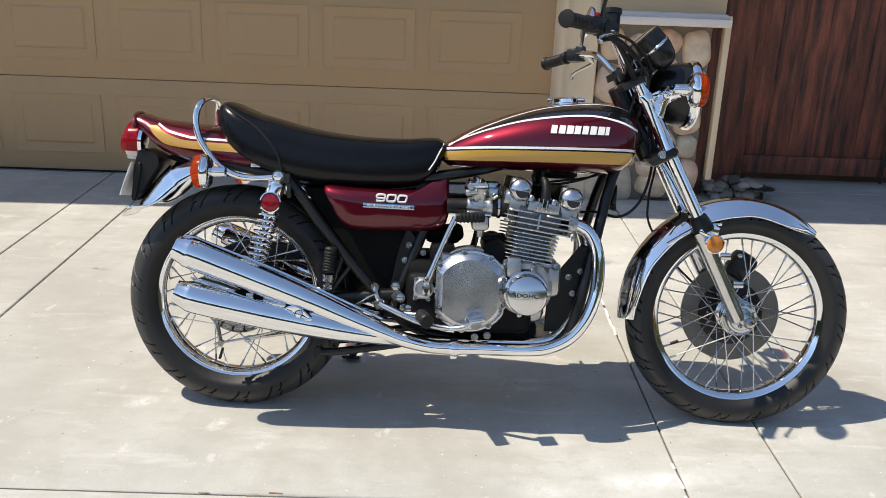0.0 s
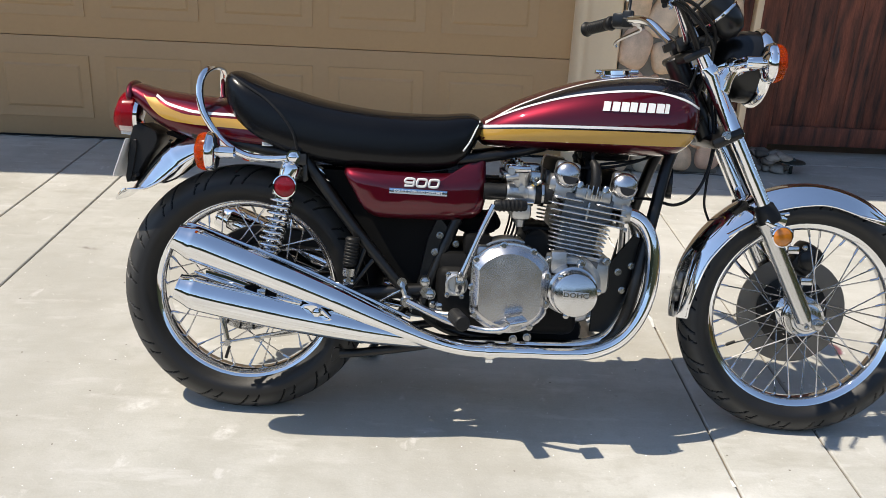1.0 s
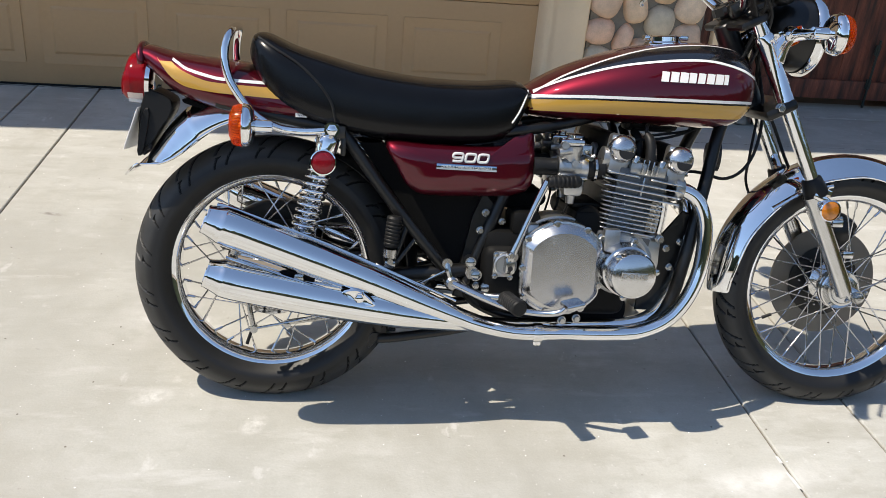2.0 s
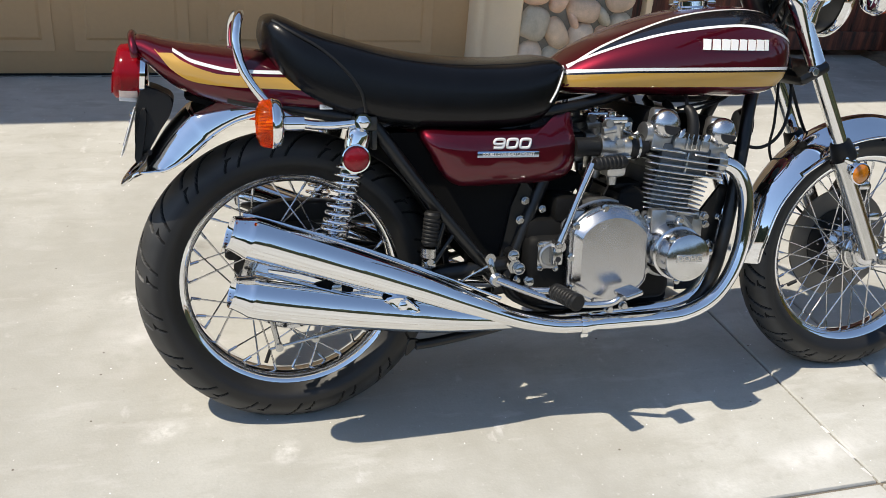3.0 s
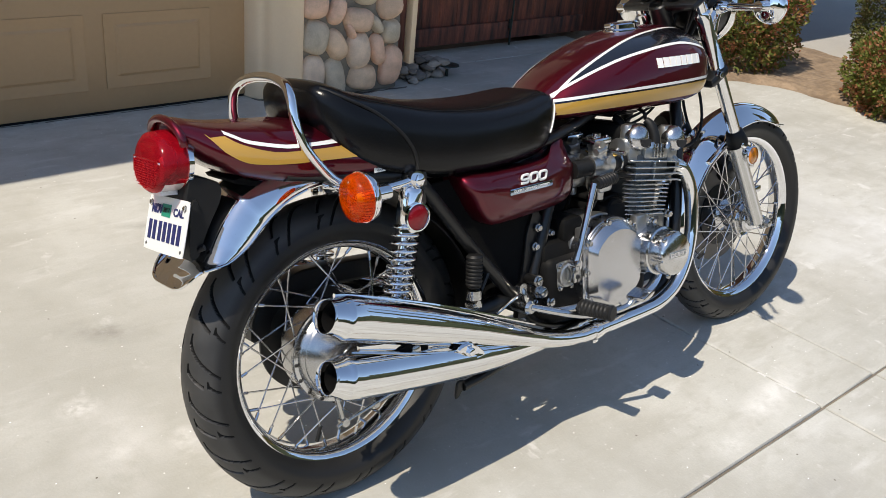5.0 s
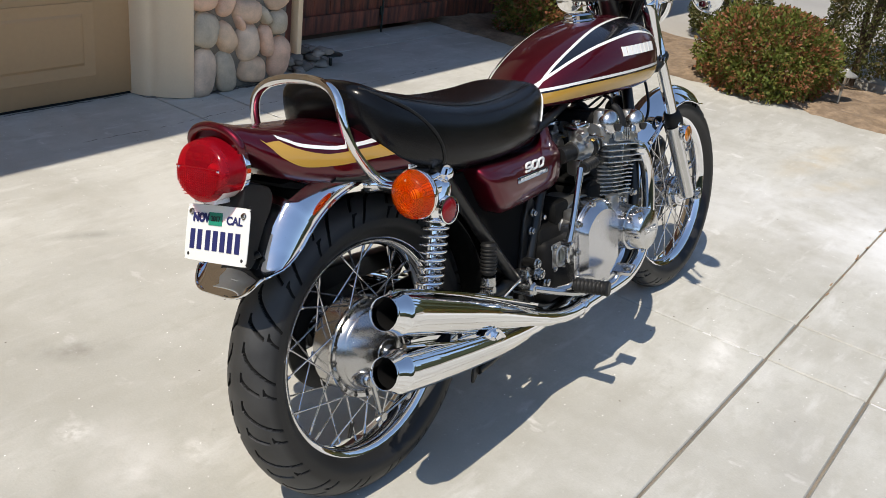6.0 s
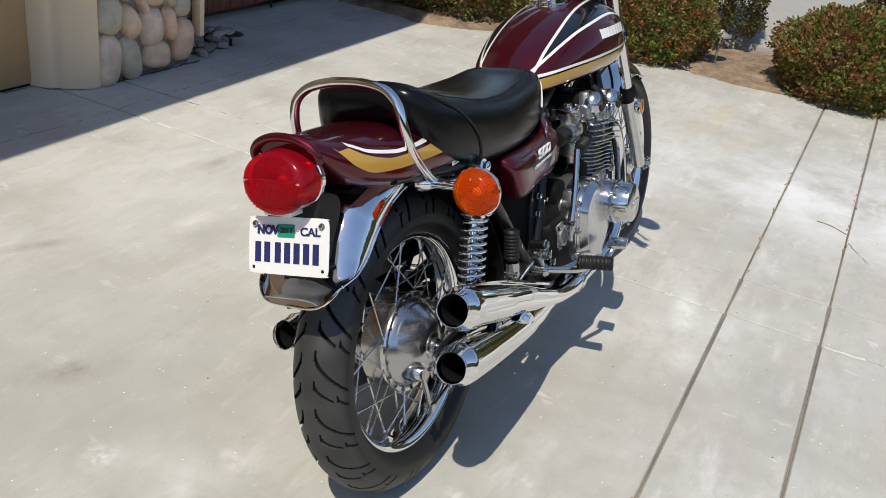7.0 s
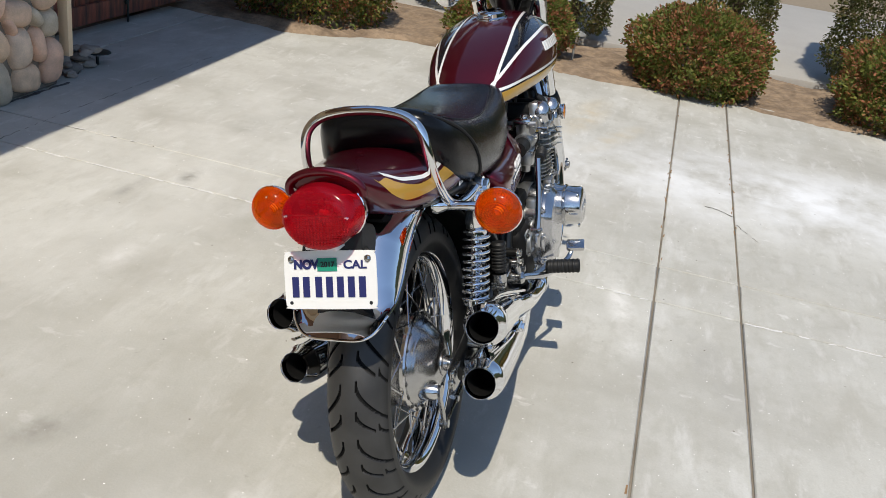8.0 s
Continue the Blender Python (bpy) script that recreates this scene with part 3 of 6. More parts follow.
# ---- plants ----
def leaves(count, half, leaf, seed, column=False):
    """Many small blunt leaves in a lumpy crown; half: the crown's half sizes."""
    rng = np.random.default_rng(seed)
    ways = rng.normal(size=(count, 3))
    ways /= np.linalg.norm(ways, axis=1)[:, None]
    depth = 1 - (0.32 if column else 0.42) * rng.random(count) ** 1.6
    wide = 5 if column else 1
    lump = np.array([1 + 0.17 * noise.noise((w[0] * 2.3 + seed, w[1] * 2.3, w[2] * 2.3 * wide)) + 0.13 * noise.noise((w[0] * 6, w[1] * 6 + seed, w[2] * 6 * wide)) for w in ways])
    shape = ways.copy()
    if column:
        shape[:, :2] /= np.maximum(np.linalg.norm(shape[:, :2], axis=1), 0.05)[:, None]
        rise = (shape[:, 2] + 1) / 2
        shape[:, :2] *= (np.minimum(1, 0.45 + rise * 5.5) * (1 - 0.75 * np.maximum(0, rise - 0.35) / 0.65))[:, None]
    else:
        low = shape[:, 2] < 0
        flat = np.maximum(np.linalg.norm(shape[:, :2], axis=1), 0.2)
        shape[low, :2] *= ((1 - 0.22 * shape[low, 2] ** 2) / flat[low])[:, None]
    swell = (depth * lump)[:, None] * np.array([1, 1, 0]) + (np.ones(count) if column else depth * lump)[:, None] * np.array([0, 0, 1])
    place = shape * np.array(half) * swell
    keep = place[:, 2] > -half[2] * 0.86
    place, ways = place[keep], ways[keep]
    n = len(place)
    tips = ways + rng.normal(scale=0.75, size=(n, 3)) + np.array([0, 0, 0.45])
    tips /= np.linalg.norm(tips, axis=1)[:, None]
    sides = np.cross(tips, rng.normal(size=(n, 3)))
    sides /= np.linalg.norm(sides, axis=1)[:, None]
    ups = np.cross(sides, tips)
    size = leaf * rng.uniform(0.6, 1.25, n)[:, None]
    points = [place]
    for along, out, curl in ((0.5, 0.27, 0.09), (0.95, 0.08, 0.03)):
        points += [place + tips * size * along + sides * size * out + ups * size * curl, place + tips * size * along - sides * size * out + ups * size * curl]
    verts = np.stack(points, axis=1).reshape(-1, 3)
    faces = [f for k in range(0, 5 * n, 5) for f in ((k, k + 1, k + 2), (k + 1, k + 3, k + 4, k + 2))]
    return verts.tolist(), faces


def limbs(count, half, seed, r):
    rng = np.random.default_rng(seed)
    shapes = []
    for _ in range(count):
        a, lift = rng.uniform(0, 2 * math.pi), rng.uniform(0.1, 0.7)
        end = Vector((math.cos(a) * half[0] * 0.75, math.sin(a) * half[1] * 0.75, half[2] * (0.9 + lift)))
        shapes.append(tube([(0, 0, -0.05), tuple(end * 0.35 + Vector((0, 0, 0.08))), tuple(end)], [r, r * 0.7, r * 0.25], 6, 3))
    return merge(*shapes)


def shrub(x, y, half, count, leaf, seed, mat, label, name="shrub", column=False):
    bush = thing(name, pose(x, y, 0.01), label, "shrub", "shrubs in the bed")
    part("stem", limbs(9, half, seed, 0.018), bark, bush)
    v, f = leaves(count, half, leaf, seed, column=column)
    crown = part("crown", ([(a, b, c + half[2] * 0.90) for a, b, c in v], f), mat, bush, smooth=0)
    tagged(crown, kind="stuff")


RED = "low rounded shrub with green and reddish leaves in dry soil"
shrub(3.24, 5.20, (0.52, 0.58, 0.42), 24000, 0.031, 3, red_tip_leaf, "broad shaded shrub with green and reddish leaves by the gate")
shrub(3.33, 3.79, (0.44, 0.42, 0.27), 26000, 0.028, 7, red_tip_leaf, RED)
shrub(3.34, 2.49, (0.45, 0.46, 0.28), 28000, 0.028, 11, red_tip_leaf, RED)
shrub(3.36, 1.05, (0.50, 0.54, 0.31), 30000, 0.028, 15, red_tip_leaf, RED)
TALL = "tall dark upright evergreen shrub behind the low ones"
shrub(4.60, 4.55, (0.30, 0.30, 1.3), 50000, 0.024, 19, dark_leaf, TALL, column=True)
shrub(4.36, 3.46, (0.28, 0.28, 1.5), 56000, 0.024, 21, dark_leaf, TALL, column=True)
shrub(4.42, 2.27, (0.29, 0.29, 1.6), 60000, 0.024, 25, dark_leaf, TALL, column=True)
shrub(4.42, 1.12, (0.42, 0.42, 1.6), 80000, 0.024, 29, dark_leaf, TALL, column=True)

# ---- garden lamps ----
def garden_lamp(x, y, height, mat, label):
    lamp = thing("garden_lamp", pose(x, y, 0), label, "garden lamp")
    part("stake", rod((0, 0, -0.03), (0, 0, height * 0.9), 0.009), mat, lamp)
    part("lens", lathe([(height * 0.62, 0.022), (height * 0.86, 0.026)], (0, 0, 0), (0, 0, 1), 20), glass_lens, lamp, "clear lens")
    part("cap", lathe([(height * 0.86, 0.07), (height * 0.9, 0.068), (height, 0.02), (height + 0.012, 0.012)], (0, 0, 0), (0, 0, 1), 24), mat, lamp)


garden_lamp(3.50, 3.33, 0.215, lamp_grey, "weathered grey mushroom garden lamp in the soil")
garden_lamp(1.16, 5.55, 0.075, lamp_green, "low dark green garden lamp among the cobbles")

# ---- backdrop: unseen rows of hedge added far off all round, to be seen in the chrome ----
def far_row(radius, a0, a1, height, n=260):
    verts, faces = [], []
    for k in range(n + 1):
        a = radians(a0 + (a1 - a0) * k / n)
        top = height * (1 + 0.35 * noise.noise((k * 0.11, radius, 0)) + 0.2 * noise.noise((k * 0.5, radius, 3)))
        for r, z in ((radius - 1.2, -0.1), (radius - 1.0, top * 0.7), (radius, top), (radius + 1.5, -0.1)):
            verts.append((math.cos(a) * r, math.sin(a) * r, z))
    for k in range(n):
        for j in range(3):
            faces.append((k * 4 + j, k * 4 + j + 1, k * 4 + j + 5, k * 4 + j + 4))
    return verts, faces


# the second row is raised to darken reflections and hold back skylight
tagged(part("backdrop", merge(far_row(24, 185, 335, 5.5), far_row(23, -80, 22, 6.0), far_row(26, 150, 390, 2.6), far_row(48, 0, 360, 5.0)), hedge_far), "unseen distant rows of dark green hedge and trees", "hedge", kind="structure")

# ---- motorcycle: its own frame has x ahead, y to its left, z up, the rear wheel's contact at the origin ----
bike = thing("motorcycle", pose(-1.29, 3.030, 0.0, -12.5, 0, -1.1), "burgundy and gold classic motorcycle with chrome exhausts, on its side stand", "motorcycle")
HEAD, RAKE = Vector((1.10, 0, 0.955)), Vector((-0.46, 0, 0.888)).normalized()
BARS = Matrix.Translation((1.100, 0, 1.016)) @ Matrix.Rotation(radians(-2.2), 4, "X") @ Matrix.Rotation(radians(-2.5), 4, "Z") @ Matrix.Translation((-1.085, 0, -1.02))
STEER = Matrix.Translation(HEAD) @ Matrix.Rotation(radians(-0.5), 4, RAKE) @ Matrix.Translation(-HEAD)


def pair(name, shape, mat, parent, label="", smooth=38):
    """A part on the right flank and its twin on the left."""
    return [part(name, q, mat, parent, label, smooth) for q in (shape, mirrored(shape))]


def half_width(form, x, z, up=2.3, low=3.0, mid=0.4):
    """Half the width of a body at length x and height z."""
    p = form(x)
    zc = p["zb"] + mid * (p["zt"] - p["zb"])
    if z >= zc:
        return p["w"] * max(0.0, 1 - min(1, (z - zc) / (p["zt"] - zc)) ** up) ** (1 / up)
    return p["w"] * max(0.0, 1 - min(1, (zc - z) / (zc - p["zb"])) ** low) ** (1 / low)


def body(form, xs, up=2.3, low=3.0, mid=0.4, n=48, caps=True):
    loops = []
    for x in xs:
        p = form(x)
        zc = p["zb"] + mid * (p["zt"] - p["zb"])
        loop = []
        for k in range(n):
            a = 2 * math.pi * k / n
            c, s = math.cos(a), math.sin(a)
            e = 2 / (up if s >= 0 else low)
            loop.append((x, p["w"] * math.copysign(abs(c) ** e, c), zc + (p["zt"] - zc if s >= 0 else zc - p["zb"]) * math.copysign(abs(s) ** e, s)))
        loops.append(loop)
    return rings(loops, True, caps)


def smooth_form(xs, **columns):
    """Like interp, but through a smooth curve."""
    fine = np.linspace(0, len(xs) - 1, 200)
    cols = {}
    for key, v in (("x", xs), *columns.items()):
        cols[key] = [p.z for p in spline([(0, 0, q) for q in v], 30)]
    return lambda x: {k: float(np.interp(x, cols["x"], cols[k])) for k in columns}


def ribbon(form, xs, low, high, lift=0.0008, rows=3, **kw):
    """A painted band on a body's flanks between two heights (each a function of x)."""
    verts, faces, n = [], [], len(xs)
    for r in range(rows + 1):
        for x in xs:
            z = low(x) + (high(x) - low(x)) * r / rows
            verts.append((x, -half_width(form, x, z, **kw) - lift, z))
    for r in range(rows):
        for i in range(n - 1):
            faces.append((r * n + i, r * n + i + 1, (r + 1) * n + i + 1, (r + 1) * n + i))
    return verts, faces


def curve(xs, zs):
    pts = spline([(x, 0, z) for x, z in zip(xs, zs)], 10)
    return lambda x: float(np.interp(x, [p.x for p in pts], [p.z for p in pts]))


# -- fuel tank --
tank_form = smooth_form([.583, .592, .61, .65, .70, .78, .86, .94, 1.02, 1.08, 1.115, 1.135, 1.147],
                        zt=[.785, .800, .810, .835, .860, .891, .914, .927, .932, .926, .912, .893, .865],
                        zb=[.755, .745, .735, .732, .731, .730, .728, .727, .727, .732, .752, .785, .82],
                        w=[.06, .082, .093, .111, .128, .149, .163, .170, .169, .159, .141, .112, .05])
tank_xs = [.583, .585, .588, .592, .60, *np.linspace(.61, 1.10, 34), 1.11, 1.12, 1.128, 1.135, 1.14, 1.144, 1.147]
tank = part("fuel_tank", body(tank_form, tank_xs, n=72), burgundy, bike, "burgundy fuel tank with gold, white and black bands", smooth=60)
low_white = curve([.592, .70, .78, .93, 1.09, 1.132], [.785, .792, .795, .798, .799, .796])
mid_white = curve([.600, .663, .726, .80, .88, .96, 1.02, 1.085, 1.13], [.793, .822, .845, .866, .880, .888, .887, .873, .853])
top_side = curve([.600, .65, .77, .90, 1.0, 1.06, 1.115], [.074, .079, .083, .079, .076, .071, .060])
gold_low = curve([.590, .70, .78, .93, 1.10, 1.132], [.752, .7545, .756, .758, .759, .765])


def share_at_height(form, x, z):
    p = form(x)
    zc = p["zb"] + .4 * (p["zt"] - p["zb"])
    return min(1, max(0, (z - zc) / (p["zt"] - zc))) ** 2.3


def share_at_side(form, x, y):
    return max(0.0, 1 - min(1, y / form(x)["w"]) ** 2.3)


def skin_point(form, x, share, lift):
    p = form(x)
    zc = p["zb"] + .4 * (p["zt"] - p["zb"])
    y, u = max(0.0, 1 - share) ** (1 / 2.3), max(0.0, share) ** (1 / 2.3)
    out = Vector((0, -y ** 1.3 / p["w"], u ** 1.3 / (p["zt"] - zc))).normalized() * lift
    return Vector((x, -p["w"] * y, zc + (p["zt"] - zc) * u)) + out


def skin_band(form, xs, low, high, lift=.0008, rows=4):
    """A painted band between two shares of the upper section (0 at the waist, 1 at the crown)."""
    n = len(xs)
    verts = [tuple(skin_point(form, x, low(x) + (high(x) - low(x)) * r / rows, lift)) for r in range(rows + 1) for x in xs]
    return verts, [(r * n + i, r * n + i + 1, (r + 1) * n + i + 1, (r + 1) * n + i) for r in range(rows) for i in range(n - 1)]


def skin_line(form, xs, share, width, lift=.0012):
    def widened(x, s):
        a = share(x)
        d = (skin_point(form, x, a + .01, 0) - skin_point(form, x, a - .01, 0)).length / .02
        return a + s * width / 2 / max(d, .02)
    return skin_band(form, xs, lambda x: widened(x, -1), lambda x: widened(x, 1), lift, 2)


pair("gold_stripe", ribbon(tank_form, list(np.linspace(.590, 1.128, 60)), gold_low, lambda x: low_white(x) - .008), stripe_gold, tank, "gold stripe")
pair("white_stripe", ribbon(tank_form, list(np.linspace(.592, 1.132, 60)), lambda x: low_white(x) - .0035, lambda x: low_white(x) + .003), stripe_white, tank, "white pinstripe")
pair("black_edge", ribbon(tank_form, list(np.linspace(.590, 1.130, 60)), lambda x: low_white(x) - .0075, lambda x: low_white(x) - .0035, .0006), tank_black, tank)
mid_share, top_share = lambda x: share_at_height(tank_form, x, mid_white(x)), lambda x: share_at_side(tank_form, x, top_side(x))
pair("white_stripe", skin_line(tank_form, list(np.linspace(.606, 1.133, 70)), mid_share, .0075), stripe_white, tank, "white pinstripe")
pair("white_stripe", skin_line(tank_form, list(np.linspace(.606, 1.112, 70)), top_share, .0075), stripe_white, tank, "white pinstripe")
pair("black_band", skin_band(tank_form, list(np.linspace(.606, 1.118, 70)), lambda x: min(mid_share(x), top_share(x)), lambda x: top_share(x), .0006, 6), tank_black, tank, "black band between the white stripes")
for k in range(8):
    x0 = .884 + k * .0213
    w = .010 if k == 7 else (.0165, .0175, .0185, .0165)[k % 4]
    z0, z1 = .838, .861
    quad = []
    for x, z in ((x0, z0), (x0 + w * .5, z0), (x0 + w, z0), (x0 + w + .004, z1 - .001), (x0 + w * .5 + .004, z1), (x0 + .0045, z1)):
        quad.append((x, z))
    front = [(x, -half_width(tank_form, x, z) - .0035, z) for x, z in quad]
    back = [(x, -half_width(tank_form, x, z) + .002, z) for x, z in quad]
    pair("emblem_block", rings([back, front]), stripe_white, tank, "white raised emblem block", smooth=20)
cap = part("filler_cap", lathe([(-.012, .046), (.002, .046), (.006, .040), (.016, .040), (.020, .034)], (.937, 0, .924), (-.06, 0, 1), 32), chrome, tank, "chrome filler cap")
part("cap_latch", block((.985, 0, .940), (.022, .03, .012), .003), chrome, cap)
part("cap_hinge", block((.893, 0, .936), (.014, .024, .012), .003), chrome, cap)
part("rubber_trim", tube([(1.0, -.03, .7305), (1.06, -.05, .733), (1.09, -.06, .737)], .004, 8), soft_rubber, tank)

# -- seat --
seat_form = smooth_form([-.051, -.043, -.02, .01, .05, .12, .22, .35, .48, .55, .58, .60],
                        zt=[.864, .888, .894, .883, .867, .849, .826, .810, .808, .814, .812, .797],
                        zb=[.838, .815, .770, .734, .710, .684, .665, .658, .661, .677, .724, .774],
                        w=[.065, .10, .125, .14, .148, .155, .158, .155, .138, .120, .106, .085])
SEAT_KW = dict(up=3.6, low=3.4, mid=.42)
seat = part("seat", body(seat_form, [-.051, -.0495, -.047, -.043, -.036, -.029, *np.linspace(-.02, .55, 40), .56, .57, .58, .588, .594, .598, .60], n=64, **SEAT_KW), vinyl, bike, "long black vinyl dual seat with piped rear roll", smooth=60)


def on_seat(x, z, lift=.001):
    return (x, -half_width(seat_form, x, z, **SEAT_KW) - lift, z)


pair("piping", tube([on_seat(-.030, .882, -.001), on_seat(.005, .862), on_seat(.062, .829), on_seat(.106, .790), on_seat(.134, .752), on_seat(.143, .722), on_seat(.146, .708)], .0032, 8), soft_rubber, seat, "black piping")
part("piping", tube([(-.030, y, .8855 - y * y * .25) for y in np.linspace(-.055, .055, 9)], .0026, 8), soft_rubber, seat, "black piping")
pair("seam", tube([on_seat(x, seat_form(x)["zt"] - .010 - .004 * math.sin(x * 9)) for x in np.linspace(.03, .565, 16)], .0008, 6, 4), soft_rubber, seat, "stitched seam")
pair("trim_strip", tube([on_seat(.553, .722), on_seat(.568, .745), on_seat(.582, .775), on_seat(.592, .797)], .0022, 8), plate_white, seat, "pale edge trim")
part("base_pan", plate([(-.01, .738), (.05, .710), (.14, .686), (.24, .668), (.46, .663), (.55, .678), (.54, .69), (.24, .69), (.05, .72)], -.105, .105), frame_black, seat, "black seat pan")

# -- tail cowl --
cowl_form = smooth_form([-.290, -.275, -.244, -.198, -.12, -.05, .05, .14],
                        zt=[.850, .851, .843, .836, .829, .822, .79, .77], zb=[.812, .797, .767, .737, .714, .703, .699, .703],
                        w=[.064, .070, .086, .104, .122, .130, .135, .135])
cowl = part("tail_cowl", body(cowl_form, [-.290, -.286, -.280, *np.linspace(-.272, .14, 28)], n=64), burgundy, bike, "burgundy tail cowl with gold and white stripes", smooth=60)
cowl_white = curve([-.222, -.205, -.184, -.132, -.097, .02], [.824, .814, .803, .790, .786, .782])
cowl_gold_low = curve([-.256, -.239, -.224, -.189, -.126, -.06, .03], [.826, .804, .787, .766, .757, .754, .750])
cowl_gold_top = curve([-.256, -.231, -.202, -.157, -.112, .03], [.830, .824, .803, .785, .778, .773])
pair("gold_stripe", ribbon(cowl_form, list(np.linspace(-.2545, .03, 44)), cowl_gold_low, lambda x: max(cowl_gold_low(x) + .001, min(cowl_gold_top(x), cowl_white(max(x, -.222)) - .006))), stripe_gold, cowl, "gold stripe")
pair("white_stripe", ribbon(cowl_form, list(np.linspace(-.2212, .03, 44)), lambda x: cowl_white(x) - .003, lambda x: cowl_white(x) + .0035, .0011), stripe_white, cowl, "white pinstripe")
lip = [(-.292 - .006 * math.cos(a), .0680 * math.sin(a), .815 + .036 * math.cos(a)) for a in np.linspace(-1.75, 1.75, 17)]
part("rear_lip", tube(lip, .0078, 12, 4), burgundy, cowl)
part("hook_sticker", merge(block((.069, -.1325, .7185), (.026, .0012, .012), 0)), plate_white, cowl, "small white sticker")
lettering("sticker_text", "HELMET\nHOOK", .0048, ink, cowl, pose(.069, -.1335, .719, 90, 0, 0), .0002)

# -- tail light --
def oval(x, a, b, zc, n=40, tilt=0.0):
    return [(x + tilt * b * math.sin(t), a * math.cos(t), zc + b * math.sin(t)) for t in np.linspace(0, 2 * math.pi, n, endpoint=False)]


tail = part("tail_light", rings([oval(-.262, .06, .05, .765), oval(-.268, .071, .063, .765, tilt=.1), oval(-.279, .072, .064, .765, tilt=.1), oval(-.281, .068, .06, .765, tilt=.1)]), chrome, bike, "oval red tail light", smooth=40)
tail.matrix_basis = pose(-.041, .005, .0872) @ Matrix.Diagonal((.874, 1, .9, 1))
part("lens", rings([oval(-.278, .070, .062, .765, tilt=.1), oval(-.314, .068, .061, .765, tilt=.12), oval(-.328, .066, .059, .766, tilt=.14), oval(-.334, .060, .053, .766, tilt=.15), oval(-.3362, .046, .040, .7665, tilt=.15), oval(-.337, .03, .026, .767, tilt=.15), oval(-.3375, .002, .002, .767)]), red_lens, tail, "red ribbed lens", smooth=50)
# ridge across the face, fine upright ribs above it, a grid of ribs below
part("lens_band", block((-.3352, 0, .775), (.0030, .118, .0030), .001), red_lens, tail)
for k in range(11):
    z = .768 - .0046 * k
    w = .058 * math.sqrt(max(0, 1 - ((z - .766) / .055) ** 2))
    part("lens_rib", block((-.3372 + .15 * (z - .767), 0, z), (.0022, 2 * w, .0016), .0004), red_lens, tail)
for k in range(19):
    y = -.054 + .006 * k
    low = .766 - .048 * math.sqrt(max(0, 1 - (y / .060) ** 2))
    part("lens_rib", block((-.3372 + .15 * ((.772 + low) / 2 - .767), y, (.772 + low) / 2), (.0022, .0015, .772 - low), .0004, (0, 8.5, 0)), red_lens, tail)
for z0, count in ((.752, 3), (.800, 3)):
    part("reflector_panel", merge(*[block((-.3285, .012 * (c - 2), z0 - .006 * r), (.002, .0105, .0050), .0016, (0, 12, 25 * (-1) ** c)) for c in range(5) for r in range(count)]), reflector_red, tail, "bright red reflector facets behind the lens")
# the lens's red light is put into the bowl's colour
part("reflector_bowl", lathe([(.0, .050), (.030, .040), (.045, .022), (.048, .001)], (-.322, 0, .768), (1, 0, 0), 36, False), reflector_red, tail, "reflector bowl inside, coloured red as if lit through the lens")
part("bulb", merge(dome((-.285, 0, .766), (-1, 0, 0), .011, .024, 20, 6)), plate_white, tail, "pale bulb")
skirt = [oval(x, a * 1.006, b * 1.006, zc, 48, k)[29:44] for x, a, b, zc, k in ((-.283, .0699, .0619, .765, .1), (-.300, .0690, .0614, .765, .11), (-.314, .068, .061, .765, .12), (-.322, .0668, .0598, .7655, .13))]
part("clear_window", rings(skirt, False, False), tail_clear, tail, "clear lower window of the lens", smooth=50)
for y in (-.055, .055):
    part("screw", dome((-.334, y, .772), (-1, 0, 0), .0042, .003, 12, 4), chrome, tail)
part("light_window", plate([(-.33, .703), (-.29, .700), (-.29, .709), (-.33, .712)], -.03, .03), plate_white, tail, "clear window over the plate")

# -- number plate --
PLATE = pose(-.314, .002, .659, 90 - 18, 0, -90) @ pose(0, 0, 0, 0, 0, 3.5)
number_plate = part("number_plate", moved(merge(*[rings([[(a * w, b * h, z) for a, b in rounded([(-1, -.7), (-.955, -.92), (-.84, -1), (.84, -1), (.955, -.92), (1, -.7), (1, .7), (.955, .92), (.84, 1), (-.84, 1), (-.955, .92), (-1, .7)], 2)] for w, h, z in ((.0865, .0505, 0), (.087, .051, .001), (.0865, .0505, .0022))])]), PLATE), plate_white, bike, "white number plate with blue characters", smooth=30)
for k in range(7):
    w = .013
    part("number_bar", moved(block((-.0655 + .0205 * k + (.003 if k > 1 else 0), -.012, .003), (w, .036, .0012), .0004), PLATE), plate_blue, number_plate, smooth=0)
part("month_sticker", moved(block((-.004, .027, .0032), (.037, .023, .0008), 0), PLATE), sticker_green, number_plate, "green year sticker")
lettering("sticker_text", "2017", .013, ink, number_plate, PLATE @ pose(-.003, .027, .0038), .0002, bold=.0004)
lettering("plate_text", "NOV", .021, plate_blue, number_plate, PLATE @ pose(-.044, .027, .0034), .0004, bold=.0013)
lettering("plate_text", "CAL", .02, plate_blue, number_plate, PLATE @ pose(.048, .026, .0030), .0004, wide=1.15, bold=.0006)
for x, z in ((-.072, .037), (.072, .037)):
    part("bolt", moved(hexbolt((x, z, .002), (0, 0, 1), .005, .005), PLATE), zinc, number_plate)
for x, z in ((-.075, -.04), (.075, -.04)):
    part("hole", moved(lathe([(0, .0032), (.0004, .0032)], (x, z, .0022), (0, 0, 1), 12), PLATE), ink, number_plate)
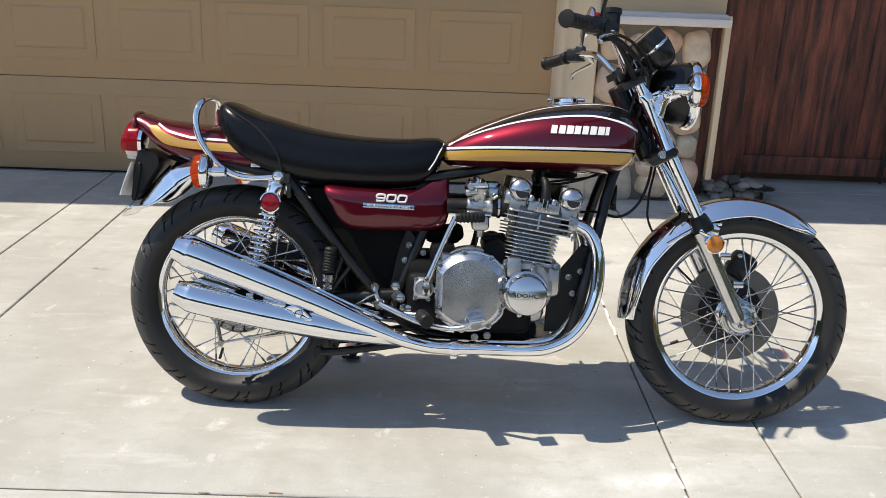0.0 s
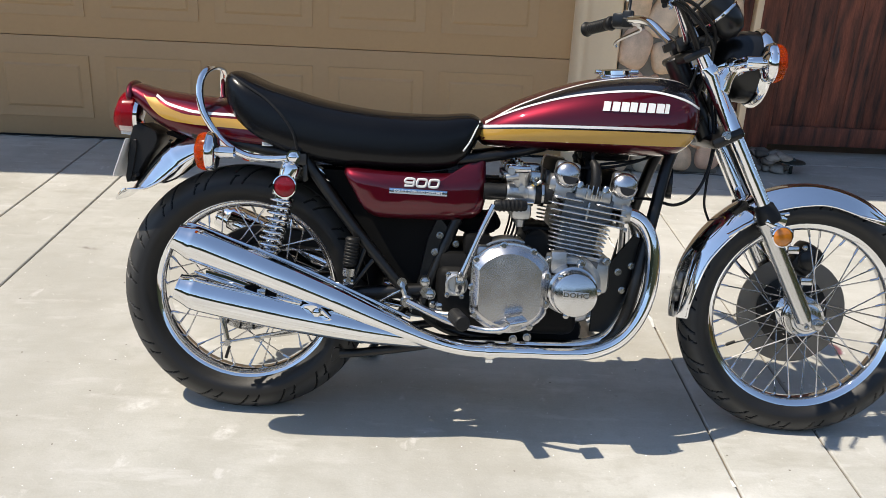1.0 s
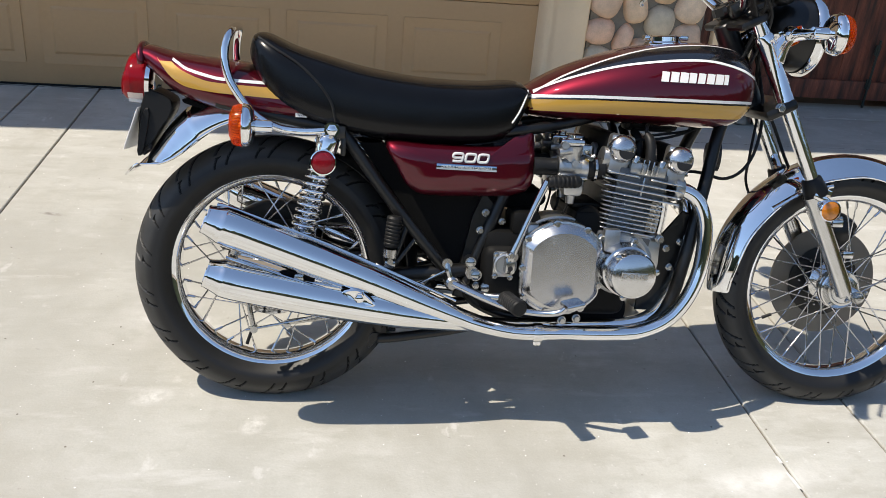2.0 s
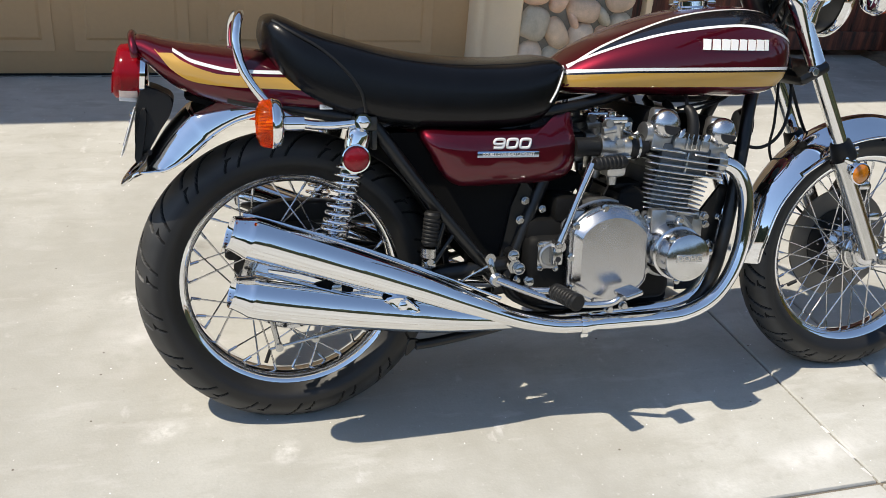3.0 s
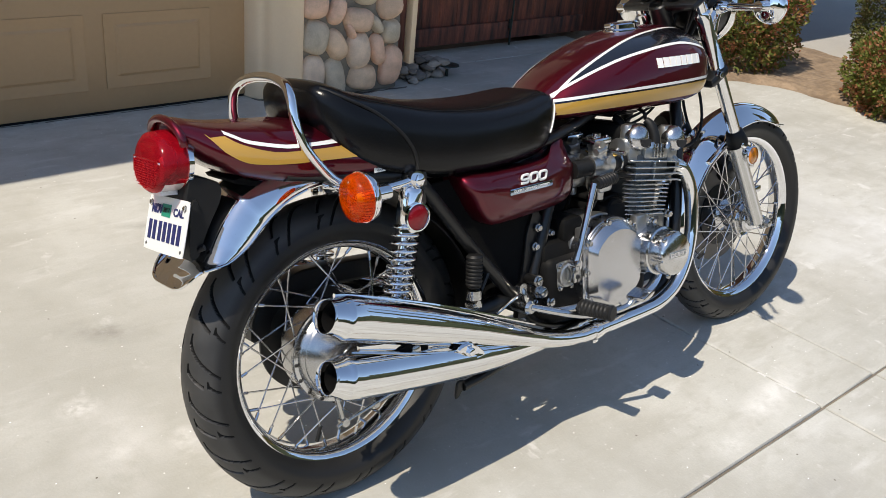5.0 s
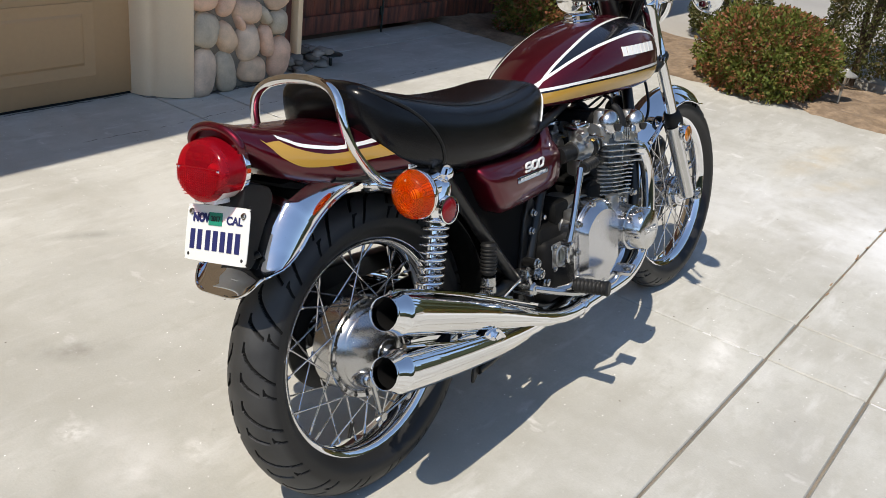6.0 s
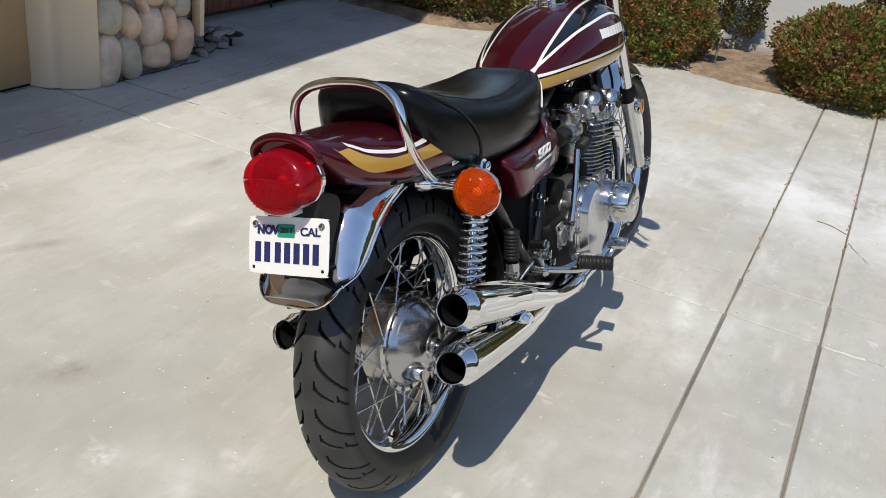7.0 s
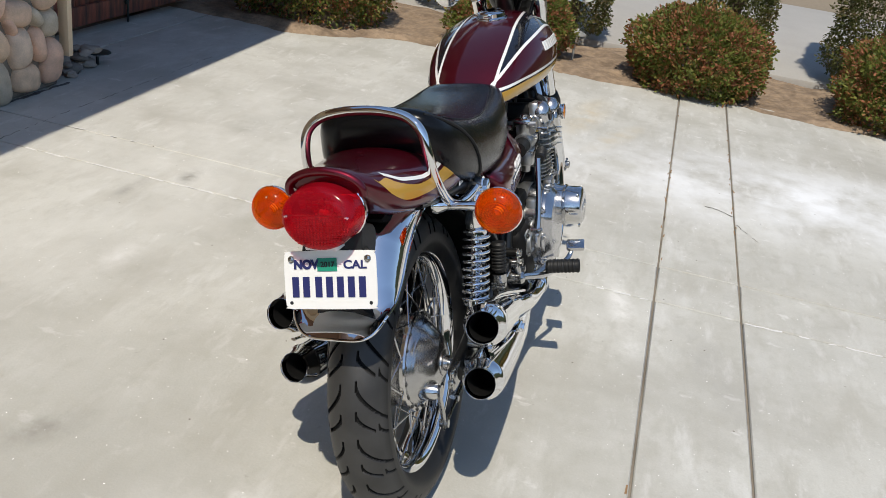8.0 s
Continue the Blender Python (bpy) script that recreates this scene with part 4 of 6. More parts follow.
part("guard_stay", plate(rounded([(-.287, .745), (-.240, .738), (-.226, .722), (-.232, .696), (-.252, .665), (-.272, .631), (-.290, .600), (-.303, .64)], 3), -.056, .056), soft_rubber, bike, "black stay between mudguard and cowl")
part("plate_bracket", merge(plate(rounded([(-.296, .715), (-.272, .745), (-.245, .735), (-.258, .69), (-.276, .655), (-.289, .605), (-.302, .606), (-.300, .66)], 3), -.034, .034), plate(rounded([(-.29, .70), (-.276, .70), (-.291, .61), (-.305, .61)], 3), -.062, .062), rod((-.290, -.050, .615), (-.275, -.062, .622), .005, .006)), soft_rubber, bike, "black plate and light bracket")

# -- rear mudguard --
def guard(center, r_crown, drop, half, a0, a1, n, thick=.0018, ends=(1, 1), kick=0.0, power=2.4, corner=0.0, square=0.0):
    """A rolled mudguard round a wheel: angles in degrees from straight ahead, counted over the top."""
    outer, cx, cz, m = [], center[0], center[2], 23
    angles = np.linspace(a0, a1, n)
    for i, a in enumerate(angles):
        u = i / (n - 1)
        near = min(1.0, u / .16) if ends[0] < 1 else 1.0
        far = min(1.0, (1 - u) / .16) if ends[1] < 1 else 1.0
        e = (ends[0] + (1 - ends[0]) * math.sin(near * math.pi / 2)) * (ends[1] + (1 - ends[1]) * math.sin(far * math.pi / 2))
        lift = kick * max(0.0, (u - .8) / .2) ** 2
        loop = []
        for k in range(m):
            s = -1 + 2 * k / (m - 1)
            sag = abs(s) ** power
            if square:
                s = math.sin(s * math.pi / 2)
                sag = 1 - max(0.0, 1 - abs(s) ** square) ** (1 / square)
            r = (r_crown(a) if callable(r_crown) else r_crown) + lift - (drop(a) if callable(drop) else drop) * e * sag
            loop.append((r, half * e * s, radians(a - corner * u ** 5 * abs(s) ** (5.0 if square else 2.0))))
        loop = loop + [(r - thick, y * .985, q) for r, y, q in reversed(loop)]
        outer.append([(cx + r * math.cos(q), y, cz + r * math.sin(q)) for r, y, q in loop])
    return rings(outer)


rear_guard = part("rear_mudguard", guard((0, 0, .318), lambda a: float(np.interp(a, (60, 95, 105, 117, 126, 131, 137, 141, 145), (.425, .432, .439, .441, .421, .409, .399, .400, .409))), lambda a: float(np.interp(a, (60, 100, 110, 119, 126, 132, 137, 141, 145), (.043, .050, .062, .074, .064, .049, .033, .018, .010))), .089, 50, 145, 96, corner=7, square=2.35), chrome, bike, "chrome rear mudguard", smooth=50)
part("tip_edge", tube([tuple(v.co) for v in rear_guard.data.vertices[-46:-23]], .0028, 8, 2), chrome, rear_guard)
pair("rolled_edge", tube([(r * math.cos(radians(a)), -.0885, .318 + r * math.sin(radians(a))) for a, r in ((55, .382), (80, .383), (95, .384), (104, .382), (110, .377), (117.6, .367), (123.7, .3585), (128.7, .360), (132.5, .3675), (135.4, .382), (137.6, .396))], .003, 8), chrome, rear_guard)
part("under_tray", merge(plate(rounded([(-.20, .725), (-.12, .706), (.0, .697), (.12, .695), (.12, .702), (-.12, .714), (-.19, .735)], 2), -.06, .06)), matte_black, cowl, "black underside")

# -- grab rail --
rail = [(.140, -.147, .690), (.112, -.146, .685), (.066, -.142, .682), (.018, -.137, .687), (-.030, -.133, .711), (-.061, -.130, .743), (-.089, -.127, .785), (-.101, -.123, .828), (-.100, -.113, .868), (-.093, -.086, .891), (-.088, -.043, .901), (-.086, 0, .903)]
rail += [(x, -y, z) for x, y, z in reversed(rail[:-1])]
grab = part("grab_rail", tube(rail, .0095, 14, 8), chrome, bike, "chrome grab rail behind the seat", smooth=60)
pair("rail_bolt", merge(hexbolt((.140, -.154, .690), (0, -1, 0), .009, .01), lathe([(0, .016), (.008, .016)], (.140, -.140, .690), (0, -1, 0), 20)), zinc, grab)


# -- direction indicators --
def indicator(x, y, z, ahead, arm, back=.045):
    """One round lamp on its stalk; ahead is +1 or -1."""
    w = (ahead, 0, 0)
    lamp = part("turn_signal", merge(lathe([(-.052, .0135), (-.018, .0145), (-.015, .022), (-.012, .036), (-.006, .0435), (.002, .0458), (.008, .0445), (.0075, .0425), (-.004, .022), (-.008, .008), (-.008, .001)], (x, y, z), w, 36)), chrome, bike, "orange turn signal in a chrome shell", smooth=50)
    lens = part("lens", lathe([(.006, .0445), (.022, .043), (.031, .038), (.035, .028), (.0345, .014), (.0355, .001)], (x, y, z), w, 40), orange_lens, lamp, "orange lens", smooth=45)
    part("lens_cone", lathe([(.0335, .012), (.0375, .004), (.0385, .0006)], (x, y, z), w, 20), orange_lens, lens)
    part("lens_screw", dome((x + ahead * .0325, y, z + .031), w, .0028, .0022, 10, 3), chrome, lens)
    part("bulb", lathe([(-.008, .008), (.004, .009), (.012, .0085), (.018, .005), (.019, .001)], (x, y, z), w, 16), plate_white, lamp, "clear bulb")
    for r in (.010, .0155, .021, .0265):
        loop = [(x + ahead * .0350, y + r * math.cos(t), z + r * math.sin(t)) for t in np.linspace(0, 2 * math.pi, 24)]
        part("lens_ring", tube(loop, .0010, 5, 1), orange_lens, lens)
    for k in range(44):
        a = 2 * math.pi * k / 44
        part("lens_flute", tube([(x + ahead * d, y + r * math.cos(a), z + r * math.sin(a)) for d, r in ((.009, .0440), (.022, .0425), (.030, .0385))], .0011, 4, 2), orange_lens, lens)
    part("rim_ring", tube([(x + ahead * .007, y + .0455 * math.cos(t), z + .0455 * math.sin(t)) for t in np.linspace(0, 2 * math.pi, 28)], .0022, 6, 1), chrome, lamp)
    s = 1 if y > 0 else -1
    part("stalk", merge(rod((x - ahead * back, y + s * .012, z), (x - ahead * back, arm, z), .0092, n=16), lathe([(0, .018), (.006, .0185), (.02, .014), (.03, .010)], (x - ahead * back, arm, z), (0, s, 0), 20)), chrome, lamp, "chrome stalk")
    return lamp


indicator(-.040, -.238, .699, -1, -.102, .014)
indicator(-.040, .238, .691, -1, .102, .014)

# -- side covers with their badges --
cover_line = rounded([(.262, .671), (.285, .618), (.308, .578), (.333, .554), (.372, .547), (.470, .547), (.563, .550), (.602, .567), (.615, .612), (.613, .66), (.610, .712), (.590, .705), (.568, .687), (.535, .668), (.448, .666), (.35, .670)], 3)


def toed(shape):
    """Draws the outer face in a little towards the front."""
    return [(x, y + .09 * (x - .447) * (1 if y < -.11 else 0), z) for x, y, z in shape[0]], shape[1]


def cover_shape():
    cx, cz = .44, .612
    loops = []
    for shrink, y in ((1.0, -.100), (1.0, -.138), (.985, -.148), (.95, -.1545), (.86, -.160), (.6, -.1635), (.3, -.165), (.02, -.165)):
        loops.append([(cx + (x - cx) * shrink, y + .9 * max(0, cz + (z - cz) * shrink - .645) + .55 * max(0, .578 - cz - (z - cz) * shrink), cz + (z - cz) * shrink) for x, z in cover_line])
    return toed(rings(loops))


for side, shape in (("right", cover_shape()), ("left", mirrored(cover_shape()))):
    cover = part("side_cover", shape, burgundy, bike, "burgundy side cover", smooth=50)
    if side == "right":
        part("badge_strip", toed(block((.447, -.1652, .6195), (.142, .0025, .0135), .001, (0, 1.4, 0))), badge_sky_tint, cover, "metal badge strip tinted blue for the mirrored sky")
        lettering("badge_text", "DOUBLE OVERHEAD CAMSHAFT", .0088, plate_white, cover, pose(.447, -.1670, .6195, 0, 0, 5.1) @ pose(0, 0, 0, 90, 0, 0) @ pose(0, 0, 0, 0, 0, -1.4), .0002, wide=.93)
        for k in range(3):
            x0 = .408 + .0325 * k
            zero = [(0, .003), (0, .016), (.004, .020), (.020, .020), (.024, .016), (.024, .003), (.020, -.001), (.004, -.001), (0, .003)]
            nine = [(.001, -.001), (.020, -.001), (.024, .003), (.024, .016), (.020, .020), (.004, .020), (0, .016), (0, .012), (.004, .0085), (.022, .0085)]
            path = [(.452 + .92 * (x0 + x + .2 * z - .452), -.1658, .6345 + .82 * z - (x0 + x - .45) * .022) for x, z in (zero if k else nine)]
            part("badge_number", toed(tube(path, .0032, 8, 3)), stripe_white, cover, "white raised numeral", smooth=60)

# -- wheels --
def tyre_shape(radius, width, rim, pitches, hub, around=1296, lanes=61):
    """A tyre about the y axis, with hooked grooves cut into its tread."""
    across = []
    for s in np.linspace(-1, 1, lanes):            # tread, shoulder to shoulder
        a = s * 1.32
        across.append((radius - width * .5 * 1.02 * (1 - math.cos(a)) * .98, width * .5 * math.sin(a) / math.sin(1.32), s))
    edge_r, edge_y = across[0][0], width * .5
    wall = [(rim + (edge_r - rim) * t, edge_y * (.62 + .41 * math.sin(math.pi * .5 * min(1, t * 1.5)) - .05 * max(0, t - .7)), 2) for t in (0, .05, .12, .2, .3, .4, .5, .6, .7, .76, .78, .86, .94)]
    profile = [(r, -y, q) for r, y, q in wall] + across + [(r, y, q) for r, y, q in reversed(wall)]
    m = len(profile)
    rr = np.array([p[0] for p in profile])
    yy = np.array([p[1] for p in profile])
    ss = np.array([p[2] for p in profile])
    turn = np.arange(around) / around
    R = np.repeat(rr[None, :], around, 0)
    lane = np.abs(ss)
    step, arc = 2 * math.pi * radius / pitches, width * .66
    for side, start in ((1, .15), (-1, 0.0)):
        # a long hook, a short one half a pitch on, and a nick at the shoulder
        for shift, lo, hi, bend, wide in ((0.0, .20, 1.0, 1.25, .0031), (1.0, .20, .62, .60, .0031), (1.50, .74, 1.0, .34, .0028)):
            sel = (np.sign(ss) == side) & (lane >= lo - .02) & (lane <= hi)
            t = np.clip((lane - lo) / (hi - lo), 0, 1)
            path = .72 * np.sqrt(t) + .28 * t
            slope = bend * (.36 / np.sqrt(t + .02) + .28) / (hi - lo) * step / arc
            phase = (turn[:, None] * pitches * .5 - (.5 * (shift + start + bend * path))[None, :] + .5) % 1.0 - .5
            reach = np.abs(phase) * 2 * step / np.sqrt(1 + slope ** 2)[None, :]
            R -= .0075 * np.clip((wide - reach) / .0010 + .5, 0, 1) * sel[None, :]
    ang = 2 * math.pi * turn
    X, Z, Y = R * np.cos(ang)[:, None], R * np.sin(ang)[:, None], np.repeat(yy[None, :], around, 0)
    # the tyre sits flat where it bears on the concrete
    world = np.array(bike.matrix_basis @ hub)
    flat = world[2, 0] * X + world[2, 1] * Y + world[2, 2] * Z + world[2, 3]
    Z = Z + np.maximum(0, .001 - flat) / world[2, 2]
    verts = np.stack([X, Y, Z], -1).reshape(-1, 3).tolist()
    faces = []
    for i in range(around):
        j = (i + 1) % around
        for k in range(m - 1):
            faces.append((i * m + k, i * m + k + 1, j * m + k + 1, j * m + k))
    deep = rr[None, :] - R > .0030
    ahead = np.roll(deep, -1, 0)
    cut = deep[:, :-1].astype(int) + deep[:, 1:] + ahead[:, :-1] + ahead[:, 1:] >= 2
    return (verts, faces), cut.ravel().astype(int).tolist()


def tyre_part(wheel, *size):
    """The tyre of a wheel: road dust lies on its running surface; its grooves carry painted shade."""
    shape, cut = tyre_shape(*size)
    ob = part("tyre", shape, rubber, wheel, "black rubber tyre with hooked tread grooves", smooth=28)
    ob.data.materials.append(groove_shade)
    ob.data.polygons.foreach_set("material_index", cut)
    return ob


def about_y(profile, n=96):
    """A ring turned about the y axis; profile is a closed loop of (radius, y)."""
    loops = [[(r * math.cos(a), y, r * math.sin(a)) for r, y in profile] for a in np.linspace(0, 2 * math.pi, n, endpoint=False)]
    return rings(loops + loops[:1], True, False)


def rim_shape(lip, half):
    return about_y([(lip, -half), (lip + .0015, -half + .002), (lip - .002, -half + .0045), (lip - .008, -half + .006), (lip - .0115, -half * .62), (lip - .015, -half * .3), (lip - .015, half * .3), (lip - .0115, half * .62), (lip - .008, half - .006), (lip - .002, half - .0045), (lip + .0015, half - .002), (lip, half), (lip - .004, half - .001), (lip - .011, half - .006), (lip - .0155, half * .68), (lip - .0195, half * .3), (lip - .0195, -half * .3), (lip - .0155, -half * .68), (lip - .011, -half + .006), (lip - .004, -half + .001)])


def spokes(wheel, rim_r, hub_r, hub_y, count, lead):
    """Crossed wire spokes, four kinds in turn, each with its nipple."""
    meshes = []
    for side, way in ((-1, 1), (1, 1), (-1, -1), (1, -1)):
        a = radians(lead) * way
        hub = (hub_r * math.cos(a), hub_y[0 if side < 0 else 1], hub_r * math.sin(a))
        rim = (rim_r, side * .006, 0)
        v = Vector(rim) - Vector(hub)
        meshes.append(made("spoke", merge(rod(hub, rim, .0019, n=7), rod(Vector(rim) - v.normalized() * .02, rim, .0034, n=6)), worn_chrome))
    for k in range(count):
        ob = new("spoke", meshes[k % 4])
        ob.parent = wheel
        ob.matrix_basis = pose(0, 0, 0, 0, k * 360 / count, 0)


REAR_R, FRONT_R = .329, .327
REAR_HUB, FRONT_C = Vector((.004, 0, .327)), Vector((1.480, 0, .323))
rear_wheel = part("rear_wheel", merge(lathe([(-.085, .03), (-.08, .055), (-.045, .088), (-.035, .100), (-.02, .103), (.03, .103), (.036, .085), (.075, .06), (.085, .035)], (0, 0, 0), (0, 1, 0), 56)), buffed, bike, "rear wire wheel with polished drum hub", smooth=40)
rear_wheel.matrix_basis = pose(*REAR_HUB)
tyre_part(rear_wheel, REAR_R, .120, .2385, 36, pose(*REAR_HUB), 1980, 111)
part("rim", rim_shape(.238, .038), chrome, rear_wheel, "chrome rim", smooth=40)
part("brake_panel", lathe([(.034, .092), (.042, .091), (.050, .084), (.062, .060), (.072, .036), (.076, .030), (.088, .028), (.089, .018), (.098, .017), (.099, .001)], (0, 0, 0), (0, -1, 0), 56), buffed, rear_wheel, "polished domed brake panel", smooth=40)
part("spoke_flange", lathe([(.022, .109), (.030, .111), (.034, .109), (.034, .09)], (0, 0, 0), (0, -1, 0), 56), polished, rear_wheel)
for k in range(18):
    a = 2 * math.pi * k / 18
    part("flange_bolt", dome((.1045 * math.cos(a), -.034, .1045 * math.sin(a)), (0, -1, 0), .0045, .004, 10, 3), dark_steel, rear_wheel)
spokes(rear_wheel, .2195, .104, (-.03, .03), 36, 38)
part("sprocket", about_y([(.12, .088), (.12, .094), (.07, .094), (.07, .088)], 64), dark_steel, rear_wheel, "steel sprocket")
part("valve", rod((-.205 * math.sin(.3), -.01, -.205 * math.cos(.3)), (-.17 * math.sin(.3), -.014, -.17 * math.cos(.3)), .0045, .004), soft_rubber, rear_wheel)
part("cam_boss", merge(lathe([(.05, .022), (.078, .02), (.088, .016)], (-.054, 0, -.040), (0, -1, 0), 24), block((-.024, -.072, -.034), (.05, .02, .018), .005, (0, 35, 0))), polished, rear_wheel)

part("rear_axle", merge(rod((.004, -.165, .327), (.004, .142, .327), .0085), lathe([(0, .017), (.014, .017)], (.004, -.135, .327), (0, -1, 0), 6), lathe([(0, .015), (.012, .015)], (.004, -.152, .327), (0, -1, 0), 16)), zinc, bike)
part("brake_arm", merge(tube([(-.050, -.086, .286), (-.043, -.089, .242), (-.034, -.088, .200)], .0055, 10, 4, 1.3), lathe([(-.010, .009), (.010, .009)], (-.033, -.088, .197), (0, 1, 0), 16), lathe([(-.01, .014), (.008, .014)], (-.050, -.084, .287), (0, 1, 0), 16)), zinc, bike, "brake lever arm on the rear drum")
part("brake_rod", tube([(-.052, -.092, .194), (.10, -.10, .232), (.30, -.112, .30), (.42, -.145, .372)], .0035, 8), zinc, bike)
part("torque_link", merge(tube([(.045, -.088, .215), (.2, -.10, .245), (.35, -.11, .275)], .007, 8, 6, 1.5), hexbolt((.045, -.094, .213), (0, -1, 0), .008)), zinc, bike)

front_wheel = part("front_wheel", merge(lathe([(-.062, .022), (-.058, .040), (-.035, .043), (-.03, .054), (-.022, .054), (-.018, .034), (.018, .034), (.03, .05), (.05, .05), (.062, .022)], (0, 0, 0), (0, 1, 0), 48)), polished, bike, "front wire wheel with single brake disc", smooth=40)
front_wheel.matrix_basis = STEER @ pose(*FRONT_C)
tyre_part(front_wheel, FRONT_R, .092, .2500, 40, STEER @ pose(*FRONT_C))
part("rim", rim_shape(.2495, .030), chrome, front_wheel, "chrome rim", smooth=40)
spokes(front_wheel, .231, .046, (-.027, .034), 40, 62)
part("brake_disc", about_y([(.148, .052), (.148, .059), (.092, .059), (.092, .052)], 72), disc_steel, front_wheel, "steel brake disc", smooth=30)
part("disc_carrier", about_y([(.097, .048), (.097, .055), (.044, .05), (.044, .042)], 56), frame_black, front_wheel, "black disc carrier")
for k in range(14):
    a = 2 * math.pi * k / 14
    part("carrier_bolt", merge(dome((.069 * math.cos(a), .046, .069 * math.sin(a)), (0, -1, 0), .0042, .004, 10, 3)), zinc, front_wheel)
cap_ = part("hub_cap", lathe([(.0, .053), (.008, .053), (.011, .050), (.009, .045), (.008, .039), (.010, .037), (.024, .0355), (.029, .031), (.030, .020), (.036, .018), (.038, .012)], (0, -.034, 0), (0, -1, 0), 48), polished, front_wheel, "polished domed hub cap")
for k in range(5):
    a = 2 * math.pi * k / 5 + .4
    part("cap_screw", dome((.0455 * math.cos(a), -.043, .0455 * math.sin(a)), (0, -1, 0), .0038, .003, 10, 3), zinc, cap_)
part("valve", rod((-.21 * math.cos(.45), -.012, -.21 * math.sin(.45)), (-.185 * math.cos(.45), -.016, -.185 * math.sin(.45)), .0045, .004), soft_rubber, front_wheel)

# -- front fork, steered --
def steered(shape):
    return moved(shape, STEER)


def fork_x(z):
    return 1.3635 - (z - .543) * .519


for s in (-1, 1):
    y = s * .093
    leg = part("fork_slider", steered(merge(lathe([(0, .012), (.006, .0215), (.05, .0225), (.262, .0225), (.27, .0245), (.288, .0245)], (fork_x(.325) - .012, y, .322), (-.461, 0, .887), 24), block((1.484, y, .325), (.052, .034, .034), .008, (0, 27, 0)))), polished, bike, "polished fork slider", smooth=45)
    part("axle_cap", steered(merge(hexbolt((1.487, y + s * .018, .322), (0, s, 0), .013, .014), hexbolt((1.462, y + s * .015, .312), (0, s, 0), .005, .008), hexbolt((1.51, y + s * .015, .335), (0, s, 0), .005, .008))), zinc, leg)
    for z in (.51, .43):
        part("fork_lug", steered(block((fork_x(z) + .03, y, z), (.03, .014, .02), .004)), polished, leg)
    part("dust_boot", steered(lathe([(0, .021), (.004, .029), (.016, .030), (.034, .027), (.05, .024), (.054, .019)], (fork_x(.575), y, .575), (-.461, 0, .887), 24)), soft_rubber, leg, "black rubber dust boot", smooth=45)
    part("fork_tube", steered(rod((fork_x(.58), y, .58), (fork_x(1.0), y, 1.0), .018, n=24)), chrome, bike, "chrome fork tube")
    ear = part("lamp_ear", steered(merge(lathe([(0, .0225), (.006, .0238), (.014, .0238), (.018, .0208), (.17, .0212), (.19, .0225), (.195, .020)], (fork_x(.785), y, .785), (-.461, 0, .887), 24), rings([[(x, y + s * d, z) for x, z in ((1.155, .952), (1.168, .905), (1.20, .925), (1.235, .945), (1.25, .968), (1.235, .985), (1.20, .975))] for d in (.004, .009)]))), chrome, bike, "chrome fork cover with headlamp bracket", smooth=40)
    part("lamp_bracket", steered(tube([(fork_x(.905) + .004, y, .905), (fork_x(.93) + .03, y + s * .002, .935), (1.215, y + s * .004, .958), (1.252, y + s * .004, .966)], [.030, .024, .017, .014], 16, 6, .7)), chrome, ear, "flared chrome headlamp bracket", smooth=60)
    part("fork_clamp_bolt", steered(merge(hexbolt((fork_x(.80) - .025, y + s * .02, .79), (0, s, 0), .01, .014))), zinc, ear)
    ref = part("reflector", steered(dome((fork_x(.547) + .006, y + s * .036, .547), (.1, s, 0), .0245, .006, 28, 5)), amber, bike, "round amber reflector", smooth=60)
    part("reflector_cup", steered(merge(lathe([(0, .012), (.016, .025), (.024, .027), (.026, .0245)], (fork_x(.547) + .006, y + s * .012, .547), (0, s, 0), 28, False), block((fork_x(.575), y + s * .006, .575), (.05, .045, .02), .006, (0, 27, 0)))), chrome, ref)
part("lower_yoke", steered(merge(block((fork_x(.79) - .024, 0, .785), (.085, .24, .03), .012, (0, -27, 0)))), frame_black, bike, "black lower fork yoke")
part("upper_yoke", steered(merge(block((fork_x(.985) - .02, 0, .985), (.07, .235, .02), .008, (0, -27, 0)), lathe([(0, .02), (.02, .018)], HEAD + RAKE * .05, RAKE, 6))), frame_black, bike, "black upper fork yoke")
part("headstock", rod(HEAD + RAKE * .03, HEAD - RAKE * .20, .028, n=28, bevel=.004), frame_black, bike, "black steering head")
part("front_axle", steered(rod((1.486, -.125, .325), (1.486, .125, .325), .008)), zinc, bike)
caliper = part("brake_caliper", steered(merge(block((1.505, .066, .465), (.075, .075, .085), .02, (0, 30, 0)), lathe([(0, .03), (.03, .03), (.036, .022)], (1.505, .055, .465), (0, -1, 0), 24))), frame_black, bike, "black brake caliper")
part("bleed_bolt", steered(hexbolt((1.49, .028, .50), (0, -1, 0), .006)), zinc, caliper)

# -- front mudguard --
front_guard = part("front_mudguard", steered(moved(guard((0, 0, 0), lambda a: float(np.interp(a, (50, 65, 90, 135, 183), (.340, .346, .352, .356, .353))), .050, .062, 50, 183, 60, ends=(.35, .8), power=2.2), Matrix.Translation(FRONT_C))), chrome, bike, "chrome front mudguard", smooth=50)
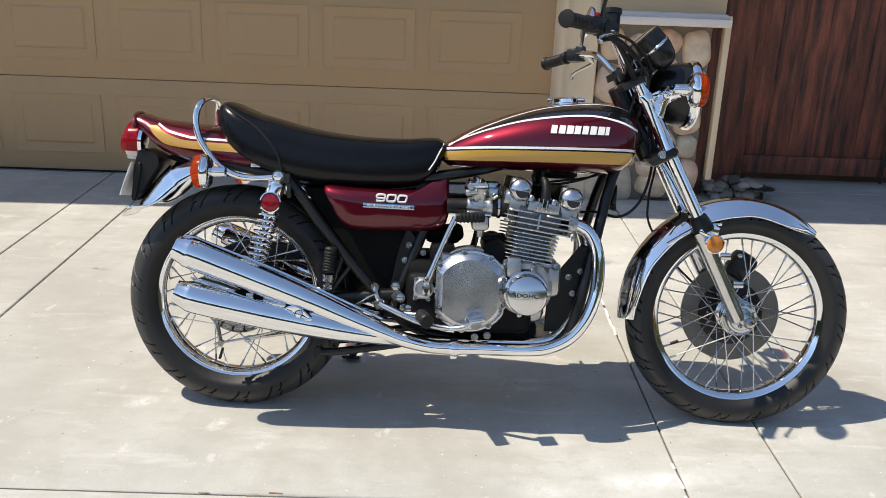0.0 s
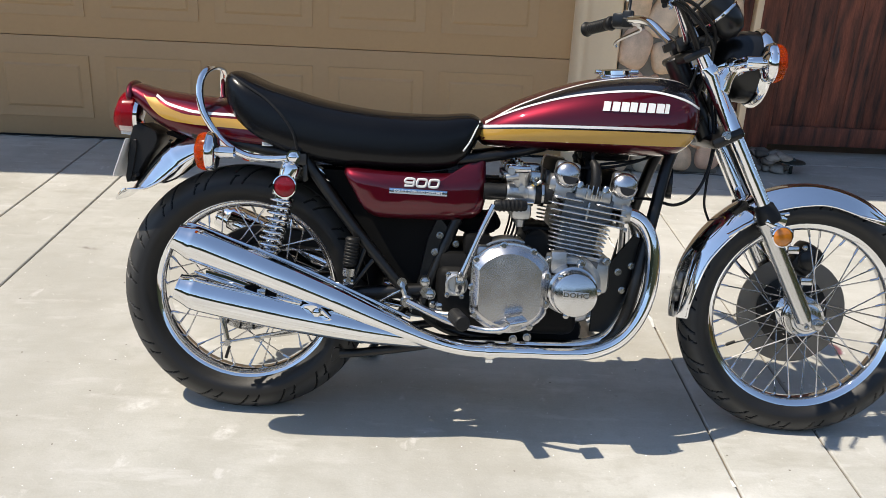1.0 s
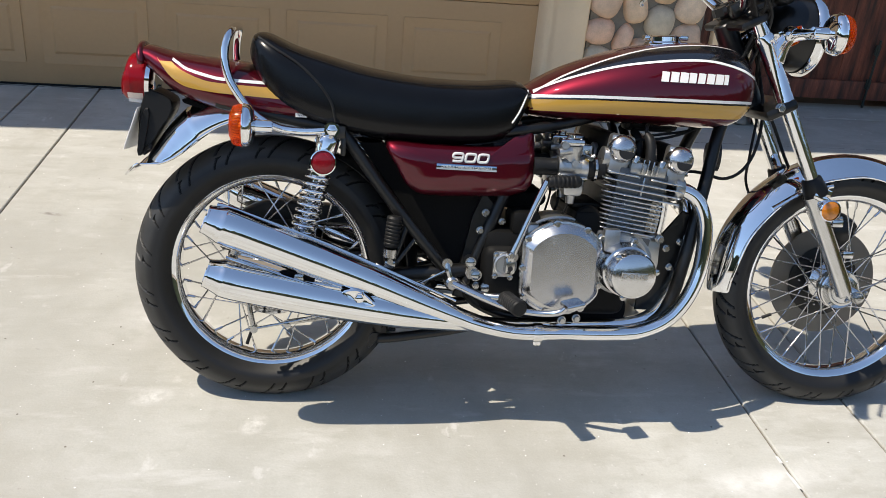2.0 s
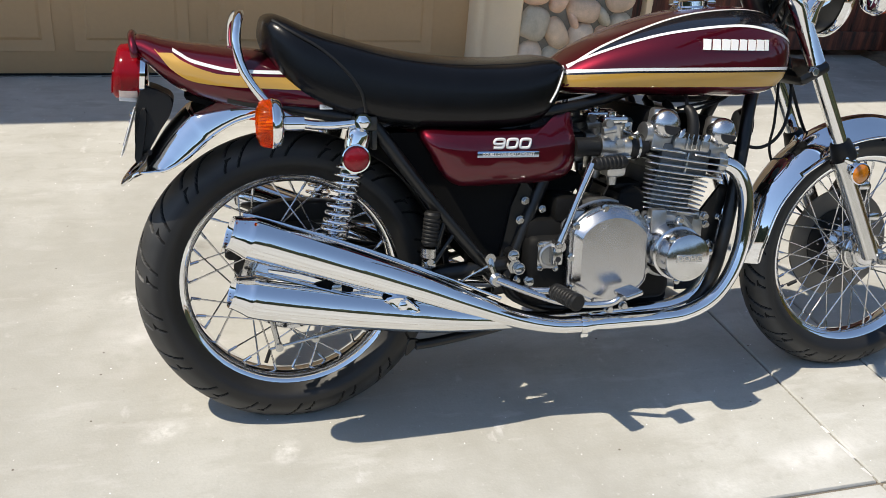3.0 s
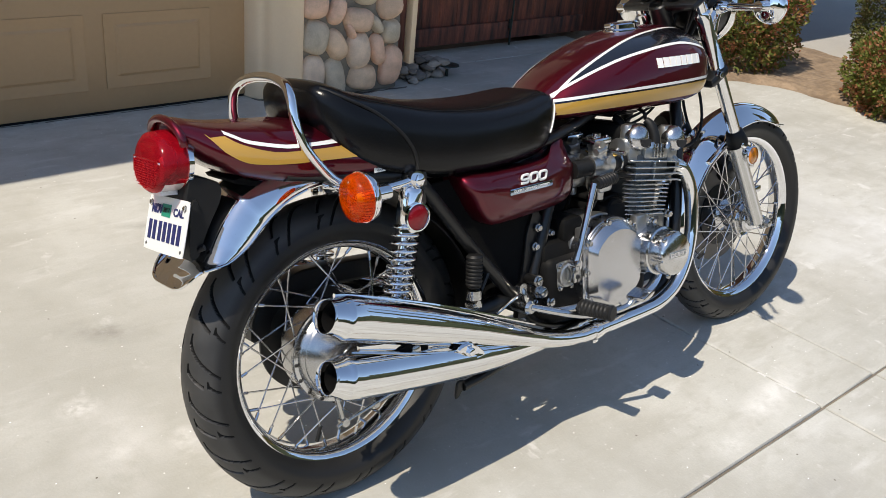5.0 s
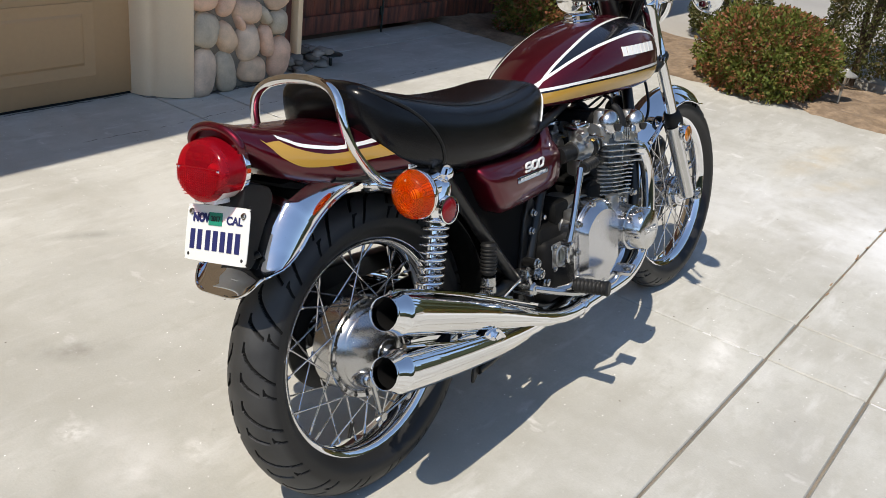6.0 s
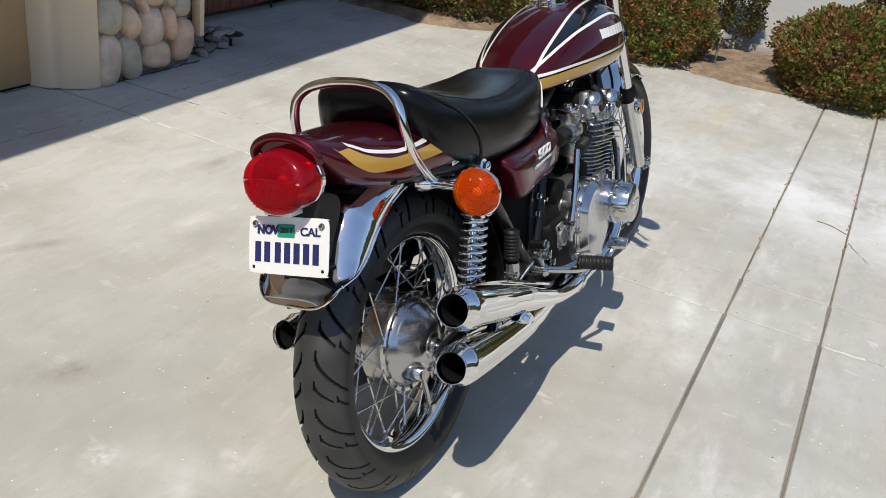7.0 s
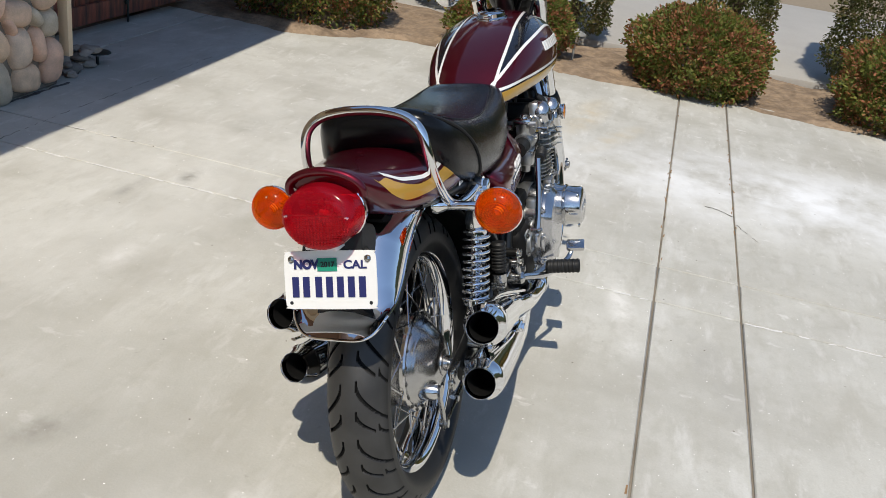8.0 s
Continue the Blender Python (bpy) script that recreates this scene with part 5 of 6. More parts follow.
for s in (-1, 1):
    part("stay", steered(merge(block((fork_x(.575) + .004, s * .075, .588), (.085, .012, .03), .004, (0, 18, 0)), tube([(1.40, s * .063, .60), (1.33, s * .066, .585), (1.25, s * .064, .535)], .006, 8, 4, 1.4))), chrome, front_guard)
    part("rolled_edge", steered(tube([tuple(FRONT_C + Vector((r * math.cos(radians(a)), s * w, r * math.sin(radians(a))))) for a, r, w in ((56, .320, .045), (68, .300, .060), (90, .3025, .0615), (120, .3045, .0615), (150, .3060, .0615), (172, .309, .060), (182, .314, .054))], .0032, 8)), chrome, front_guard)

# -- headlamp, gauges, handlebar --
lamp_c = Vector((1.262, 0, .966))
LAMP_WAY = Vector((1, 0, -.06))
headlight = part("headlight", steered(lathe([(-.085, .02), (-.075, .05), (-.05, .078), (-.01, .09), (.03, .092), (.036, .09)], lamp_c, LAMP_WAY, 40)), frame_black, bike, "black headlamp shell with chrome rim", smooth=50)
part("rim", steered(lathe([(.022, .094), (.030, .100), (.042, .100), (.050, .094), (.052, .086), (.044, .084)], lamp_c, LAMP_WAY, 48, False)), chrome, headlight, "chrome headlamp rim", smooth=50)
part("glass", steered(lathe([(.044, .087), (.056, .07), (.063, .04), (.066, .001)], lamp_c, LAMP_WAY, 40)), glass_lens, headlight, "ribbed headlamp glass", smooth=60)
for s in (-1, 1):
    part("mount_bolt", steered(hexbolt((1.255, s * .108, .966), (0, s, 0), .011, .012)), zinc, headlight)
for y in (-.225, .225):
    lamp = indicator(1.252, y, .966, 1, .105 if y > 0 else -.105)
    lamp.matrix_basis = STEER
for s in (-1, 1):
    up = Vector((-.60, 0, .62)).normalized()
    o = Vector((1.203, s * .072, 1.056))
    gauge = part("gauge", steered(lathe([(-.022, .010), (-.016, .026), (0, .038), (.03, .046), (.075, .0465), (.085, .045), (.087, .041)], o, up, 36)), frame_black, bike, "black round instrument", smooth=50)
    part("gauge_ring", steered(lathe([(.039, .0462), (.041, .0485), (.045, .0485), (.047, .0462)], o, up, 36, False)), chrome, gauge, "thin chrome ring")
    part("dial", steered(lathe([(.0865, .041), (.0875, .040)], o, up, 32)), ink, gauge, "dark dial face")
    part("gauge_glass", steered(lathe([(.088, .041), (.090, .03), (.0905, .001)], o, up, 32)), glass_lens, gauge)
part("warning_panel", steered(block((1.15, 0, 1.095), (.05, .075, .03), .008, (0, -45, 0))), soft_rubber, bike, "black warning lamp panel")
part("gauge_bracket", steered(merge(block((1.15, 0, 1.03), (.06, .16, .012), .004, (0, -27, 0)), rod((1.12, .05, 1.0), (1.18, .07, 1.04), .012), rod((1.12, -.05, 1.0), (1.18, -.07, 1.04), .012))), frame_black, bike)


def barred(shape):
    return moved(shape, STEER @ BARS)


bar = [(1.085, -.035, 1.02), (1.085, -.075, 1.022), (1.070, -.115, 1.045), (1.035, -.175, 1.093), (1.005, -.225, 1.108), (.965, -.295, 1.110), (.890, -.425, 1.100)]
handlebar = part("handlebar", barred(tube([(x, y, z) for x, y, z in reversed(bar)] + [(x, -y, z) for x, y, z in bar], .0112, 14, 6)), chrome, bike, "chrome handlebar", smooth=60)
for s in (-1, 1):
    a, b = Vector((.885, s * .434, 1.0995)), Vector((.953, s * .315, 1.1085))
    grip = part("grip", barred(merge(lathe([(0, .014), (.001, .021), (.006, .0225), (.012, .019), (.018, .0165), (.11, .0165), (.118, .0205), (.124, .0215), (.13, .018)], a, b - a, 24))), soft_rubber, handlebar, "black ribbed rubber grip", smooth=45)
    for k in range(9):
        part("grip_rib", barred(lathe([(0, .0165), (.002, .0182), (.005, .0182), (.007, .0165)], a + (b - a).normalized() * (.024 + .009 * k), b - a, 20, False)), soft_rubber, grip)
    part("bar_clamp", barred(merge(block((1.085, s * .045, 1.018), (.042, .03, .036), .006, (0, -27, 0)), hexbolt((1.098, s * .045, 1.036), (-.46, 0, .88), .006), hexbolt((1.068, s * .045, 1.028), (-.46, 0, .88), .006))), frame_black, handlebar)
    part("switch_housing", barred(merge(block((.968, s * .288, 1.110), (.038, .05, .042), .008, (0, 0, s * -29)), block((.985, s * .262, 1.112), (.03, .026, .05), .006, (0, 0, s * -29)))), frame_black, handlebar, "black switch housing")
    part("lever", barred(tube([(1.012, s * .262, 1.10), (1.028, s * .29, 1.090), (1.012, s * .335, 1.082), (.985, s * .382, 1.070), (.972, s * .402, 1.058), (.976, s * .408, 1.050)], [.007, .0065, .0055, .005, .0055, .0065], 10, 6, .8)), worn_chrome, handlebar, "polished hand lever")
    part("lever_perch", barred(block((1.005, s * .252, 1.106), (.036, .03, .024), .006, (0, 0, s * -29))), polished, handlebar)
    mirror = part("mirror", barred(tube([(.985, s * .275, 1.118), (.99, s * .285, 1.15), (1.0, s * .33, 1.20), (1.02, s * .395, 1.235)], .005, 10, 6)), frame_black, handlebar, "round mirror on a black stem")
    part("mirror_head", barred(lathe([(-.006, .012), (.0, .04), (.006, .052), (.016, .056), (.02, .054)], (1.03, s * .42, 1.235), (-.95, -s * .1, .25), 32)), chrome, mirror, "chrome mirror head", smooth=50)
    part("mirror_glass", barred(lathe([(.0195, .0525), (.0205, .052)], (1.03, s * .42, 1.235), (-.95, -s * .1, .25), 32)), chrome, mirror)
part("kill_switch", barred(merge(lathe([(0, .007), (.012, .007)], (.975, -.285, 1.13), (0, 0, 1), 16))), red_lens, handlebar, "red kill switch")
part("brake_reservoir", barred(merge(lathe([(0, .02), (.03, .022), (.032, .025), (.044, .025), (.046, .022)], (1.02, -.235, 1.118), (0, 0, 1), 28), block((1.01, -.25, 1.108), (.05, .04, .03), .008, (0, 0, 29)))), frame_black, handlebar, "black brake fluid reservoir")
for k, d in enumerate((0, .013, .024)):
    part("wiring_loom", barred(tube([(.985, -.262 - d * .3, 1.098 - d), (1.030, -.200 - d * .4, 1.098 - d * .5), (1.068, -.140 - d * .5, 1.060 - d * .2), (1.105, -.098 - d * .5, 1.005), (1.140, -.078, .945 - d)], .0075 if k < 2 else .005, 10, 6)), soft_rubber, handlebar, "black cables along the handlebar")
part("ignition_lock", steered(merge(lathe([(0, .018), (.05, .016), (.055, .008)], (1.13, 0, 1.03), (-.46, 0, .88), 20))), zinc, bike)

# cables and hoses
for name, pts, r in (("brake_hose", [(1.03, -.225, 1.105), (1.09, -.17, 1.09), (1.16, -.09, 1.04), (1.17, -.04, .95), (1.20, .01, .83), (1.28, .06, .74), (1.36, .09, .62), (1.44, .085, .52)], .0045),
                     ("throttle_cable", [(1.0, -.265, 1.10), (1.06, -.20, 1.085), (1.13, -.12, 1.03), (1.12, -.08, .93), (1.10, -.05, .84), (1.05, -.04, .74), (.95, -.06, .70), (.82, -.08, .69)], .0035),
                     ("throttle_cable", [(1.0, -.26, 1.095), (1.07, -.19, 1.07), (1.15, -.12, 1.0), (1.14, -.07, .90), (1.11, -.045, .82), (1.05, -.03, .73), (.9, -.05, .70)], .0035),
                     ("clutch_cable", [(1.0, .265, 1.10), (1.08, .19, 1.07), (1.17, .10, 1.0), (1.19, .0, .88), (1.19, -.06, .76), (1.155, -.10, .66), (1.10, -.10, .612), (1.03, -.06, .62), (.93, .02, .60)], .004),
                     ("speedometer_cable", [(1.20, .072, 1.03), (1.21, .05, .92), (1.225, .04, .78), (1.20, .0, .66), (1.22, .03, .57), (1.33, .07, .44), (1.46, .075, .34)], .0035),
                     ("wiring_loom", [(1.17, 0, .95), (1.13, .02, .86), (1.08, .03, .78), (.98, .0, .74)], .009)):
    part(name, tube(pts, r, 8, 7), soft_rubber, bike)

# -- frame --
def pipe(name, pts, r, mat=None, label="", steps=6):
    return part(name, tube(pts, r, 12, steps), mat or frame_black, bike, label, 60)


for s in (-1, 1):
    pipe("seat_rail", [(-.12, s * .10, .735), (.05, s * .115, .705), (.156, s * .12, .692), (.35, s * .115, .69), (.55, s * .10, .70), (.75, s * .07, .74), (.95, s * .05, .82), (1.10, s * .03, .90)], .0135, label="black frame tube")
    pipe("frame_strut", [(.150, s * .125, .70), (.30, s * .128, .505), (.455, s * .12, .325)], .0145, label="black frame tube")
    pipe("frame_strut", [(.565, s * .115, .60), (.515, s * .12, .47), (.468, s * .12, .335)], .0145, label="black frame tube")
    pipe("down_tube", [(1.155, s * .03, .84), (1.085, s * .065, .74), (1.045, s * .105, .60), (1.008, s * .132, .43), (.980, s * .135, .31), (.935, s * .13, .252), (.85, s * .105, .238), (.62, s * .105, .245), (.50, s * .11, .285), (.462, s * .115, .34)], .0155, label="black cradle tube")
    pipe("swingarm", [(.47, s * .115, .365), (.30, s * .112, .348), (.12, s * .118, .332), (-.03, s * .122, .322)], .019, label="black swinging arm")
    part("chain_adjuster", merge(block((-.035, s * .124, .322), (.06, .012, .045), .005), rod((-.04, s * .124, .322), (-.085, s * .124, .322), .004), hexbolt((-.068, s * .124, .322), (-1, 0, 0), .007)), zinc, bike)
    part("gusset_plate", plate([(.44, .30), (.50, .29), (.535, .335), (.52, .42), (.535, .52), (.50, .56), (.475, .50), (.455, .40)], s * .100, s * .118), frame_black, bike, "black frame gusset")
    hanger = pipe("peg_hanger", [(.325, s * .128, .49), (.30, s * .134, .415), (.278, s * .140, .365)], .008, label="black pillion peg hanger")
    part("hanger_stay", tube([(.35, s * .128, .455), (.31, s * .134, .40), (.282, s * .138, .362)], .006, 8), frame_black, hanger)
    foot = part("pillion_peg", merge(lathe([(0, .011), (.004, .0165), (.062, .0165), (.070, .019), (.075, .015)], (.283, s * .148, .423), (.08, 0, 1), 20)), soft_rubber, bike, "folded rubber pillion footpeg")
    for k in range(7):
        part("peg_rib", lathe([(0, .0165), (.002, .0185), (.005, .0185), (.007, .0165)], (.2835 + .0007 * k, s * .148, .429 + .0082 * k), (.08, 0, 1), 18, False), soft_rubber, foot)
    part("peg_pivot", merge(lathe([(0, .018), (.02, .018)], (.282, s * .148, .400), (.05, 0, 1), 12), rod((.282, s * .13, .392), (.282, s * .164, .392), .007), block((.282, s * .146, .385), (.026, .03, .016), .003)), zinc, foot)
    step = part("footpeg", merge(lathe([(0, .011), (.006, .0175), (.078, .0175), (.086, .0195), (.090, .016)], (.548, s * .209, .327), (.22, s * .97, -.02), 20)), soft_rubber, bike, "ribbed rubber footpeg")
    w = Vector((.22, s * .97, -.02)).normalized()
    for k in range(7):
        part("peg_rib", lathe([(0, .0175), (.002, .0188), (.006, .0188), (.008, .0175)], Vector((.548, s * .209, .327)) + w * (.010 + .0098 * k), w, 20, False), soft_rubber, step)
    part("peg_arm", tube([(.45, s * .12, .338), (.48, s * .175, .326), (.52, s * .20, .324), (.552, s * .210, .327)], .010, 10), zinc, step, "zinc footpeg arm")
    part("exhaust_hanger", tube([(.275, s * .140, .372), (.24, s * .155, .345), (.215, s * .175, .325)], .007, 8), frame_black, bike)

# bolts on the right side plate
for x, z, r in ((.505, .509, .0075), (.546, .489, .007), (.495, .466, .008), (.473, .394, .0105), (.487, .363, .0115), (.513, .334, .0105), (.495, .330, .008)):
    part("frame_bolt", hexbolt((x, -.121 if r < .01 else -.150, z), (0, -1, 0), r, .012), zinc, bike)
    if r > .01:
        part("bolt_spacer", rod((x, -.11, z), (x, -.150, z), r * 1.1), frame_black, bike)
part("pivot_shaft", merge(rod((.478, -.14, .367), (.478, .14, .367), .011), lathe([(0, .017), (.012, .017)], (.478, -.138, .367), (0, -1, 0), 6)), zinc, bike)

# brake pedal
pedal = part("brake_pedal", tube([(.432, -.170, .346), (.50, -.200, .322), (.56, -.216, .303), (.62, -.232, .297), (.668, -.250, .304), (.688, -.258, .322)], [.009, .009, .008, .0075, .0075, .006], 10, 6), worn_chrome, bike, "chrome brake pedal")
part("pedal_pad", block((.697, -.266, .331), (.045, .05, .012), .004, (0, -12, 8)), worn_chrome, pedal)
part("pedal_boss", merge(lathe([(-.03, .017), (.02, .017), (.026, .012)], (.430, -.150, .344), (0, -1, 0), 20), tube([(.430, -.162, .346), (.420, -.162, .373), (.416, -.157, .392)], .008, 8), lathe([(0, .012), (.014, .012)], (.416, -.150, .392), (0, -1, 0), 16)), zinc, pedal)
# stands
part("centre_stand", merge(*[tube([(.56, s * .10, .235), (.45, s * .115, .215), (.32, s * .12, .195), (.262, s * .122, .190)], .0115, 10) for s in (-1, 1)], rod((.42, -.118, .211), (.42, .118, .211), .009), *[plate(rounded([(.272, .200), (.250, .206), (.242, .190), (.240, .166), (.256, .178)], 3), s * .117, s * .125, .002) for s in (-1, 1)]), frame_black, bike, "black folded centre stand")
part("side_stand", merge(tube([(.42, .12, .265), (.36, .19, .175), (.31, .285, .083)], .0115, 10), block((.307, .296, .077), (.06, .05, .01), .004, (-12.5, 0, 0))), frame_black, bike, "black side stand set down")

# boxes under the seat, drawn large to fill the dark gaps
part("air_box", block((.555, 0, .64), (.11, .20, .13), .02), soft_rubber, bike, "black air cleaner box")
part("battery_box", merge(block((.43, 0, .585), (.20, .20, .22), .015), block((.455, 0, .43), (.13, .20, .16), .02)), matte_black, bike, "black battery box")
part("inner_mudguard", guard((0, 0, .327), .362, .03, .105, -20, 62, 28), soft_rubber, bike, "black inner mudguard")
# matte black sheet added to close the see-through gaps in the frame
part("filler_panel", plate([(.20, .66), (.32, .50), (.445, .345), (.50, .36), (.53, .50), (.555, .59), (.53, .665)], -.108, -.101, .002), matte_black, bike, "black filler panel inside the frame")
part("tool_tray", block((.22, 0, .685), (.24, .20, .03), .008), frame_black, bike)
part("oil_breather", merge(block((.60, 0, .535), (.10, .16, .045), .015), lathe([(-.07, .02), (.07, .02)], (.64, 0, .54), (0, 1, 0), 20)), matte_black, bike)

# -- shock absorbers --
for s in (-1, 1):
    top, foot_ = Vector((.138, s * .147, .690)), Vector((.053, s * .146, .354))
    w = (foot_ - top).normalized()
    shock = part("shock_absorber", merge(lathe([(.012, .014), (.02, .023), (.028, .025), (.085, .025), (.09, .0225), (.11, .0225)], top, w, 28), lathe([(.10, .012), (.36, .012)], top, w, 16), lathe([(.245, .018), (.25, .0265), (.262, .0265), (.266, .019), (.33, .018), (.335, .012)], top, w, 28)), chrome, bike, "chrome shock absorber with exposed spring", smooth=45)
    coil, turns, a, b = [], 9.5, *basis(w)[:2]
    for k in range(int(turns * 10) + 1):
        t = 2 * math.pi * k / 10
        coil.append(top + w * (.095 + .155 * k / (turns * 10)) + (a * math.cos(t) + b * math.sin(t)) * .0265)
    part("spring", tube(coil, .0038, 8, 2), chrome, shock, "chrome coil spring", smooth=60)
    part("upper_eyelet", merge(lathe([(-.014, .012), (-.014, .017), (.014, .017), (.014, .012)], top, (0, 1, 0), 24), lathe([(0, .0125), (.010, .0125), (.013, .009), (.014, .001)], top + Vector((0, s * .014, 0)), (0, s, 0), 6)), chrome, shock, "chrome eyelet and cap nut")
    part("lower_eyelet", lathe([(-.014, .017), (.014, .017)], foot_, (0, 1, 0), 20), zinc, shock)
    ref = part("reflector", dome((.121, s * .176, .619), (0, s, 0), .0265, .004, 28, 4), reflector_red, bike, "round red reflector", smooth=60)
    part("reflector_cup", merge(lathe([(-.012, .02), (-.004, .0285), (.003, .0290), (.0035, .0265)], (.121, s * .176, .619), (0, s, 0), 32, False), block((.133, s * .161, .647), (.02, .014, .05), .004)), chrome, ref)
    part("seat_lug", merge(block((.145, s * .128, .685), (.05, .05, .03), .006), block((.165, s * .133, .655), (.012, .02, .05), .004)), dark_steel, bike)

# -- engine --
engine = part("engine", block((.68, 0, .355), (.36, .33, .17), .03, segments=3), dark_shaded_cast, bike, "air-cooled aluminium four-cylinder engine", smooth=40)
part("sump", block((.76, 0, .275), (.24, .24, .06), .02), dark_shaded_cast, engine)
part("crankcase", merge(lathe([(-.168, .070), (-.160, .080), (.160, .080), (.168, .070)], (.832, 0, .404), (0, 1, 0), 44), block((.82, 0, .34), (.15, .30, .08), .03)), cast, engine, "weathered aluminium crankcase")
part("gearbox_case", block((.60, 0, .43), (.20, .30, .09), .03), dark_shaded_cast, engine)
part("upper_case", block((.855, 0, .43), (.16, .32, .10), .02), cast, engine)
UP = pose(.842, 0, .47, 0, 8.5, 0)


def engine_part(name, shape, mat, label="", smooth=38):
    return part(name, moved(shape, UP), mat, engine, label, smooth)


def fin_shape(length, width, w, corner, thick=.0034, mid=0.0):
    deep = min(.03, length * .2)
    out = rounded([(-length / 2 + deep, -width / 2 + .05), (-length / 2, -width / 2 + corner), (-length / 2 + corner, -width / 2), (length / 2 - corner, -width / 2), (length / 2, -width / 2 + corner), (length / 2, width / 2 - corner), (length / 2 - corner, width / 2), (-length / 2 + corner, width / 2), (-length / 2, width / 2 - corner), (-length / 2 + deep, width / 2 - .05)], 3)
    return rings([[(x * k + mid, y * (1 - (1 - k) * .3), w + z) for x, y in out] for k, z in ((.985, -thick / 2), (1, -thick * .2), (1, thick * .2), (.985, thick / 2))])


engine_part("cylinder_block", merge(block((-.004, 0, .05), (.100, .304, .13), .006), *[lathe([(0, .042), (.11, .042)], (-.004, y, .0), (0, 0, 1), 28) for y in (-.114, -.038, .038, .114)], block((-.004, 0, -.008), (.135, .322, .026), .006)), dark_alloy, "finned aluminium cylinder block")
for k in range(8):
    engine_part("fin", fin_shape(.136 + .0022 * k, .336, .013 + .0106 * k, .022, mid=-.005), fin_metal)
engine_part("cylinder_head", merge(block((.004, 0, .128), (.125, .330, .07), .008)), dark_alloy, "finned cylinder head")
for k in range(3):
    engine_part("fin", fin_shape(.182 + .006 * k, .362, .100 + .0152 * k, .02, .0038, .002), fin_metal)
for mid, w in ((-.050, .1465), (.056, .1455)):
    engine_part("fin", fin_shape(.076, .356, w, .014, .0038, mid), fin_metal)
for y in (-.168, .168):
    engine_part("fin_rib", block((.004, y, .122), (.005, .012, .05), .0015), fin_metal)
for u, cam_w in ((-.062, .2015), (.081, .2015)):
    # cover coloured dark in place of the shade under the tank
    engine_part("cam_cover", merge(block((u, 0, cam_w + .004), (.058, .285, .048), .012), block((u, 0, cam_w - .035), (.064, .28, .05), .008)), dark_shaded_cast, "aluminium cam cover, darkened for the tank's shade")
    for s in (-1, 1):
        tower = part("cam_tower", moved(merge(block((u, s * .141, cam_w + .002), (.062, .03, .060), .010), block((u, s * .145, cam_w - .040), (.05, .034, .045), .008)), UP), cast, engine, "cast cam tower")
        cap_ = part("cam_end_cap", moved(lathe([(-.004, .0315), (.006, .033), (.014, .0325), (.022, .029), (.029, .021), (.033, .010), (.034, .001)], (u, s * .151, cam_w), (0, s, 0), 36), UP), brushed, engine, "brushed domed cam end cap", 60)
        # black half disc laid over the cap's lower half; nothing is sunk
        half_disc = [(.0185 * math.cos(a), .0185 * math.sin(a)) for a in np.linspace(math.pi, 2 * math.pi, 14)]
        part("cap_black_half", moved(rings([[(u + x + .004, s * y, cam_w + z - .002) for x, z in half_disc] for y in (.163, .1868)]), UP), ink, cap_)
        for d in (-.026, .026):
            part("cover_bolt", moved(hexbolt((u + d, s * .147, cam_w - .034), (0, 0, 1), .0065, .014), UP), zinc, tower)
engine_part("cam_valley", block((.01, 0, .165), (.09, .34, .03), .006), cast)
for q in (-.018, -.006, .006, .018):
    for s in (-1, 1):
        engine_part("head_rib", block((.010 + q, s * .160, .172), (.0034, .034, .034), .001), fin_metal)
for k, y in enumerate((-.15, -.05, .05, .15)):
    part("plug_cap", moved(merge(tube([(.012, y - .012, .165), (.010, y - .006, .205), (.004, y + .004, .232), (-.004, y + .016, .244)], [.013, .0135, .012, .009], 12, 4), lathe([(0, .0155), (.010, .0155)], (.0112, y - .009, .180), (0, 0, 1), 12)), UP), soft_rubber, engine, "black spark plug cap")
    part("plug_lead", moved(tube([(-.004, y + .016, .244), (-.006, y * .85, .262), (.02, y * .5, .272), (.06, y * .3, .27)], .0045, 8), UP), soft_rubber, engine)
    for q in (-.03, .034):
        part("head_nut", moved(lathe([(0, .009), (.012, .009), (.016, .006)], (q, y - .03, .178), (0, 0, 1), 12), UP), zinc, engine)

# right hand covers
CLUTCH = (.681, .395)


def cover_loop(k, y, a=.0965, b=.1145):
    """A circle with its front and rear cut to upright flats."""
    out = []
    for t in np.linspace(0, 2 * math.pi, 72, endpoint=False):
        x = max(-k * a, min(k * a, k * b * math.cos(t)))
        out.append((CLUTCH[0] + x, y, CLUTCH[1] + k * b * math.sin(t)))
    return out


clutch = part("clutch_cover", rings([cover_loop(1.0, -.15), cover_loop(1.0, -.189), cover_loop(.985, -.192), cover_loop(.945, -.1925), cover_loop(.935, -.195), cover_loop(.928, -.200), cover_loop(.795, -.2178), cover_loop(.785, -.2185), cover_loop(.4, -.2190), cover_loop(.02, -.2190)]), brushed, engine, "round brushed aluminium clutch cover", 20)
def case_loop(k, y):
    """The upper half of the cover's outline, closed a little below its middle."""
    return [(x, y, max(z, CLUTCH[1] - .030)) for x, _, z in cover_loop(k, y)]


clutch_case = part("clutch_case", rings([case_loop(.93, -.050), case_loop(1.0, -.058), case_loop(1.0, -.118), case_loop(1.025, -.122), case_loop(1.025, -.1495)]), cast, engine, "cast case behind the clutch cover", 30)
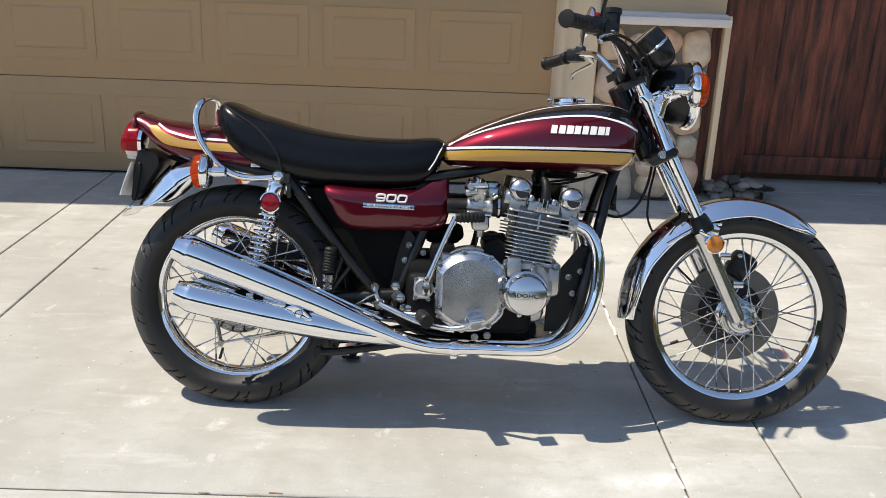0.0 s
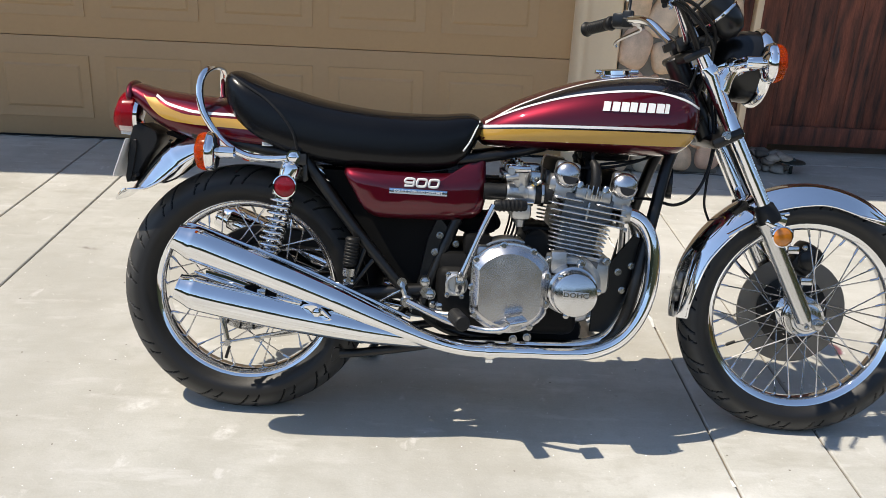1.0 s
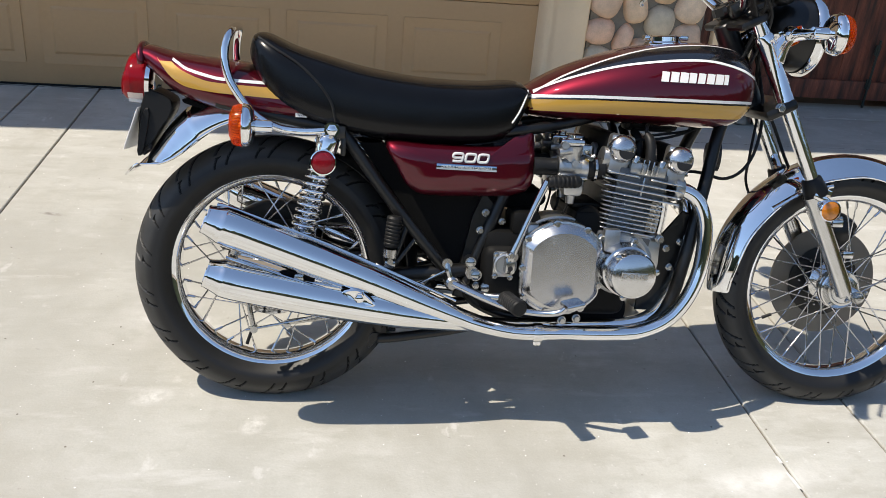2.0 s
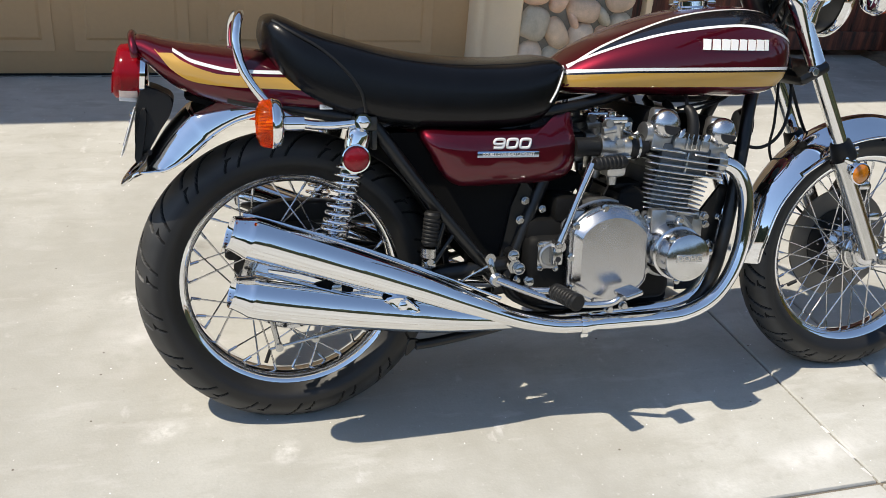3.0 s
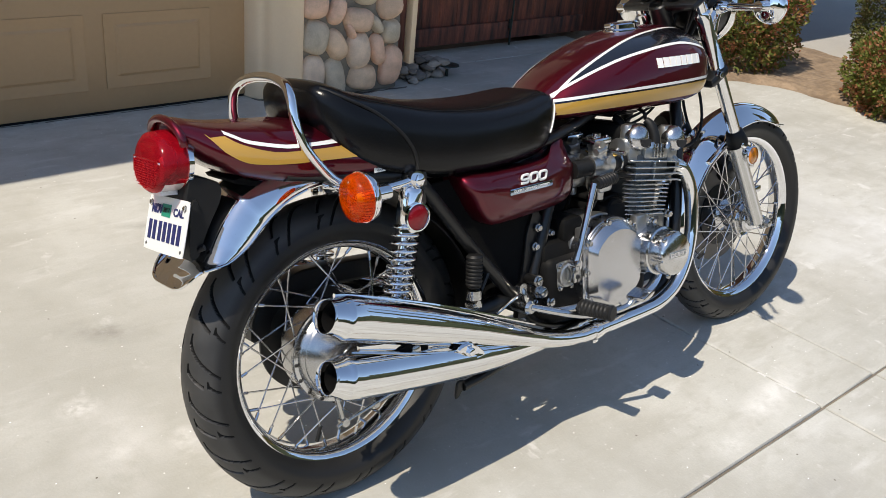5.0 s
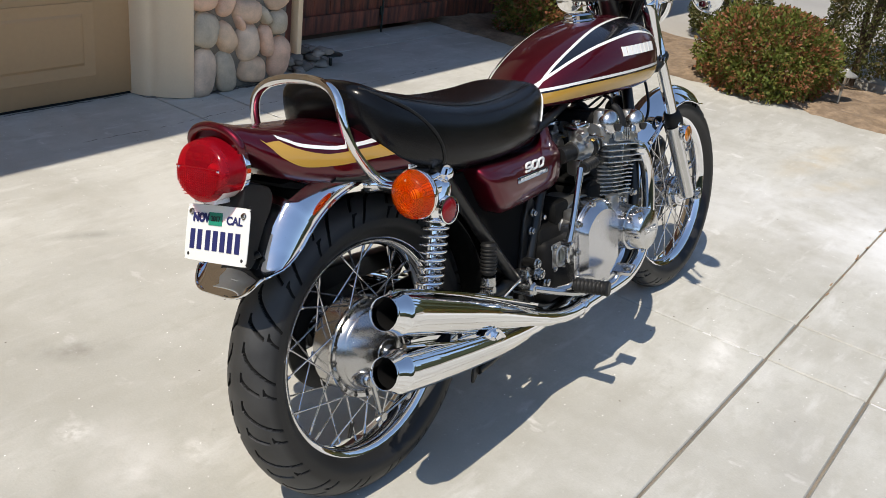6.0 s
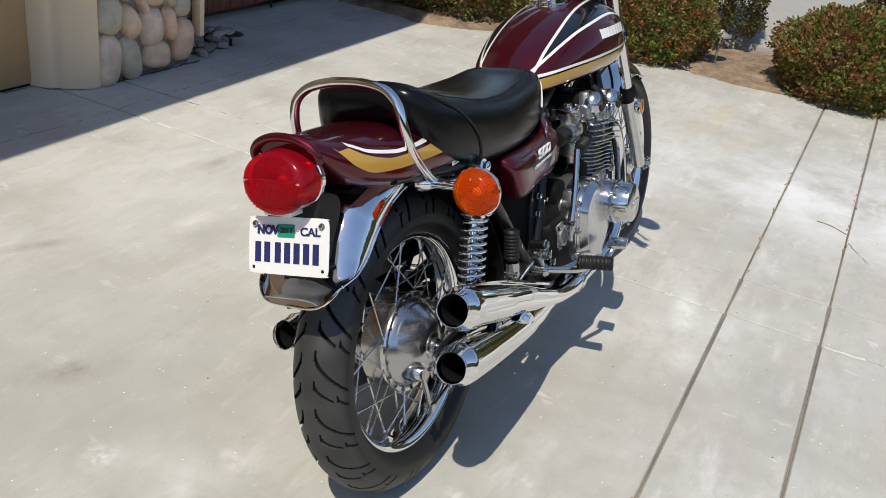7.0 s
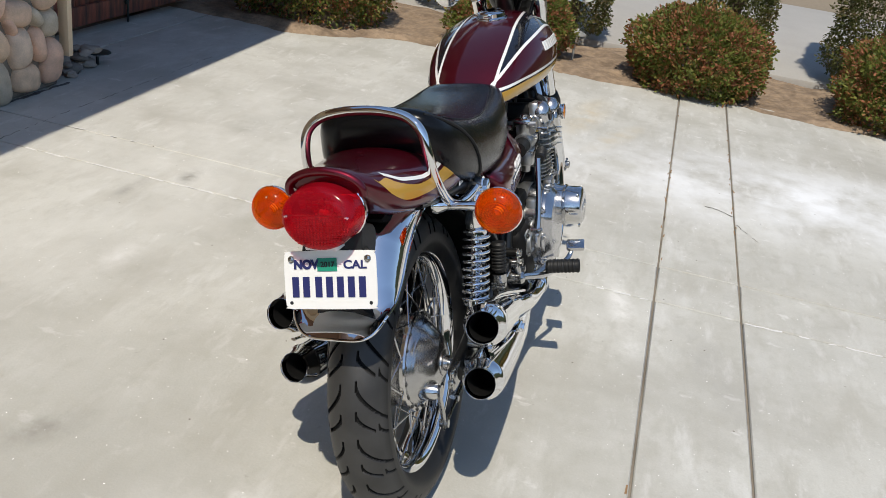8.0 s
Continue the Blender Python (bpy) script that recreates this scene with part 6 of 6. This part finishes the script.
for x, z in ((.580, .455), (.577, .395), (.625, .508)):
    part("case_bolt", hexbolt((x - .006, -.128, z), (-1, 0, .3), .007, .010), zinc, clutch_case)
for k in range(9):
    a = radians(20 + 40 * k)
    c, s = math.cos(a), math.sin(a)
    x, z = CLUTCH[0] + max(-.0915, min(.0915, .1085 * c)), CLUTCH[1] + .1085 * s
    part("cover_screw", merge(lathe([(0, .0098), (.006, .0095), (.007, .006)], (x, -.192, z), (0, -1, 0), 16), lathe([(0, .0058), (.012, .0055)], (x, -.192, z), (0, -1, 0), 14)), zinc, clutch)
part("drain_boss", merge(lathe([(0, .017), (.012, .016)], (.70, -.206, .308), (0, -1, 0), 20), block((.672, -.202, .301), (.06, .02, .022), .006)), brushed, clutch)
POINTS = (.834, .400)
points = part("points_cover", merge(lathe([(.16, .064), (.188, .063), (.196, .060), (.214, .058), (.216, .0605), (.222, .0605), (.224, .0560), (.259, .0550), (.266, .052), (.270, .045), (.2705, .001)], (POINTS[0], 0, POINTS[1]), (0, -1, 0), 48)), polished, engine, "polished round ignition cover", 30)
part("name_panel", block((POINTS[0], -.271, POINTS[1] + .001), (.062, .0025, .0165), .001, (0, 1.5, 0)), cast, points, "raised name panel")
lettering("panel_text", "DOHC", .0155, polished, points, pose(POINTS[0], -.2726, POINTS[1] + .001, 90, 0, 0) @ pose(0, 0, 0, 0, 0, -1.5), .0006, wide=1.32, bold=.0005)
for a in (10, 132, 250):
    part("cover_screw", lathe([(0, .0075), (.004, .007), (.006, .004)], (POINTS[0] + .0560 * math.cos(radians(a)), -.257, POINTS[1] + .0560 * math.sin(radians(a))), (0, -1, 0), 14), zinc, points)
part("alternator_cover", lathe([(.15, .074), (.20, .074), (.208, .07), (.212, .06), (.213, .001)], (POINTS[0], 0, POINTS[1]), (0, 1, 0), 40), brushed, engine, "brushed alternator cover")
part("gear_cover", rings([[(x, y, z) for x, z in rounded([(.50, .30), (.62, .29), (.72, .33), (.73, .44), (.62, .47), (.52, .43)], 3)] for y in (.15, .185)]), brushed, engine, "aluminium sprocket cover")
kick_boss = part("kick_boss", merge(block((.548, -.147, .393), (.052, .040, .068), .010), lathe([(0, .0285), (.008, .028), (.010, .024), (.008, .021), (.002, .020)], (.552, -.166, .394), (0, -1, 0), 28)), cast, engine, "cast kick-start boss")
part("shaft_clamp", merge(block((.560, -.182, .398), (.024, .026, .040), .004), block((.560, -.190, .418), (.016, .016, .022), .004), lathe([(0, .0075), (.004, .0075), (.006, .005)], (.560, -.195, .424), (0, -1, 0), 14)), zinc, kick_boss, "slotted clamp on the kick-start shaft")
# black pieces on the clamp's face stand in for the dark socket and slot
part("clamp_socket", merge(lathe([(0, .0062), (.0012, .0062)], (.560, -.195, .392), (0, -1, 0), 14), block((.560, -.1945, .382), (.0022, .003, .010), 0)), ink, kick_boss, "shaft end and slot drawn in black")
for x, z in ((.530, .419), (.529, .366), (.566, .364), (.566, .422)):
    part("boss_bolt", merge(hexbolt((x, -.167, z), (0, -1, 0), .0055, .006), lathe([(0, .0035), (.0068, .003)], (x, -.167, z), (0, -1, 0), 10)), zinc, kick_boss)
kick = part("kick_lever", merge(tube([(.563, -.186, .420), (.578, -.188, .462), (.602, -.186, .525), (.634, -.180, .598)], [.011, .008, .0075, .009], 10, 6), lathe([(-.012, .013), (.012, .013)], (.564, -.183, .42), (0, 1, 0), 18)), worn_chrome, engine, "chrome kick-start lever")
kick_pedal = part("kick_pedal", lathe([(0, .011), (.004, .013), (.075, .0135), (.08, .010)], (.634, -.186, .598), (.98, .12, .02), 18), soft_rubber, kick, "ribbed rubber kick pedal")
for k in range(6):
    part("pedal_rib", lathe([(0, .0132), (.002, .0152), (.005, .0152), (.007, .0132)], Vector((.634, -.186, .598)) + Vector((.98, .12, .02)) * (.010 + .0105 * k), (.98, .12, .02), 16, False), soft_rubber, kick_pedal)
part("starter_housing", merge(lathe([(-.15, .03), (-.145, .034), (.10, .034)], (.748, 0, .505), (0, 1, 0), 24), block((.752, -.06, .492), (.075, .19, .07), .012), block((.745, -.07, .538), (.07, .13, .012), .004), block((.60, -.10, .49), (.07, .10, .06), .015)), dark_shaded_cast, engine, "black starter housing")
for c, q in (((.612, -.165, .468), (.032, .03, .055)), ((.80, -.176, .465), (.04, .025, .055))):
    part("case_tower", block(c, q, .006), cast, engine)
part("oil_filter", merge(lathe([(0, .038), (.06, .038), (.066, .03)], (.93, 0, .29), (1, 0, -.2), 28)), cast, engine)
part("oil_pan", block((.80, 0, .245), (.26, .22, .03), .012), cast, engine)
for x, z in ((.858, .462), (.778, .468), (.70, .262), (.735, .268), (.92, .47)):
    part("case_bolt", hexbolt((x, -.168, z), (0, -1, 0), .0085, .016), zinc, engine)
part("engine_mount", plate([(.90, .275), (.905, .40), (.94, .46), (.995, .53), (1.025, .52), (1.02, .42), (.995, .33), (.955, .275)], -.112, -.104), frame_black, bike, "black engine mounting plate")
for x, z in ((.962, .435), (.975, .388), (.995, .452)):
    part("frame_bolt", hexbolt((x, -.112, z), (0, -1, 0), .0075, .012), zinc, bike)

# -- carburettors --
for y in (-.134, -.047, .047, .134):
    carb = part("carburettor", merge(lathe([(0, .024), (.012, .026), (.05, .024), (.062, .027), (.074, .025)], (.665, y, .628), (1, 0, -.02), 24), lathe([(0, .022), (.035, .0225), (.04, .025), (.046, .025)], (.698, y, .632), (0, 0, 1), 24), block((.698, y, .628), (.045, .052, .03), .008)), cast, bike, "cast aluminium carburettor", smooth=40)
    part("top_cap", merge(block((.693, y, .687), (.058, .048, .016), .006), lathe([(0, .01), (.008, .01)], (.693, y, .695), (0, 0, 1), 14)), polished, carb)
    part("float_bowl", merge(block((.703, y, .583), (.05, .05, .045), .012), lathe([(0, .012), (.02, .010)], (.703, y, .562), (0, 0, -1), 14)), cast, carb)
    part("intake_boot", lathe([(0, .027), (.012, .027), (.014, .03), (.022, .03), (.024, .026), (.042, .026)], (.735, y, .627), (1, 0, 0), 24), soft_rubber, carb, "black rubber intake stub")
    part("air_duct", lathe([(0, .0205), (.02, .0215), (.035, .020), (.055, .0215)], (.608, y, .627), (1, 0, 0), 24), soft_rubber, carb, "black rubber air duct")
    part("boot_clamp", lathe([(0, .031), (.006, .031)], (.75, y, .627), (1, 0, 0), 24), zinc, carb)
    for a, b, r in (((.70, y - .034, .64), (.70, y - .02, .64), .008), ((.66, y - .028, .665), (.69, y - .028, .67), .009), ((.735, y - .02, .65), (.748, y - .02, .660), .004), ((.672, y - .038, .682), (.672, y - .02, .682), .009)):
        part("adjuster", rod(a, b, r, n=12), cast, carb)
    part("mixture_screw", merge(rod((.724, y - .026, .650), (.740, y - .030, .652), .0032, n=8), lathe([(0, .0055), (.004, .0055)], (.728, y - .027, .6505), (.97, -.24, .1), 6)), brass, carb, "brass mixture screw")
    part("bowl_flange", merge(block((.703, y, .606), (.060, .058, .006), .002), *[hexbolt((.703 + a, y + b, .603), (0, 0, -1), .0035, .006) for a in (-.024, .024) for b in (-.022, .022)]), polished, carb)
    for d in (-.021, .021):
        part("cap_screw", dome((.693 + d, y - .014, .695), (0, 0, 1), .004, .003, 10, 3), zinc, carb)
    part("drain_tube", tube([(.70, y, .55), (.695, y * .9, .52), (.68, y * .7, .47)], .003, 6), soft_rubber, carb)
    part("intake_port", moved(lathe([(0, .026), (.045, .026)], (-.10, y, .172), (1, 0, 0), 20), UP), cast, engine)
part("throttle_link", merge(rod((.73, -.19, .655), (.73, .19, .655), .005), block((.735, -.10, .665), (.03, .05, .03), .005), block((.735, .0, .672), (.05, .04, .045), .008)), zinc, bike, "throttle linkage between the carburettors")
part("coil_pack", merge(block((.92, 0, .735), (.12, .07, .05), .01), rod((.86, -.03, .735), (.98, -.03, .735), .02)), soft_rubber, bike, "black ignition coils")
part("horn", lathe([(0, .03), (.02, .04), (.03, .04)], (1.07, -.03, .66), (1, -.2, 0), 24), frame_black, bike, "black horn")

# -- exhausts --
def exhaust(s):
    head_out = [(.955, s * .142, .588), (.985, s * .150, .582), (1.012, s * .154, .560), (1.032, s * .158, .515), (1.038, s * .161, .455), (1.031, s * .164, .385), (1.005, s * .168, .318), (.962, s * .170, .267), (.90, s * .171, .238), (.83, s * .172, .231), (.72, s * .172, .230), (.630, s * .172, .2295)]
    head_in = [(.955, s * .050, .588), (.985, s * .056, .580), (1.006, s * .070, .555), (1.016, s * .088, .51), (1.016, s * .102, .445), (1.004, s * .112, .375), (.975, s * .118, .308), (.938, s * .121, .262), (.88, s * .122, .242), (.80, s * .124, .238), (.66, s * .134, .2365), (.56, s * .144, .237)]
    for pts, port in ((head_out, s * .142), (head_in, s * .050)):
        header = part("header_pipe", tube(pts, .0182, 18, 8), chrome, bike, "chrome exhaust header", 60)
        part("port_clamp", merge(lathe([(0, .031), (.008, .032), (.016, .028), (.026, .024)], (.947, port, .590), (1, 0, -.12), 24), hexbolt((.966, port, .622), (1, 0, -.1), .006, .01), hexbolt((.960, port, .547), (1, 0, -.1), .006, .01)), cast, header)
    upper = part("muffler", tube([(.665, s * .172, .2295), (.63, s * .172, .2295), (.58, s * .171, .231), (.52, s * .170, .242), (.46, s * .170, .260), (.36, s * .172, .298), (.24, s * .178, .347), (.12, s * .188, .394), (.0, s * .200, .440), (-.07, s * .208, .467), (-.094, s * .2105, .476), (-.108, s * .212, .481), (-.128, s * .214, .488)], [.0195, .020, .0195, .0205, .0225, .0295, .0375, .042, .0442, .0448, .0438, .0385, .0325], 28, 8, caps=False), chrome, bike, "long chrome tapered muffler, upper of two", 60)
    lower = part("muffler", tube([(.60, s * .146, .236), (.54, s * .153, .239), (.48, s * .159, .247), (.40, s * .166, .258), (.32, s * .172, .270), (.24, s * .178, .285), (.12, s * .186, .307), (.0, s * .194, .331), (-.07, s * .198, .346), (-.094, s * .1995, .353), (-.108, s * .2005, .357), (-.128, s * .202, .363)], [.019, .0195, .0215, .028, .0350, .0400, .0430, .0446, .0448, .0438, .0385, .0325], 28, 8, caps=False), chrome, bike, "long chrome tapered muffler, lower of two", 60)
    for muffler, o, w in ((upper, (-.126, s * .2138, .487), (-.93, s * .10, .36)), (lower, (-.126, s * .2018, .3625), (-.95, s * .075, .31))):
        part("tip_ring", lathe([(-.004, .0325), (.003, .0332), (.006, .0320), (.004, .0302), (-.012, .029)], o, w, 32, False), chrome, muffler, smooth=45)
        part("outlet", lathe([(.003, .0302), (-.03, .0285), (-.14, .027), (-.141, .001)], o, w, 28, False), matte_black, muffler, "sooty outlet")
    part("collar", merge(lathe([(0, .0225), (.004, .0235), (.02, .0235), (.024, .022)], (.655, s * .172, .2295), (-1, 0, 0), 28), block((.643, s * .172, .206), (.02, .012, .016), .003)), chrome, upper, "chrome joint collar")

    def out(x):
        """How far out the mufflers' middle lies at length x."""
        return float(np.interp(x, (-.13, 0, .12, .24, .36, .46), (.208, .197, .186, .1765, .170, .166)))
    part("upper_seam", tube([(x, s * (out(x) + .005), z) for x, z in ((.44, .304), (.28, .374), (.14, .434), (.0, .4875), (-.08, .516), (-.105, .522))], .0042, 8), chrome, upper)
    part("lower_seam", tube([(x, s * (out(x) + d), z) for x, d, z in ((.46, .012, .250), (.36, .018, .279), (.27, .021, .303), (.20, .023, .320), (.10, .023, .346), (.0, .020, .379), (-.085, .014, .406))], .0036, 8, 6, 1.6), chrome, upper)
    eye_line = rounded([(-1.5, 0), (-.6, .8), (0, 1), (.6, .8), (1.5, 0), (.6, -.8), (0, -1), (-.6, -.8)], 3)
    part("muffler_bolt", merge(rings([[(.212 + a * .025 * q, s * (.213 + d), .317 + b * .019 * q - a * .010 * q) for a, b in eye_line] for q, d in ((1.0, -.026), (1.0, .002), (.85, .005), (.62, .003))]), hexbolt((.212, s * .214, .317), (0, s, 0), .009, .008)), chrome, upper, "eye-shaped bracket with a bolt")
    part("eye_gasket", rings([[(.212 + a * .0275, s * (.2035 + d), .317 + b * .022 - a * .011) for a, b in eye_line] for d in (0, .006)]), matte_black, upper)
    # solid black shape in place of the shaded opening
    slot = rounded([(.03, .368), (.05, .376), (.085, .370), (.11, .358), (.10, .346), (.06, .348)], 3)
    part("black_slot", rings([[(x, s * (out(x) + d), z) for x, z in slot] for d in (.003, .0155)]), matte_black, upper, "matte black piece drawn as the opening between the mufflers")
    part("muffler_bracket", block((.075, s * .205, .360), (.022, .014, .018), .004), zinc, upper)
    web = [(.42, .273), (.24, .315), (.06, .364), (-.06, .398), (-.06, .408), (.06, .380), (.24, .329), (.42, .286)]
    part("joining_web", rings([[(x, s * (out(x) + d), z) for x, z in web] for d in (.002, .010)]), chrome, upper)
    part("underside_stay", tube([(.27, s * .15, .245), (.24, s * .165, .262), (.21, s * .178, .29)], .006, 8), frame_black, lower)


exhaust(-1)
exhaust(1)
part("chain_guard", plate(rounded([(-.135, .355), (-.115, .42), (-.05, .468), (.06, .480), (.42, .442), (.42, .405), (.10, .437), (-.03, .428), (-.085, .395), (-.10, .350)], 3), .084, .125, .004), frame_black, bike, "black chain guard")
part("chain", merge(*[rod((x, .10, .322 + .112 * q + .0), (x + .5, .10, .385 + .03 * q), .008, n=8) for x, q in ((0, 1), (0, -1))]), dark_steel, bike, "dark drive chain")

# ---- pieces of the setting: slabs, stones, cobbles ----
def slab(x0, x1, y0, y1, gap):
    gx0, gx1, gy0, gy1 = gap
    a, b, c, d = x0 + gx0, x1 - gx1, y0 + gy0, y1 - gy1
    return block(((a + b) / 2, (c + d) / 2, -0.02), (b - a, d - c, 0.04), 0.004, segments=1)


XS = ((-6.1, 0, 0), (-2.57, 0.003, 0.003), (-2.27, 0.003, 0.003), (-0.03, 0.003, 0.003), (0.27, 0.003, 0.003), (3.19, 0, 0))
YS = ((-6.0, 0, 0), (2.25, 0.0036, 0.0036), (2.55, 0.0036, 0.0036), (5.735, 0, 0))
for i in range(len(XS) - 1):
    for j in range(len(YS) - 1):
        part("slab", slab(XS[i][0], XS[i + 1][0], YS[j][0], YS[j + 1][0], (XS[i][1], XS[i + 1][2], YS[j][1], YS[j + 1][2])), concrete, driveway)
part("slab", block((1.86, 5.90, -0.02), (2.14, 0.31, 0.038), 0.004, segments=1), concrete, driveway)

STONES = (
    (0.19, 0.10, 0.13, 0.235, 4), (0.325, 0.10, 0.115, 0.20, -12), (0.50, 0.085, 0.165, 0.125, 8), (0.675, 0.13, 0.135, 0.20, 6),
    (0.205, 0.315, 0.15, 0.155, 20), (0.325, 0.265, 0.10, 0.155, -30), (0.465, 0.225, 0.135, 0.175, -8), (0.585, 0.225, 0.075, 0.16, -14),
    (0.665, 0.31, 0.11, 0.125, 0), (0.455, 0.385, 0.165, 0.11, 12), (0.565, 0.355, 0.05, 0.105, -35), (0.20, 0.47, 0.145, 0.12, -5),
    (0.325, 0.44, 0.08, 0.14, 22), (0.655, 0.455, 0.15, 0.14, -18), (0.50, 0.535, 0.14, 0.15, 12), (0.36, 0.60, 0.11, 0.15, -15), (0.215, 0.64, 0.15, 0.19, 10), (0.655, 0.635, 0.15, 0.19, 14))
random.seed(9)
for x, z, w, h, turn in (*STONES, (0.50, 0.715, 0.13, 0.17, -10), (0.34, 0.80, 0.14, 0.20, 25), (0.21, 0.85, 0.12, 0.16, 0), (0.66, 0.835, 0.14, 0.19, -6), (0.51, 0.87, 0.13, 0.12, 20), (0.405, 0.335, 0.035, 0.09, -25)):
    bm = bmesh.new()
    bmesh.ops.create_icosphere(bm, subdivisions=3, radius=0.5)
    shift = random.random() * 50
    for v in bm.verts:
        p = Vector((math.copysign(abs(v.co.x * 2) ** 0.72, v.co.x) / 2, v.co.y, math.copysign(abs(v.co.z * 2) ** 0.72, v.co.z) / 2))
        v.co = p * (1 + 0.13 * noise.noise(p * 1.9 + Vector((shift, 0, 0))))
    bmesh.ops.transform(bm, matrix=pose(0, 0, 0, 0, turn, 0) @ Matrix.Diagonal((w * 1.10, 0.115, h * 1.10, 1)), verts=bm.verts)
    bm.verts.index_update()
    shape = [(p.co.x + x, p.co.y + FACE_Y + 0.003, p.co.z + z) for p in bm.verts], [tuple(v.index for v in f.verts) for f in bm.faces]
    bm.free()
    part("stone", shape, river_stone, stone_wall, smooth=180)

random.seed(3)
for k in range(64):
    s = random.uniform(0.035, 0.065) if k < 26 else random.uniform(0.05, 0.095)
    x, y = 0.86 + random.random() * 0.30, 5.50 + random.random() * 0.30
    if k >= 26:
        x, y = 0.86 + (k - 26) % 13 * 0.022, 5.53 + random.random() * 0.22
    lift = 0.035 if 46 <= k < 58 else 0.065 if k >= 58 else 0.0
    bm = bmesh.new()
    bmesh.ops.create_icosphere(bm, subdivisions=2, radius=0.5)
    for v in bm.verts:
        v.co *= 1 + 0.55 * noise.noise(v.co * 2.6 + Vector((k * 7, 0, 0)))
    bmesh.ops.transform(bm, matrix=pose(x, y, s * 0.27 + lift, 0, 0, random.random() * 360) @ Matrix.Diagonal((s * 1.2, s, s * 0.62, 1)), verts=bm.verts)
    bm.verts.index_update()
    shape = [tuple(p.co) for p in bm.verts], [tuple(v.index for v in f.verts) for f in bm.faces]
    bm.free()
    tagged(part("cobble", shape, pebble, smooth=60), "loose grey cobble in the heap by the stone facing", "cobble", "cobbles by the gate")

# ---- hairline cracks, scuffs, dirt and dark lines at the wall's foot ----
def crack(points, width, seed, breaks=0.0):
    """A thin uneven ribbon on the slabs, broken here and there."""
    random.seed(seed)
    shapes = []
    for (x0, y0), (x1, y1) in zip(points, points[1:]):
        n = max(2, int(math.hypot(x1 - x0, y1 - y0) / 0.03))
        line = []
        for k in range(n + 1):
            u = k / n
            line.append((x0 + (x1 - x0) * u + random.uniform(-.004, .004), y0 + (y1 - y0) * u + random.uniform(-.005, .005), width * random.uniform(.35, 1.0)))
        for a, b in zip(line, line[1:]):
            if random.random() < breaks:
                continue
            d = Vector((b[0] - a[0], b[1] - a[1], 0)).normalized()
            nx, ny = -d.y, d.x
            shapes.append(([(a[0] - nx * a[2] / 2, a[1] - ny * a[2] / 2, .0012), (b[0] - nx * b[2] / 2, b[1] - ny * b[2] / 2, .0012), (b[0] + nx * b[2] / 2, b[1] + ny * b[2] / 2, .0012), (a[0] + nx * a[2] / 2, a[1] + ny * a[2] / 2, .0012)], [(0, 1, 2, 3)]))
    return merge(*shapes)


crack_dark = material("crack_dark", (0.15, 0.135, 0.115), 0.95, vary=0.4, size=0.05, grain=0.004)
part("crack", crack([(-.62, 5.20), (-.32, 5.185), (.29, 5.20), (.66, 5.195), (1.35, 5.19), (1.75, 5.193)], .0045, 4, .4), crack_dark, driveway, "hairline crack")
part("crack", crack([(.12, 5.468), (.45, 5.462), (.80, 5.458)], .028, 5, .06), crack_dark, driveway, "dark line along the facing's foot")
part("crack", crack([(-.07, 5.60), (-.05, 5.545), (.05, 5.535), (.125, 5.50)], .012, 6, .1), crack_dark, driveway, "dark dirt along the casing's foot")
part("crack", crack([(-4.9, 5.640), (-2.5, 5.640), (-.08, 5.640)], .014, 7, .1), crack_dark, driveway, "dark line under the garage door")
pale_residue = material("pale_residue", (0.74, 0.73, 0.71), 0.9, vary=0.15, size=0.05, grain=0.004)
part("residue", crack([(-.036, 5.12), (-.036, 4.6), (-.034, 4.1), (-.036, 3.6)], .014, 8, .25), pale_residue, driveway, "whitish residue along a joint")
part("residue", crack([(-.040, 2.85), (-.038, 2.57)], .012, 9, .3), pale_residue, driveway, "whitish residue along a joint")
part("residue", crack([(-.038, 2.24), (-.036, 1.7), (-.036, 1.1)], .012, 10, .35), pale_residue, driveway, "whitish residue along a joint")
part("residue", crack([(.276, 5.1), (.278, 4.6)], .009, 12, .55), pale_residue, driveway, "whitish residue along a joint")
part("scuff", crack([(1.048, 2.377), (1.04, 2.322), (.99, 2.26)], .010, 13, .1), crack_dark, driveway, "dark scuff on the concrete")
part("scuff", crack([(.90, 2.24), (.85, 2.223), (.75, 2.157)], .006, 14, .3), crack_dark, driveway, "dark scuff on the concrete")
rust = material("rust_stain", (0.34, 0.20, 0.10), 0.95, vary=0.4, size=0.03, grain=0.004)
for y, seed in ((2.2560, 31), (2.5560, 32), (2.2440, 33), (2.5445, 34)):
    part("residue", crack([(-2.2, y), (-.05, y)], .007, seed, .96), rust, driveway, "rusty residue along a joint")
    part("residue", crack([(.3, y), (2.6, y)], .007, seed + 10, .92), rust, driveway, "rusty residue along a joint")
